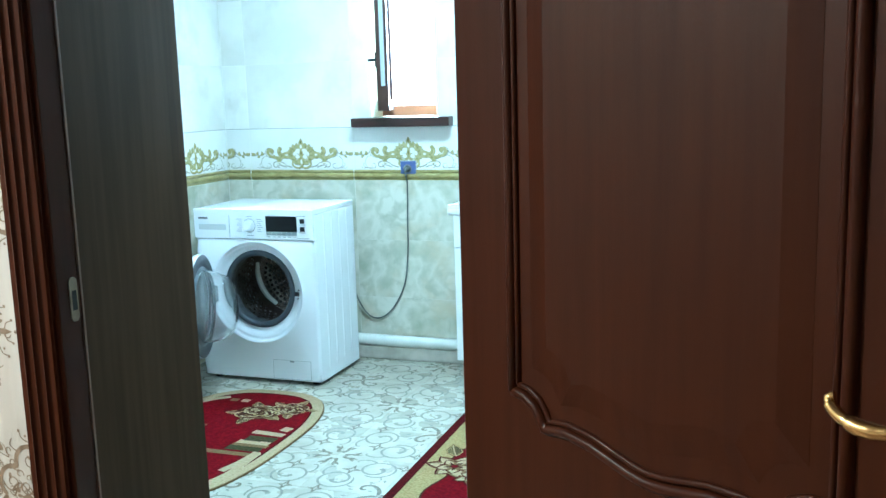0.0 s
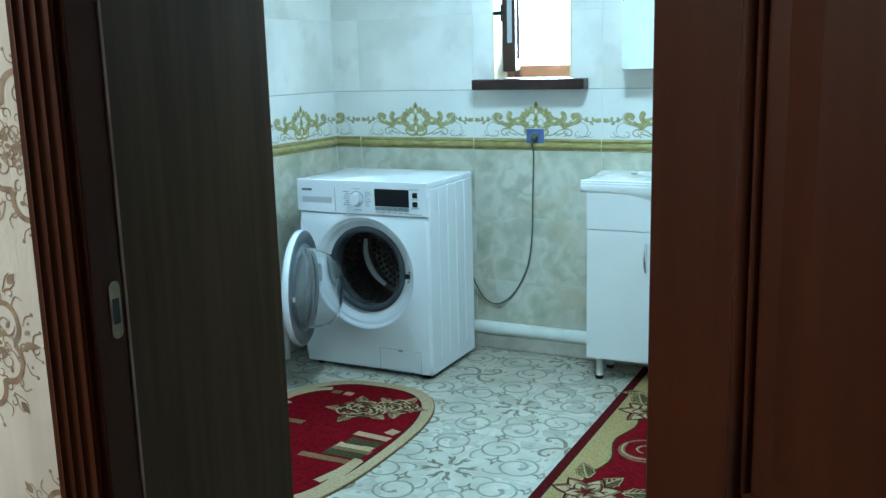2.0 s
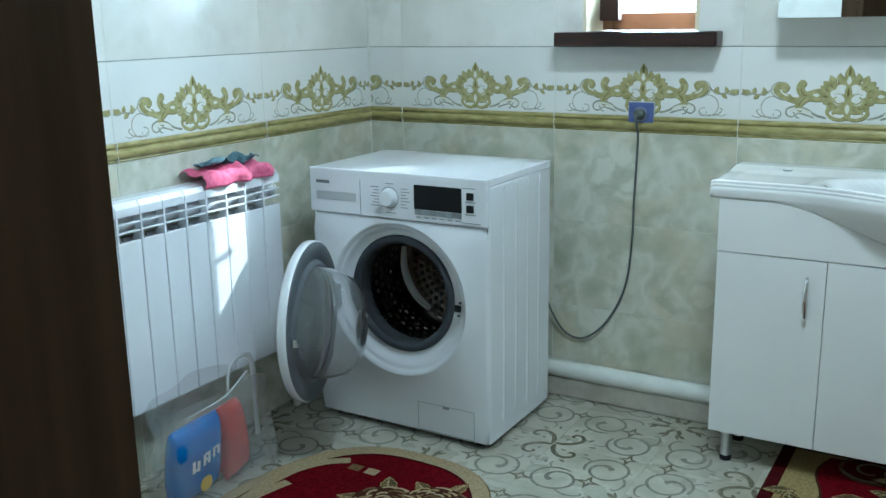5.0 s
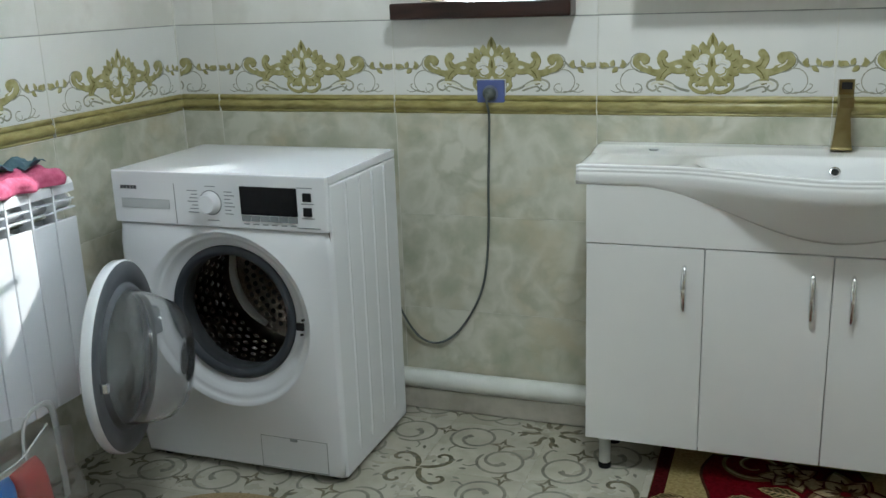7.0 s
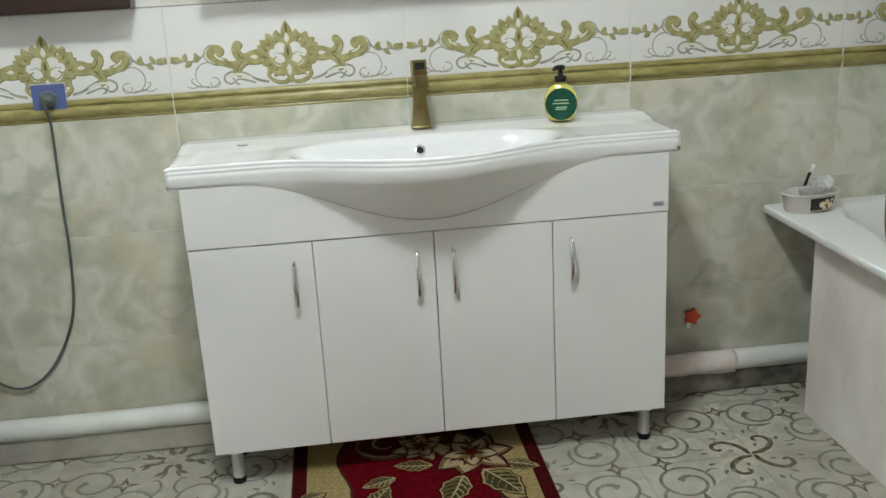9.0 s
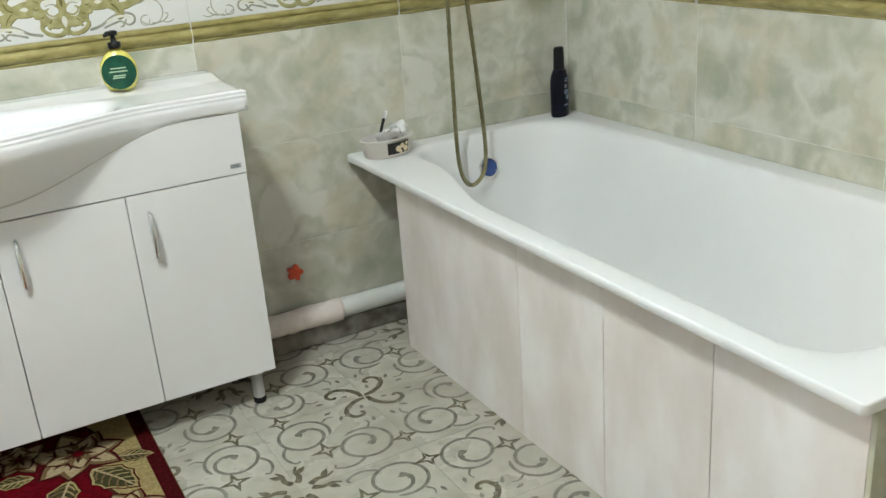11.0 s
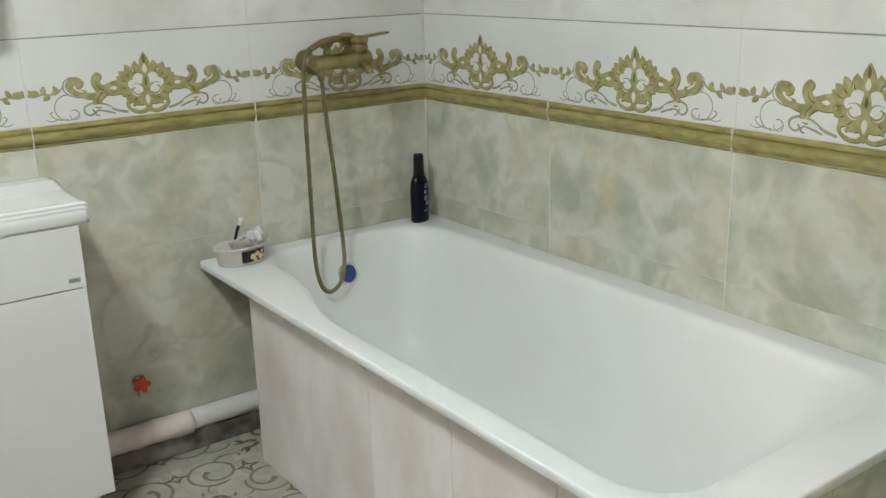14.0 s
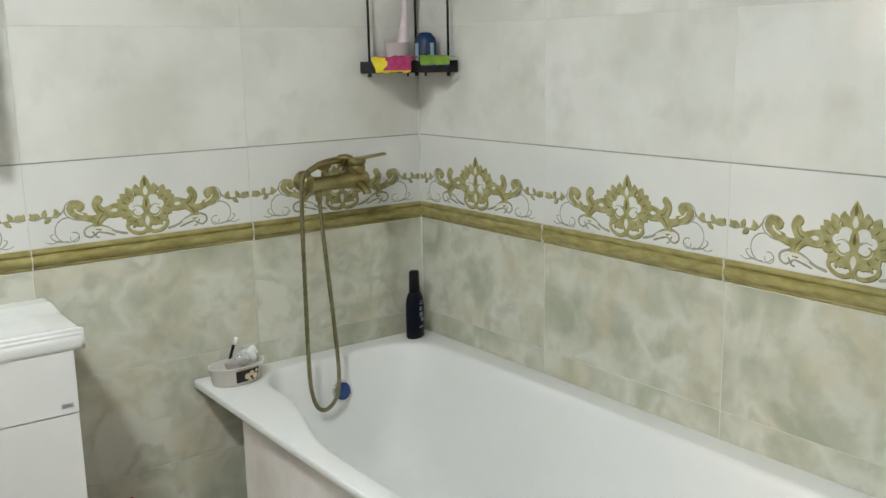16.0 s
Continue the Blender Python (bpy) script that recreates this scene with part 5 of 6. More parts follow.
def oval(cx, cy, hw, hl, p, n=72, turn=0.0):
    out = []
    for i in range(n):
        a = 2 * math.pi * i / n
        c, s = math.cos(a), math.sin(a)
        x, y = hw * math.copysign(abs(c) ** (2 / p), c), hl * math.copysign(abs(s) ** (2 / p), s)
        t = radians(turn)
        out.append((cx + x * math.cos(t) - y * math.sin(t), cy + x * math.sin(t) + y * math.cos(t)))
    return out


ink = Ink()
RC = (-1.905, 2.885)
ink.poly(oval(*RC, 0.368, 0.622, 2.75), CREAM, 0)
ink.poly(oval(*RC, 0.328, 0.575, 2.7), MAROON, 1)
ink.poly(oval(*RC, 0.320, 0.565, 2.7), RED, 2)


def bar(x0, y0, x1, y1, w, col, layer=4):
    ink.stroke([(x0, y0), ((x0 + x1) / 2, (y0 + y1) / 2), (x1, y1)], w, w, col, layer, taper=False)


for flip in (1, -1):
    f = lambda x, y: (x, y) if flip == 1 else (2 * RC[0] - x, 2 * RC[1] - y)
    ink.stroke([f(-2.205, 2.98), f(-2.205, 3.16), f(-2.185, 3.255), f(-2.14, 3.325), f(-2.085, 3.365)], 0.034, 0.034, CREAM, 4, taper=False)
    for x0, y0, x1, y1, w, col in ((-2.065, 3.335, -2.025, 3.335, 0.034, TAN), (-2.008, 3.335, -1.968, 3.335, 0.034, CREAM), (-2.20, 3.005, -1.98, 3.005, 0.034, TAN), (-2.20, 2.95, -2.05, 2.95, 0.045, GREEN), (-2.20, 2.885, -2.06, 2.885, 0.036, CREAM),
                                   (-1.745, 2.995, -1.60, 2.985, 0.036, CREAM), (-1.735, 2.925, -1.605, 2.925, 0.055, GREEN), (-1.755, 2.856, -1.60, 2.856, 0.032, TAN), (-1.645, 3.055, -1.603, 3.045, 0.045, CREAM)):
        (a, b), (c, d) = f(x0, y0), f(x1, y1)
        bar(a, b, c, d, w, col)
    ink.stroke([f(-1.612, 2.80), f(-1.622, 2.70), f(-1.648, 2.60)], 0.034, 0.034, CREAM, 4, taper=False)
    for x, y, rr, sd in ((-1.850, 3.205, 0.105, 4), (-1.735, 3.280, 0.088, 9)):
        a, b = f(x, y)
        rose(ink, a, b, rr, sd, 40 + sd * 20 + (180 if flip < 0 else 0))
rug("oval_rug", "red oval rug with gold border, roses and bars", oval(*RC, 0.372, 0.626, 2.75), ink)

ink = Ink()
X0, X1, Y0, Y1 = -0.985, -0.338, 2.30, 4.115
rect = lambda a, b, c, d: [(a, c), (b, c), (b, d), (a, d)]
ink.poly(rect(X0, X1, Y0, Y1), MAROON, 0)
ink.poly(rect(X0 + 0.036, X1 - 0.036, Y0 + 0.036, Y1 - 0.036), GOLD, 1)
# red field with a scalloped outline
field = []
for sx in (1, -1):
    side = [(X1 - 0.115 - 0.035 * math.sin((y - Y0) * 9.5) ** 2 if sx == 1 else X0 + 0.115 + 0.035 * math.sin((y - Y0) * 9.5) ** 2, y) for y in [Y0 + 0.10 + k * (Y1 - Y0 - 0.16) / 40 for k in range(41)]]
    field += side if sx == 1 else side[::-1]
ink.poly(field, RED, 2)
ink.stroke(field + [field[0]], 0.008, 0.008, BROWN, 3, raw=True)
for cx, cy, r, a in ((-0.745, 3.245, 0.085, 150), (-0.58, 2.70, 0.085, -30), (-0.735, 4.02, 0.075, 200), (-0.56, 3.45, 0.08, -20)):
    ink.disc(cx, cy, r + 0.012, TAN, 3, 24)
    ink.disc(cx, cy, r, RED, 4, 24)
    ink.spiral(cx, cy, r * 1.05, r * 0.25, a, 1.3, 0.020, 0.009, TAN, 5)
    ink.spiral(cx, cy, r * 1.05, r * 0.28, a, 1.3, 0.006, 0.003, CREAM, 6)
for x, y, a, L, sd in ((-0.86, 2.96, 115, 0.12, 1), (-0.82, 2.90, 60, 0.13, 2), (-0.74, 2.90, 20, 0.13, 3), (-0.87, 3.66, 110, 0.14, 4), (-0.80, 3.70, 60, 0.12, 5), (-0.73, 3.62, 20, 0.14, 6), (-0.50, 3.84, -60, 0.17, 7), (-0.55, 3.82, -115, 0.15, 8), (-0.44, 3.86, -25, 0.10, 9), (-0.90, 3.80, 200, 0.09, 10), (-0.52, 3.10, 60, 0.14, 11), (-0.48, 3.05, -30, 0.12, 12), (-0.54, 2.56, 80, 0.13, 13), (-0.72, 3.84, 200, 0.10, 14), (-0.46, 3.30, 120, 0.11, 15), (-0.62, 3.88, 170, 0.11, 17)):
    leafy(ink, x, y, a, L, sd, 6)
for x, y, r, sd in ((-0.835, 2.865, 0.095, 1), (-0.735, 2.80, 0.075, 2), (-0.825, 3.60, 0.100, 3), (-0.72, 3.53, 0.085, 4), (-0.515, 3.925, 0.105, 5), (-0.645, 3.985, 0.075, 6), (-0.455, 3.02, 0.09, 7), (-0.50, 2.46, 0.09, 8), (-0.79, 2.42, 0.08, 9), (-0.46, 3.62, 0.075, 10)):
    flower(ink, x, y, r, sd, 7, sd * 31, RED, 10)
rug("runner_rug", "red and gold runner rug with cream flowers", rect(X0 - 0.003, X1 + 0.003, Y0 - 0.003, Y1 + 0.003), ink)

# ---- small things at the bath ----
def shampoo():
    s = thing("shampoo_bottle", "dark navy shampoo bottle standing on the bath rim", "bottle", pose(1.117, 4.135, TZ + 0.0005, 0, 0, 20))
    M_NAVY = mat("navy_plastic", (0.0025, 0.003, 0.009), (0.004, 0.005, 0.014), 0.32, scale=20, ior=1.3)
    bm = new_bm()
    lathe(bm, [(0.032, 0.0), (0.036, 0.004), (0.037, 0.05), (0.037, 0.105), (0.034, 0.128), (0.026, 0.145), (0.0225, 0.150)], None, 28, True, 0, 1.0, 0.68)
    part("bottle", bm, M_NAVY, s)
    bm = new_bm()
    lathe(bm, [(0.0200, 0.1505), (0.0200, 0.155), (0.0185, 0.212), (0.016, 0.218), (0.006, 0.219)], None, 24, True, 0, 1.0, 0.8)
    part("cap", bm, M_BLACK, s, "black cap")
    bm = new_bm()
    for k, (w, z, h) in enumerate(((0.014, 0.112, 0.004), (0.018, 0.120, 0.003), (0.010, 0.092, 0.012), (0.016, 0.072, 0.014), (0.012, 0.056, 0.012), (0.018, 0.036, 0.005))):
        box(bm, -w / 2 + 0.004 * math.sin(k * 2), w / 2 + 0.004 * math.sin(k * 2), -0.0262, -0.0248, z, z + h)
    part("label_marks", bm, mat("label_blue", (0.16, 0.21, 0.34), (0.30, 0.35, 0.45), 0.35, scale=120), s, "pale blue printed marks")


shampoo()


def tub_box():
    s = thing("plastic_tub", "translucent oval plastic tub holding tubes and a brush", "container", pose(0.487, 4.108, TZ + 0.0005, 0, 0, 8))
    M_TUB = mat("milky_plastic", (0.74, 0.70, 0.64), (0.78, 0.74, 0.69), 0.35, scale=20, alpha=0.86)
    bm = new_bm()
    lathe(bm, [(0.070, 0.0), (0.074, 0.003), (0.083, 0.048), (0.086, 0.050), (0.086, 0.054), (0.081, 0.053), (0.071, 0.006), (0.002, 0.004)], None, 40, True, 0, 1.0, 0.62)
    part("tub_body", bm, M_TUB, s)
    bm = new_bm()
    rows = []
    for i in range(9):
        a = radians(-112 + i * 6.5)
        rows.append([Vector((0.0785 * math.cos(a) * 1.012, 0.0785 * math.sin(a) * 0.62 * 1.02, 0.010)), Vector((0.0855 * math.cos(a) * 1.012, 0.0855 * math.sin(a) * 0.62 * 1.02, 0.044))])
    loft(bm, rows, False, False, 0)
    lab = part("label", bm, mat("label_black", (0.010, 0.009, 0.008), (0.016, 0.012, 0.01), 0.3, scale=60), s, "black label with cream blossoms")
    bm = new_bm()
    for u, z, r in ((-90, 0.026, 0.009), (-80, 0.032, 0.008), (-72, 0.022, 0.009), (-85, 0.016, 0.006), (-68, 0.036, 0.005)):
        a = radians(u)
        c = Vector((0.083 * math.cos(a) * 1.016 + 0.0006, 0.083 * math.sin(a) * 0.64 - 0.0006, z))
        nx = Vector((math.cos(a) * 0.62, math.sin(a), -0.1)).normalized()
        t1 = nx.orthogonal().normalized()
        t2 = nx.cross(t1)
        bm.faces.new([bm.verts.new(c + nx * 0.001 + (t1 * math.cos(q) + t2 * math.sin(q)) * r) for q in [2 * math.pi * k / 10 for k in range(10)]])
    part("label_blossom", bm, mat("blossom", (0.62, 0.50, 0.30), (0.72, 0.62, 0.42), 0.4, scale=80), lab)


tub_box()


def crumpled_tube(name, label, p0, p1, r, material, cap=None):
    d = Vector(p1) - Vector(p0)
    t = thing(name, label, "tube", Matrix.Translation(p0) @ d.to_track_quat("Z", "X").to_matrix().to_4x4())
    L = d.length
    bm = new_bm()
    rings = []
    for i in range(9):
        k = i / 8
        rings.append([Vector(((r * (1 + 0.35 * k)) * math.cos(a) * (1 + 0.25 * noise.noise(Vector((k * 4, a, r * 90)))), r * (1 - 0.92 * k) * math.sin(a), L * k)) for a in [2 * math.pi * q / 16 for q in range(16)]])
    loft(bm, rings, True, True, 0, False)
    part("tube_body", bm, material, t)
    if cap:
        bm = new_bm()
        lathe(bm, [(r * 0.8, -0.018), (r * 0.85, -0.001)], None, 16)
        part("cap", bm, cap, t)


M_FOIL = mat("foil", (0.55, 0.55, 0.56), (0.74, 0.74, 0.75), 0.22, 0.85, scale=60, rough2=0.4)
M_WHITEPL = mat("white_plastic", (0.76, 0.76, 0.75), None, 0.35)
crumpled_tube("toothpaste_tube", "crumpled silver tube lying in the tub", (0.520, 4.095, TZ + 0.066), (0.455, 4.10, TZ + 0.040), 0.020, M_FOIL, M_WHITEPL)
crumpled_tube("toothpaste_tube", "silver tube with white cap leaning in the tub", (0.535, 4.118, TZ + 0.072), (0.478, 4.122, TZ + 0.045), 0.016, M_FOIL, M_WHITEPL)
brush = thing("toothbrush", "black and white toothbrush standing in the tub", "toothbrush", pose(0.458, 4.105, TZ + 0.008))
bm = new_bm()
tube(bm, smooth_path([(0, 0, 0), (0.006, 0.0, 0.04), (0.016, 0.002, 0.075), (0.026, 0.004, 0.098)], 4), [0.0045] * 13, 8)
part("brush_handle", bm, M_BLACK, brush, "black handle")
bm = new_bm()
tube(bm, [(0.0262, 0.004, 0.0985), (0.036, 0.006, 0.118)], 0.0055, 8)
part("brush_head", bm, M_WHITEPL, brush, "white head")

# ---- corner shelf ----
def corner_shelf():
    s = thing("corner_shelf", "black metal corner shelf hung on thin rods", "shelf", pose(XE, YN, 1.384))
    M_METAL = mat("black_metal", (0.010, 0.009, 0.009), (0.016, 0.015, 0.015), 0.35, 0.3, scale=40)
    a, b = Vector((-0.215, -0.006, 0)), Vector((-0.006, -0.215, 0))
    for z in (0.0, 0.40):
        bm = new_bm()
        loft(bm, [[a + Vector((0, 0, z + q)), b + Vector((0, 0, z + q)), Vector((-0.006, -0.006, z + q))] for q in (0.004, 0.007)], True, True, 0, False)
        part("shelf_plate", bm, M_METAL, s)
        bm = new_bm()
        n = Vector((-1, -1, 0)).normalized() * 0.0035
        loft(bm, [[p + n + Vector((0, 0, z - 0.001)), p - n * 0.2 + Vector((0, 0, z - 0.001)), p - n * 0.2 + Vector((0, 0, z + 0.034)), p + n + Vector((0, 0, z + 0.034))] for p in (a, b)], True, True, 0, False)
        part("front_rail", bm, M_METAL, s)
    d = (b - a).normalized()
    for p in (a + d * 0.028, b - d * 0.028, Vector((-0.02, -0.02, 0))):
        bm = new_bm()
        tube(bm, [p + Vector((0, 0, -0.012)), p + Vector((0, 0, 0.46))], 0.0038, 8)
        lathe(bm, [(0.006, -0.012), (0.006, -0.001)], Matrix.Translation(p), 10)
        part("rod", bm, M_METAL, s, "thin black rod")
    for t in (0.5, 0.68):
        p = a + (b - a) * t
        bm = new_bm()
        tube(bm, smooth_path([p + Vector((-0.004, -0.004, 0.0)), p + Vector((-0.006, -0.006, -0.010)), p + Vector((-0.016, -0.016, -0.008)), p + Vector((-0.017, -0.017, -0.001))], 3), 0.002, 6)
        part("hook", bm, M_METAL, s)


corner_shelf()
SZ = 1.3915
cup = thing("plastic_cup", "pinkish white plastic cup standing on the corner shelf", "cup", pose(1.078, 4.135, SZ))
bm = new_bm()
lathe(bm, [(0.029, 0.0), (0.031, 0.002), (0.0375, 0.080), (0.039, 0.081), (0.036, 0.080), (0.029, 0.004), (0.001, 0.0035)], None, 28)
part("cup_body", bm, mat("cup_pink", (0.72, 0.66, 0.66), (0.77, 0.72, 0.72), 0.3, scale=30), cup)
brush2 = thing("bath_brush", "pale pink long-handled bath brush standing in the cup", "brush", pose(1.092, 4.138, SZ + 0.006))
bm = new_bm()
pts = smooth_path([(0, 0, 0.0), (0.008, 0.0, 0.07), (0.018, 0.002, 0.14), (0.022, 0.004, 0.20), (0.022, 0.004, 0.235)], 5)
tube(bm, pts, [0.013 + 0.005 * math.sin(i * 0.35) for i in range(len(pts))], 12)
part("brush_handle", bm, mat("brush_pink", (0.66, 0.55, 0.59), (0.73, 0.63, 0.66), 0.3, scale=30), brush2)
bm = new_bm()
lathe(bm, [(0.012, 0.236), (0.024, 0.25), (0.024, 0.285), (0.01, 0.30)], pose(0.022, 0.004, 0), 16, True, 0, 1.0, 0.6)
part("brush_head", bm, M_WHITEPL, brush2)
bb = thing("blue_bottle", "dark blue bottle with pale label on the corner shelf", "bottle", pose(1.146, 4.085, SZ, 0, 0, -45))
bm = new_bm()
lathe(bm, [(0.032, 0.0), (0.034, 0.003), (0.034, 0.078), (0.030, 0.094), (0.022, 0.102), (0.018, 0.108), (0.004, 0.110)], None, 24, True, 0, 1.0, 0.7)
part("bottle", bm, mat("bottle_blue", (0.008, 0.022, 0.075), (0.012, 0.035, 0.11), 0.2, scale=20, coat=0.4), bb)
M_SKY = mat("label_sky", (0.28, 0.42, 0.52), None, 0.4)
for x in (-0.023, 0.023):
    part("label_stripe", box(new_bm(), x - 0.005, x + 0.005, -0.0205, -0.0165, 0.014, 0.078), M_SKY, bb)


def draped(name, label, c, w, l, material, seed, mats=None, split=None):
    """A small rag folded over the front rail of the shelf."""
    d = Vector((1, -1, 0)).normalized()
    n = Vector((-1, -1, 0)).normalized()

    def f(u, v):
        s = v * l
        k = noise.noise(Vector((u * 3.1, v * 2.7, seed)))
        k2 = noise.noise(Vector((u * 5.0, v * 5.0, seed + 4)))
        p = Vector(c) + d * (w * (u - 0.5) * (1 - 0.25 * v + 0.12 * k))
        if s < 0.045:
            p += n * (s - 0.045 + 0.008) + Vector((0, 0, 0.008 + 0.008 * abs(k2)))
        else:
            p += n * (0.012 + 0.006 * k) + Vector((0, 0, 0.004 - (s - 0.045) + 0.006 * k2))
        return p
    bm = cloth_bm(1, 1, f, 44, 44)
    if split:
        for fc in bm.faces:
            cc = fc.calc_center_median()
            fc.material_index = split(cc)
    ob = tagged(new(name, finish(name, bm, mats or material)), label, "cloth")
    return thick(ob, 0.002)


M_YELLOW = mat("yellow_cloth", (0.75, 0.60, 0.02), (0.82, 0.70, 0.05), 0.8, scale=60, bump=0.4)
M_MAGENTA = mat("magenta_cloth", (0.36, 0.03, 0.12), (0.46, 0.05, 0.17), 0.8, scale=60, bump=0.4)
M_GREENC = mat("green_cloth", (0.16, 0.28, 0.03), (0.22, 0.36, 0.05), 0.85, scale=60, bump=0.5)
M_NAVYC = mat("navy_cloth", (0.012, 0.02, 0.09), (0.02, 0.03, 0.12), 0.85, scale=60, bump=0.5)
draped("washcloth", "magenta washcloth with a yellow edge over the shelf rail", (1.024, 4.128 - 0.051, 1.4185), 0.135, 0.082, None, 2.0, [M_MAGENTA, M_YELLOW], lambda c: 1 if (c.z < 1.392 or c.x < 0.996 + 0.010 * math.sin(c.z * 90)) else 0)
draped("sponge_cloth", "green and navy sponge cloth over the shelf rail", (1.112, 4.128 - 0.139, 1.4195), 0.108, 0.066, None, 7.0, [M_GREENC, M_NAVYC], lambda c: 1 if c.z < 1.406 else 0)

# ---- plastic bag with packs by the radiator ----
BAGX, BAGY = -2.340, 3.070
bag = thing("plastic_bag", "clear crumpled plastic carrier bag standing on the floor", "bag", pose(BAGX, BAGY, 0.001))
M_BAG = mat("clear_film", (0.80, 0.82, 0.82), (0.90, 0.91, 0.91), 0.08, scale=14, alpha=0.15, bump=1.0, bump_scale=22, coat=0.8)
bm = new_bm()
rings = []
for i in range(13):
    t = i / 12
    z = 0.30 * t
    ring = []
    for k in range(44):
        a = 2 * math.pi * k / 44
        wob = 1 + 0.20 * noise.noise(Vector((math.cos(a) * 2.2, math.sin(a) * 2.2, z * 9))) + 0.11 * noise.noise(Vector((math.cos(a) * 6, math.sin(a) * 6, z * 16)))
        hx, hy = 0.104 * (1 - 0.30 * t), 0.195 * (1 - 0.08 * t)
        top = 0.06 * max(0, t - 0.6) * math.cos(2 * a) * (1 if math.sin(a) > 0 else 0.3)
        ring.append(Vector((hx * wob * math.copysign(abs(math.cos(a)) ** 0.7, math.cos(a)), hy * wob * math.copysign(abs(math.sin(a)) ** 0.7, math.sin(a)), z + top)))
    rings.append(ring)
loft(bm, rings, True, False)
film = part("film", bm, M_BAG, bag)
bm = new_bm()
tube(bm, smooth_path([(0.03, 0.04, 0.255), (0.02, 0.055, 0.315), (0.01, 0.09, 0.345), (0.0, 0.15, 0.345), (-0.005, 0.178, 0.31), (-0.005, 0.184, 0.20), (-0.005, 0.186, 0.08)], 6), 0.004, 8, flat=2.2)
tube(bm, smooth_path([(0.03, -0.13, 0.255), (0.04, -0.05, 0.262), (0.035, 0.03, 0.27), (0.03, 0.12, 0.31)], 6), 0.003, 6)
part("bag_handle", bm, mat("film_white", (0.78, 0.80, 0.80), None, 0.3, alpha=0.6), bag, "whitish gathered handle")


def pillow(bm, hx, hy, hz, m, seed, index=0):
    rings = []
    for i in range(13):
        t = -1 + 2 * i / 12
        k = (1 - abs(t) ** 3.2) ** 0.5 if abs(t) < 1 else 0.0
        ring = []
        for q in range(28):
            a = 2 * math.pi * q / 28
            w = 1 + 0.08 * noise.noise(Vector((math.cos(a) * 2, math.sin(a) * 2, t * 2 + seed)))
            ring.append(m @ Vector((hx * (0.10 + 0.9 * k) * math.copysign(abs(math.cos(a)) ** 0.8, math.cos(a)) * w, hy * (0.96 + 0.04 * k) * math.copysign(abs(math.sin(a)) ** 0.6, math.sin(a)) * (1 if abs(t) < 0.99 else 0.99), hz * t)))
        rings.append(ring)
    loft(bm, rings, True, True, index)


pack = thing("detergent_pack", "bright blue detergent pack with white printed marks", "packet", pose(BAGX + 0.005, BAGY - 0.085, 0.118, 0, 6, 4))
bm = new_bm()
pillow(bm, 0.043, 0.094, 0.114, Matrix(), 3.0)
part("pack_body", bm, mat("pack_blue", (0.008, 0.11, 0.42), (0.016, 0.17, 0.55), 0.22, scale=16, coat=0.4), pack)
bm = new_bm()
for k, (y, z, w, h) in enumerate(((-0.055, 0.012, 0.010, 0.034), (-0.036, 0.012, 0.010, 0.030), (-0.045, 0.014, 0.012, 0.007), (-0.012, 0.018, 0.010, 0.032), (0.006, 0.020, 0.009, 0.032), (-0.004, 0.047, 0.020, 0.007), (-0.004, 0.030, 0.018, 0.006), (0.026, 0.028, 0.009, 0.028), (0.044, 0.032, 0.009, 0.026), (0.035, 0.052, 0.016, 0.006))):
    box(bm, 0.0445, 0.0458, y, y + w, z - 0.02, z - 0.02 + h)
part("pack_marks", bm, mat("pack_white", (0.72, 0.78, 0.84), None, 0.35), pack, "white printed marks")
bm = new_bm()
lathe(bm, [(0.024, 0.0), (0.022, 0.0015), (0.002, 0.002)], pose(0.0425, 0.004, -0.062, 0, 90, 0), 20, True)
part("pack_spot", bm, mat("pack_yellow", (0.72, 0.50, 0.08), None, 0.35), pack, "yellow round spot")
pack2 = thing("detergent_pack", "red packet standing in the plastic bag", "packet", pose(BAGX - 0.002, BAGY + 0.070, 0.116, 0, -4, 10))
bm = new_bm()
pillow(bm, 0.040, 0.052, 0.108, Matrix(), 9.0)
part("pack_body", bm, mat("pack_red", (0.36, 0.02, 0.02), (0.48, 0.04, 0.03), 0.25, scale=16, coat=0.4), pack2)

# ---- ceiling lamps ----
# the hall fixture is added to go with the assumed hall light
for x, y, lab in ((-0.84, 2.84, "round white bathroom ceiling lamp"), (-2.55, 0.1, "round white hall ceiling lamp, unseen and put at an assumed place")):
    cl = thing("ceiling_light", lab, "lamp", pose(x, y, CEIL), "ceiling lamps")
    bm = new_bm()
    lathe(bm, [(0.20, -0.0005), (0.20, -0.02), (0.19, -0.028)], None, 40)
    part("base", bm, M_WHITE, cl)
    bm = new_bm()
    lathe(bm, [(0.185, -0.0285), (0.18, -0.05), (0.14, -0.066), (0.01, -0.07)], None, 40)
    gl = bpy.data.materials.new("lamp_diffuser")
    gl.use_nodes = True
    gb = gl.node_tree.nodes["Principled BSDF"]
    gb.inputs["Emission Color"].default_value, gb.inputs["Emission Strength"].default_value = (1.0, 0.97, 0.92, 1), 4.0
    part("diffuser", bm, gl, cl, "glowing white diffuser")

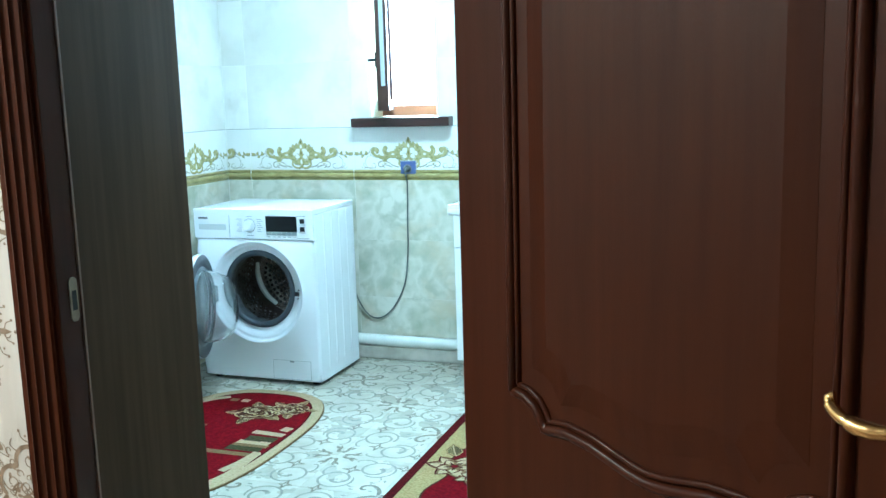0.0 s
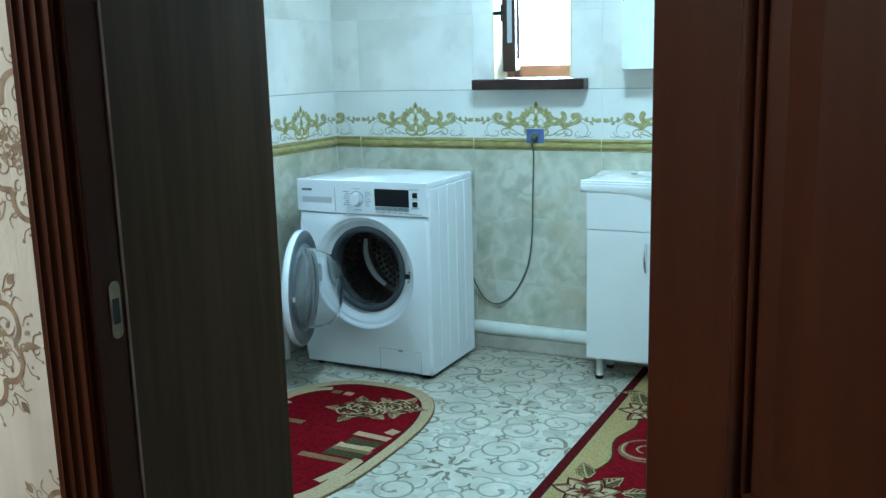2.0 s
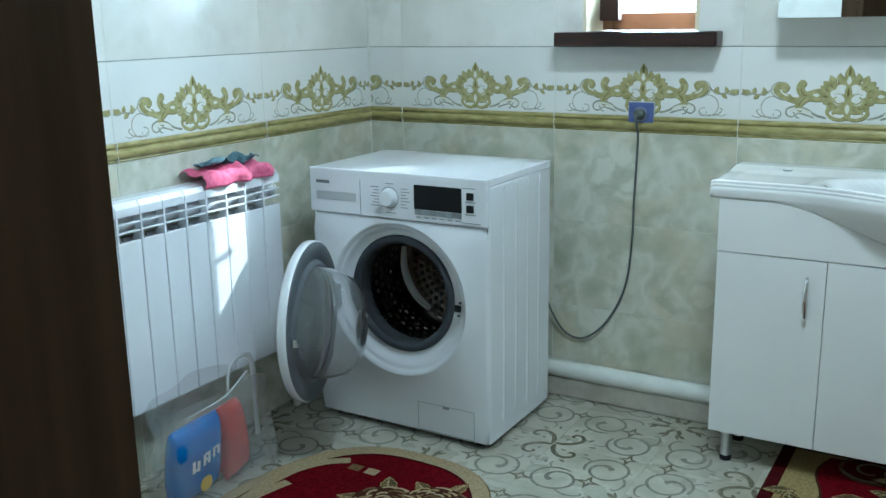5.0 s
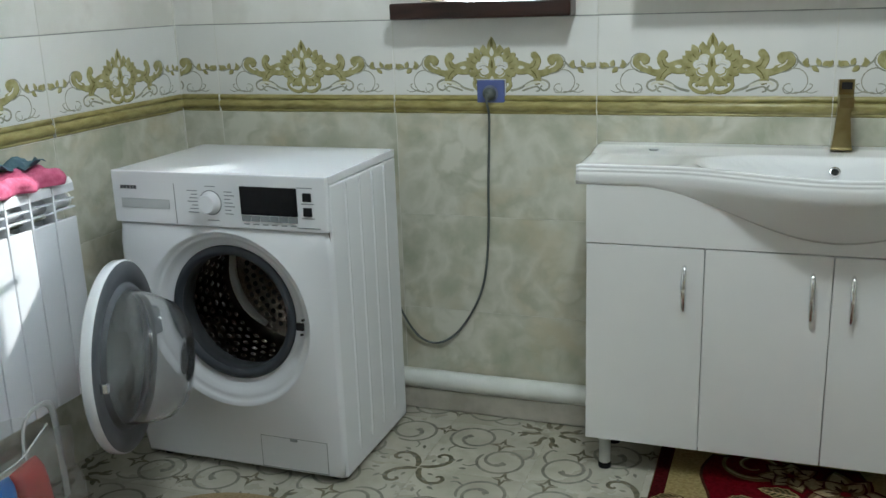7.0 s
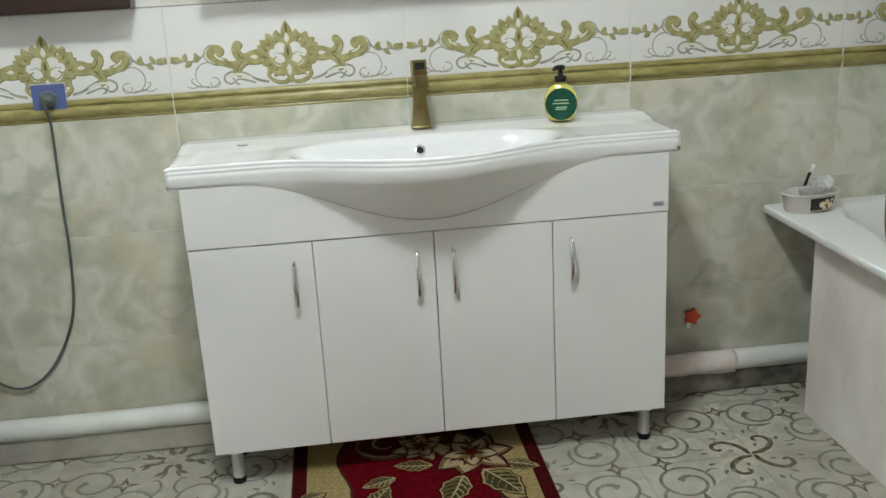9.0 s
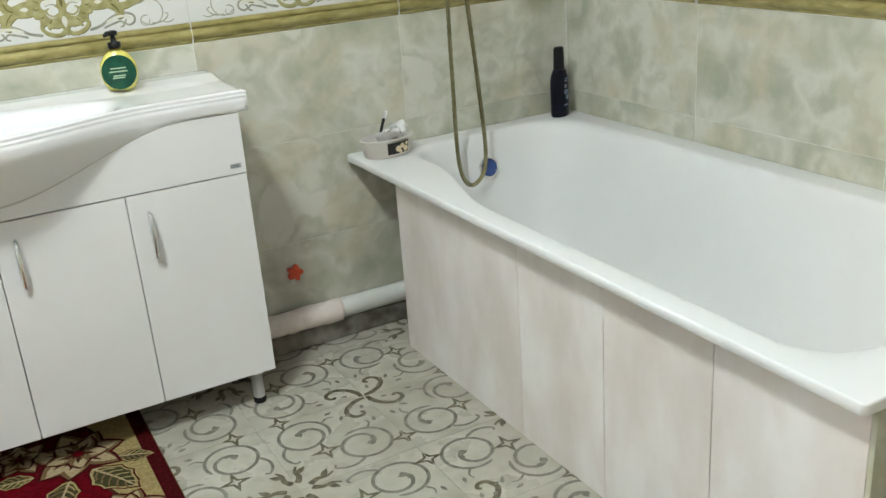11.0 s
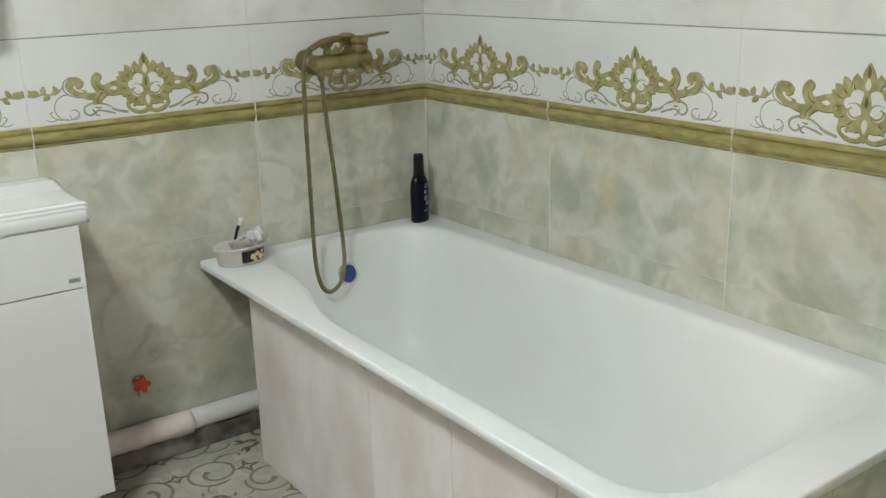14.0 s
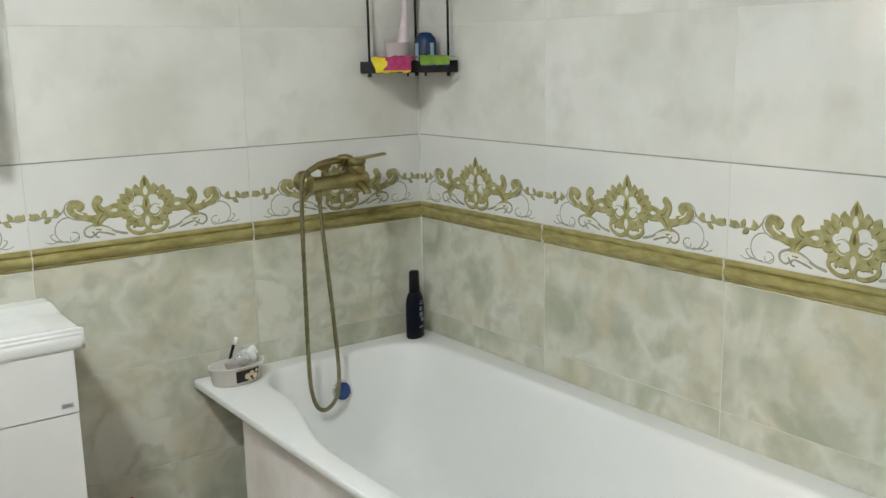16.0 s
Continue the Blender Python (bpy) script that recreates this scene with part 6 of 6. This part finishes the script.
# ---- wallpaper medallions ----
def medallion():
    q = Ink()
    for k in range(4):
        one = Ink()
        # one of four lobes: broad heart-like band
        one.stroke([(0.0, 0.098), (0.020, 0.112), (0.048, 0.108), (0.064, 0.090), (0.066, 0.066)], 0.010, 0.010, 0, 0, n=6)
        one.stroke([(0.0, 0.098), (-0.020, 0.112), (-0.048, 0.108), (-0.064, 0.090), (-0.066, 0.066)], 0.010, 0.010, 0, 0, n=6)
        for s in (-1, 1):
            one.spiral(s * 0.030, 0.082, 0.022, 0.005, 90, s * 1.2, 0.0035, 0.0025, 0, 0, 16)
            one.spiral(s * 0.022, 0.045, 0.018, 0.004, -90, -s * 1.3, 0.0035, 0.0025, 0, 0, 16)
            one.stroke([(0, 0.02), (s * 0.014, 0.04), (s * 0.03, 0.062), (s * 0.012, 0.085)], 0.003, 0.003)
            one.leaf(s * 0.010, 0.062, 90 - s * 25, 0.020, 0.010)
            one.stroke([(s * 0.062, 0.100), (s * 0.078, 0.112), (s * 0.072, 0.128)], 0.0028, 0.002)
            one.stroke([(s * 0.030, 0.122), (s * 0.046, 0.130), (s * 0.050, 0.142)], 0.0028, 0.002)
            one.stroke([(s * 0.004, 0.140), (s * 0.018, 0.146), (s * 0.022, 0.158)], 0.0028, 0.002)
            one.disc(s * 0.024, 0.160, 0.0032, 0, 0, 7)
            one.disc(s * 0.052, 0.145, 0.0038, 0, 0, 7)
            one.disc(s * 0.036, 0.135, 0.003, 0, 0, 7)
        one.leaf(0, 0.118, 90, 0.042, 0.013)
        one.leaf(0, 0.030, 90, 0.030, 0.014)
        one.disc(0, 0.168, 0.004, 0, 0, 8)
        one.leaf(0.098, 0.098, 45, 0.026, 0.014)
        one.stroke([(0.084, 0.084), (0.094, 0.108), (0.104, 0.116)], 0.0025, 0.002)
        one.stroke([(0.084, 0.084), (0.108, 0.094), (0.116, 0.104)], 0.0025, 0.002)
        q.add(one.turned(90 * k))
    rnd = random.Random(11)
    for k in range(36):
        a, r = rnd.uniform(0, 90), rnd.uniform(0.02, 0.150)
        for t in range(4):
            b = radians(a + 90 * t)
            x, y = r * math.cos(b), r * math.sin(b)
            if k % 3:
                q.spiral(x, y, 0.011, 0.003, a * 5 + 90 * t, 0.9 if k % 2 else -0.9, 0.0028, 0.0022, 0, 0, 10)
            else:
                q.leaf(x, y, a * 3 + 90 * t, 0.016, 0.008)
    for k in range(12):
        a = 2 * math.pi * k / 12
        q.disc(0.016 * math.cos(a), 0.016 * math.sin(a), 0.003, 0, 0, 7)
    return q


bm = new_bm()
med = medallion()
for i in range(6):
    for j in range(-1, 4):
        x = -1.362 - 0.20 * i
        z = 0.895 + 0.67 * j - (0.335 if i % 2 else 0)
        if z < 0.2 or z > 2.5:
            continue
        med.turned(0, x, z).into(bm, lambda u, v, h: Vector((u, HALL_Y - h, v)), 0.0, 0.0005)
x = -1.362 + 0.20
for j in range(4):
    z = 0.875 - 0.335 + 0.67 * j
    keep = med.turned(0, x, z)
    keep.polys = [p for p in keep.polys if max(v.x for v in p[0]) < DOOR_L - 0.107]
    keep.into(bm, lambda u, v, h: Vector((u, HALL_Y - h, v)), 0.0, 0.0005)
pp_ = part("wallpaper_medallions", bm, M_PAPERINK, wall_hall)
tagged(pp_, kind="stuff")


# ---- pieces: wall tiles ----
def clip_poly(pts, lo, hi):
    for sign, lim in ((1, lo), (-1, -hi)):
        out = []
        for i, p in enumerate(pts):
            q = pts[(i + 1) % len(pts)]
            a, b = sign * p.x - lim, sign * q.x - lim
            if a >= 0:
                out.append(p)
            if (a >= 0) != (b >= 0):
                t = a / (a - b)
                out.append(p + (q - p) * t)
        pts = out
        if len(pts) < 3:
            return None
    return pts


def motif():
    """Gold ornament of one border tile, its right half mirrored: 0 gold, 1 grey, 2 cream, 3 dark olive, 4 tile white."""
    k = Ink()
    # lumpy oval of leaves round an open four-lobed heart
    ring = lambda a, rx, ry: (rx * math.cos(radians(a)), 0.073 + ry * math.sin(radians(a)))
    k.poly([ring(a, 0.066 + 0.004 * math.cos(radians(9 * a)), 0.047 + 0.004 * math.cos(radians(9 * a))) for a in range(-90, 91, 6)], 0, 0)
    for a, lean, length in ((82, 30, 0.020), (66, 24, 0.026), (50, 14, 0.028), (34, 8, 0.026), (18, 20, 0.024), (0, 30, 0.018), (-18, -30, 0.014), (-42, -30, 0.016), (-62, -20, 0.014)):
        x, y = ring(a, 0.060, 0.042)
        k.leaf(x, y, a + lean, length, 0.020, 0, 1)
    for x, y, r in ((0.019, 0.0905, 0.0150), (0.036, 0.0780, 0.0115), (0.024, 0.0610, 0.0150)):
        k.disc(x, y, r, 4, 2, 16)
    for a in (62, 40, 20, -5, -35, -58):
        x, y = ring(a, 0.060, 0.042)
        k.stroke([(x * 0.90, 0.073 + (y - 0.073) * 0.86), (x, y), (x * 1.08, 0.073 + (y - 0.073) * 1.10 + 0.003)], 0.0030, 0.0020, 3, 2)
    # finial, spindle and drops
    k.leaf(0.0, 0.108, 90, 0.052, 0.027, 0, 2)
    k.leaf(0.0, 0.126, 90, 0.030, 0.008, 3, 3)
    k.leaf(0.0, 0.104, 90, 0.026, 0.013, 2, 4)
    k.leaf(0.0, 0.048, 90, 0.066, 0.022, 0, 3)
    k.leaf(0.0, 0.070, 90, 0.026, 0.007, 3, 4)
    k.leaf(0.0, 0.056, -90, 0.054, 0.022, 0, 3)
    k.leaf(0.0, 0.050, -90, 0.030, 0.013, 2, 4)
    # petals in the heart
    k.stroke([(0.010, 0.090), (0.014, 0.102), (0.024, 0.101), (0.029, 0.094), (0.024, 0.088)], 0.0045, 0.0035, 2, 3)
    k.stroke([(0.008, 0.056), (0.022, 0.050), (0.034, 0.056), (0.036, 0.066), (0.029, 0.070)], 0.0055, 0.0035, 0, 3)
    k.stroke([(0.018, 0.058), (0.028, 0.061), (0.031, 0.067)], 0.0060, 0.0040, 2, 3)
    k.stroke([(0.014, 0.080), (0.026, 0.085), (0.036, 0.082), (0.042, 0.078)], 0.0040, 0.0025, 2, 3)
    k.stroke([(0.014, 0.077), (0.026, 0.079), (0.038, 0.075)], 0.0022, 0.0018, 1, 3)
    # curls under the ring
    k.stroke([(0.004, 0.010), (0.020, 0.006), (0.040, 0.010), (0.053, 0.022), (0.052, 0.034), (0.042, 0.036), (0.036, 0.028), (0.040, 0.022)], 0.0105, 0.0060, 0, 1)
    k.stroke([(0.012, 0.012), (0.028, 0.012), (0.042, 0.020)], 0.0045, 0.0030, 2, 2)
    k.stroke([(0.010, 0.028), (0.020, 0.024), (0.028, 0.030), (0.024, 0.037)], 0.0055, 0.0040, 0, 2)
    # arm: a cross of two stems with an upright knob and a drooping leaf
    k.stroke([(0.066, 0.084), (0.084, 0.080), (0.102, 0.072), (0.122, 0.064)], 0.018, 0.030, 0, 1)
    k.stroke([(0.068, 0.064), (0.086, 0.064), (0.106, 0.068)], 0.015, 0.022, 0, 1)
    k.stroke([(0.108, 0.066), (0.124, 0.078), (0.131, 0.093), (0.126, 0.107)], 0.026, 0.019, 0, 2)
    k.disc(0.1245, 0.106, 0.0105, 0, 2)
    k.stroke([(0.108, 0.072), (0.124, 0.058), (0.133, 0.043), (0.129, 0.030)], 0.029, 0.016, 0, 2)
    k.disc(0.1285, 0.034, 0.0080, 0, 2)
    k.leaf(0.076, 0.073, 2, 0.020, 0.010, 2, 3)
    k.stroke([(0.118, 0.062), (0.140, 0.057), (0.160, 0.062), (0.180, 0.074)], 0.018, 0.015, 0, 1)
    k.stroke([(0.156, 0.063), (0.180, 0.071), (0.196, 0.084), (0.191, 0.098), (0.174, 0.099), (0.167, 0.090)], 0.020, 0.017, 0, 2)
    k.disc(0.173, 0.092, 0.0115, 0, 2)
    k.stroke([(0.164, 0.070), (0.180, 0.078), (0.186, 0.088)], 0.0050, 0.0030, 2, 3)
    k.stroke([(0.110, 0.070), (0.122, 0.076), (0.129, 0.092)], 0.0030, 0.0020, 3, 3)
    k.stroke([(0.114, 0.066), (0.126, 0.054), (0.132, 0.040)], 0.0030, 0.0020, 3, 3)
    k.stroke([(0.156, 0.056), (0.188, 0.060), (0.209, 0.076), (0.209, 0.096), (0.194, 0.108), (0.178, 0.107)], 0.0040, 0.0028, 1, 1)
    # sprigs running to the next tile
    k.stroke([(0.208, 0.092), (0.218, 0.080), (0.230, 0.072), (0.246, 0.071), (0.264, 0.073), (0.282, 0.069), (0.298, 0.073)], 0.0045, 0.0055, 1, 1)
    for x, y, a in ((0.226, 0.074, 65), (0.240, 0.072, 150), (0.246, 0.072, -40), (0.264, 0.073, 110), (0.270, 0.073, 35), (0.284, 0.069, 60)):
        k.leaf(x, y, a, 0.021, 0.012, 0, 2)
    # grey lower scrolls
    k.stroke([(0.054, 0.008), (0.084, 0.016), (0.112, 0.033), (0.140, 0.040), (0.163, 0.032), (0.165, 0.017), (0.152, 0.009), (0.141, 0.015), (0.146, 0.024)], 0.0070, 0.0045, 1, 1)
    k.stroke([(0.096, 0.020), (0.122, 0.031), (0.146, 0.031), (0.156, 0.024)], 0.0080, 0.0050, 2, 2)
    k.stroke([(0.088, 0.008), (0.112, 0.016), (0.132, 0.020), (0.138, 0.010), (0.128, 0.006)], 0.0055, 0.0040, 1, 1)
    k.spiral(0.206, 0.034, 0.033, 0.031, 120, -0.74, 0.0030, 0.0026, 1, 1)
    k.spiral(0.192, 0.014, 0.014, 0.010, 60, 0.9, 0.0028, 0.0022, 1, 1)
    k.stroke([(0.206, 0.006), (0.228, 0.006), (0.244, 0.014), (0.250, 0.024), (0.242, 0.028)], 0.0032, 0.0026, 1, 1)
    k.stroke([(0.226, 0.010), (0.248, 0.004), (0.264, 0.010)], 0.0028, 0.0020, 1, 1)
    k.mirrored()
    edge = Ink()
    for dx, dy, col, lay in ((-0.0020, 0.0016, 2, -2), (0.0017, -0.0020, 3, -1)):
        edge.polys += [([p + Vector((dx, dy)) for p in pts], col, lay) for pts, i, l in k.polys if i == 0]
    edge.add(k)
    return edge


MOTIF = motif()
ROWS_LOW = [(0.001, 0.3130), (0.3140, 0.6130), (0.6140, 0.9178)]
ROWS_UP = [(1.1905, 1.5190), (1.5210, 1.8490), (1.8510, 2.1790), (2.1810, 2.5090), (2.5110, 2.698)]
_mesh = {}


def plain_tile(w, h, material):
    key = (material.name, round(w, 4), round(h, 4))
    if key not in _mesh:
        bm = new_bm()
        box(bm, 0, w, 0, T - 0.0005, 0, h, 0.0008, 1)
        _mesh[key] = finish("tile", bm, material)
    return _mesh[key]


def border_tile(w):
    key = ("border", round(w, 4))
    if key not in _mesh:
        bm = new_bm()
        h = 0.0530
        prof = [(T - 0.0005, 0), (0.0005, 0), (-0.0022, 0.002), (-0.0030, 0.005), (-0.0018, 0.007), (-0.0045, 0.010), (-0.0085, 0.014), (-0.0110, 0.019), (-0.0118, 0.024), (-0.0110, 0.029), (-0.0085, 0.033), (-0.0045, 0.036), (-0.0015, 0.0372),
                (-0.0042, 0.0395), (-0.0060, 0.043), (-0.0058, 0.047), (-0.0040, 0.050), (-0.0010, h), (T - 0.0005, h)]
        loft(bm, [[Vector((x, y, z)) for y, z in prof] for x in (0, w)], True, True, 0, False)
        _mesh[key] = finish("border_tile", bm, M_OLIVE)
    return _mesh[key]


def motif_tile(w, lo):
    """w: width of the piece; lo: where in the full 0.6 m tile it begins."""
    key = ("motif", round(w, 4), round(lo, 4))
    if key not in _mesh:
        bm = new_bm()
        box(bm, 0, w, 0, T - 0.0005, 0, 0.2115, 0.0008, 1)
        cut = Ink()
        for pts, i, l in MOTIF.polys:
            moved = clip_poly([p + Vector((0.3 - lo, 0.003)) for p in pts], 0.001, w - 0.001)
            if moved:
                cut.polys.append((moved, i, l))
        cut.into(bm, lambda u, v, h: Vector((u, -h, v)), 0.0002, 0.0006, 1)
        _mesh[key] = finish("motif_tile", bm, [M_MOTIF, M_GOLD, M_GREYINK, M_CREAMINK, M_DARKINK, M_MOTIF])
    return _mesh[key]


def minus(rects, hole):
    """Cuts a hole out of rectangles (u0, u1, z0, z1)."""
    if not hole:
        return rects
    a, b, c, d = hole
    out = []
    for u0, u1, z0, z1 in rects:
        if u1 <= a or u0 >= b or z1 <= c or z0 >= d:
            out.append((u0, u1, z0, z1))
            continue
        if u0 < a:
            out.append((u0, a, z0, z1))
        if u1 > b:
            out.append((b, u1, z0, z1))
        if z0 < c:
            out.append((max(u0, a), min(u1, b), z0, c))
        if z1 > d:
            out.append((max(u0, a), min(u1, b), d, z1))
    return [r for r in out if r[1] - r[0] > 0.002 and r[3] - r[2] > 0.002]


def tile_wall(parent, base, u_lo, u_hi, joint, hole=None):
    """Tiles from u_lo to u_hi along the wall, with a vertical joint at joint."""
    P = 0.602
    k0 = math.floor((u_lo - joint) / P)
    u = joint + k0 * P
    g = 0.001
    while u < u_hi - 0.005:
        a, b = max(u, u_lo) + g, min(u + P, u_hi) - g
        if b - a > 0.01:
            for rows, material in ((ROWS_LOW, M_LOWER), (ROWS_UP, M_UPPER)):
                for z0, z1 in rows:
                    for r in minus([(a, b, z0, z1)], hole):
                        share("tile", plain_tile(r[1] - r[0], r[3] - r[2], material), parent, base @ Matrix.Translation((r[0], 0, r[2])))
            for r in minus([(a, b, 0.9195, 0.9725)], hole):
                share("border_tile", border_tile(r[1] - r[0]), parent, base @ Matrix.Translation((r[0], 0, 0.9195)))
            for r in minus([(a, b, 0.9745, 1.1860)], hole):
                share("motif_tile", motif_tile(r[1] - r[0], r[0] - g - u), parent, base @ Matrix.Translation((r[0], 0, 0.9745)))
        u += P
    bm = new_bm()
    for r in minus([(u_lo, u_hi, 1.1868, 1.1898)], hole):
        box(bm, r[0], r[1], 0.0004, T - 0.001, r[2], r[3])
    part("joint_strip", bm, M_LINE, parent, "thin dark grey joint strip", base)
    bm = new_bm()
    for k in range(0, 9):
        uj = joint + (k0 + k) * P
        if u_lo + 0.02 < uj < u_hi - 0.02:
            for r in minus([(uj - 0.00115, uj + 0.00115, 0.9197, 0.9723)], hole):
                box(bm, r[0], r[1], -0.0105, T - 0.001, r[2], r[3])
    for z0, z1 in ((0.9179, 0.9194), (0.9726, 0.9744)):
        for r in minus([(u_lo, u_hi, z0, z1)], hole):
            box(bm, r[0], r[1], -0.0014, T - 0.001, r[2], r[3])
    part("border_joint", bm, M_GROUT, parent, "pale grout between the border tiles", base)


tile_wall(wall_north, Matrix.Translation((0, YN, 0)), XW, XE, 0.0, (wx0, wx1, wz0 - 0.047, wz1))
for x0, x1 in ((XW + 0.0002, XW + 0.0040), (XE - 0.0040, XE - 0.0002)):
    part("corner_joint", box(new_bm(), x0, x1, YN - 0.0040, YN - 0.0002, 0.001, CEIL - 0.001), M_GROUT, wall_north, "pale grout in the corner of the tiled walls")
tile_wall(wall_west, pose(XW, 0, 0, 0, 0, 90), YS, YN, 3.608)
tile_wall(wall_east, pose(XE, 0, 0, 0, 0, -90), -YN, -YS, -3.612)
tile_wall(wall_south, pose(0, YS, 0, 0, 0, 180), -XE, -XW, 0.0, (-JR - 0.06, -JL + 0.06, 0.0, DOOR_H + 0.085))


# ---- pieces: floor tiles ----
def floor_ink():
    """Print of one tile: 0 grey scrolls, 1 brown stars, 2 tile ground."""
    k = Ink()
    # arm of the whirl at the corner
    k.stroke([(0.003, 0.003), (0.028, 0.010), (0.056, 0.026), (0.074, 0.054), (0.064, 0.082), (0.044, 0.086), (0.034, 0.074), (0.042, 0.066)], 0.017, 0.009, 1, 0)
    k.leaf(0.050, 0.030, 35, 0.020, 0.010, 0, 1)
    k.leaf(0.070, 0.062, 20, 0.018, 0.010, 0, 1)
    k.leaf(0.090, 0.058, 58, 0.026, 0.011, 0, 0)
    k.leaf(0.026, 0.036, 75, 0.020, 0.010, 0, 0)
    half = Ink()
    # a large ring that winds once into a leafy curl
    cx, cy = 0.206, 0.090
    turns = []
    for i in range(45):
        r = 0.064 if i < 24 else 0.064 - 0.034 * ((i - 24) / 12) ** 1.15 if i < 36 else 0.030 - 0.0016 * (i - 36)
        turns.append((cx + r * math.cos(radians(150 + 12 * i)), cy + r * math.sin(radians(150 + 12 * i))))
    half.stroke(turns, 0.0085, 0.0100, 0, 0, raw=True)
    half.disc(turns[-1][0], turns[-1][1], 0.0085, 0, 1, 10)
    half.leaf(turns[-4][0], turns[-4][1], 75, 0.026, 0.013, 0, 1)
    half.leaf(turns[-8][0], turns[-8][1], 20, 0.022, 0.010, 0, 1)
    half.stroke([(0.268, 0.120), (0.282, 0.148), (0.280, 0.176), (0.268, 0.196), (0.256, 0.192)], 0.0085, 0.0060, 0, 0)
    half.stroke([(0.146, 0.058), (0.128, 0.046), (0.110, 0.050)], 0.0070, 0.0030, 0, 0)
    half.leaf(0.128, 0.030, 195, 0.024, 0.010, 0, 0)
    # leaf pair of the open flower at the far corner
    half.stroke([(0.294, 0.272), (0.282, 0.250), (0.284, 0.226), (0.274, 0.206)], 0.018, 0.005, 1, 0)
    half.leaf(0.284, 0.238, 218, 0.036, 0.016, 1, 1)

    def star(c, d, r, rs, which):
        """Four-pointed star with a pale heart."""
        for q, col, lay in ((1.0, 1, 1), (0.40, 2, 2)):
            which.poly([(c + (r * q if i % 4 == 0 else rs * q if i % 2 == 0 else 0.30 * rs * q + 0.001) * math.cos(math.pi * i / 4), d + (r * q if i % 4 == 0 else rs * q if i % 2 == 0 else 0.30 * rs * q + 0.001) * math.sin(math.pi * i / 4)) for i in range(8)], col, lay)

    star(0.240, 0.000, 0.034, 0.041, half)
    k.add(half)
    other = Ink()
    other.polys = [([Vector((p.y, p.x)) for p in pts[::-1]], i, l) for pts, i, l in half.polys]
    k.add(other)
    star(0.186, 0.186, 0.042, 0.042, k)
    return k


FI = floor_ink()
S = 0.3007
_floor = {}


def floor_tile(quarter, x0, x1, y0, y1):
    """Tile piece whose whirl lies at the corner named by quarter; the ranges are within the full tile."""
    key = (quarter, round(x0, 4), round(x1, 4), round(y0, 4), round(y1, 4))
    if key not in _floor:
        bm = new_bm()
        g = 0.0008
        box(bm, x0 + g, x1 - g, y0 + g, y1 - g, -T + 0.0005, 0.0, 0.0006, 1)
        cx, cy = ((0, 0), (S, 0), (S, S), (0, S))[quarter]
        turned = FI.turned(90 * quarter, cx, cy, S / 0.3)
        cut = Ink()
        for pts, i, l in turned.polys:
            p = clip_poly(pts, x0 + 0.001, x1 - 0.001)
            if p:
                p = clip_poly([Vector((q.y, q.x)) for q in p], y0 + 0.001, y1 - 0.001)
            if p:
                cut.polys.append(([Vector((q.y, q.x)) for q in p], i, l))
        cut.into(bm, lambda u, v, h: Vector((u, v, h)), 0.00012, 0.00025, 1)
        _floor[key] = finish("tile", bm, [M_FLOOR, M_FLOORINK, M_FLOORINK2, M_FLOOR])
    return _floor[key]


OX, OY = 0.195, 3.775   # one of the whirls
for i in range(-12, 6):
    for j in range(-11, 4):
        x, y = OX + i * S, OY + j * S
        lim = (XW, XE, HALL_Y + 0.01, YN)
        if y + S < YS and (x + S < JL or x > JR):
            continue
        if x + S <= lim[0] + 0.01 or x >= lim[1] - 0.01 or y + S <= lim[2] + 0.01 or y >= lim[3] - 0.01:
            continue
        a, b = (i % 2, j % 2)
        # whirls sit at even-even corners; flowers at odd-odd ones
        quarter = {(0, 0): 0, (1, 0): 1, (1, 1): 2, (0, 1): 3}[(a, b)]
        r = (max(0, lim[0] - x), min(S, lim[1] - x), max(0, lim[2] - y), min(S, lim[3] - y))
        share("tile", floor_tile(quarter, *r), floor, Matrix.Translation((x, y, 0)))
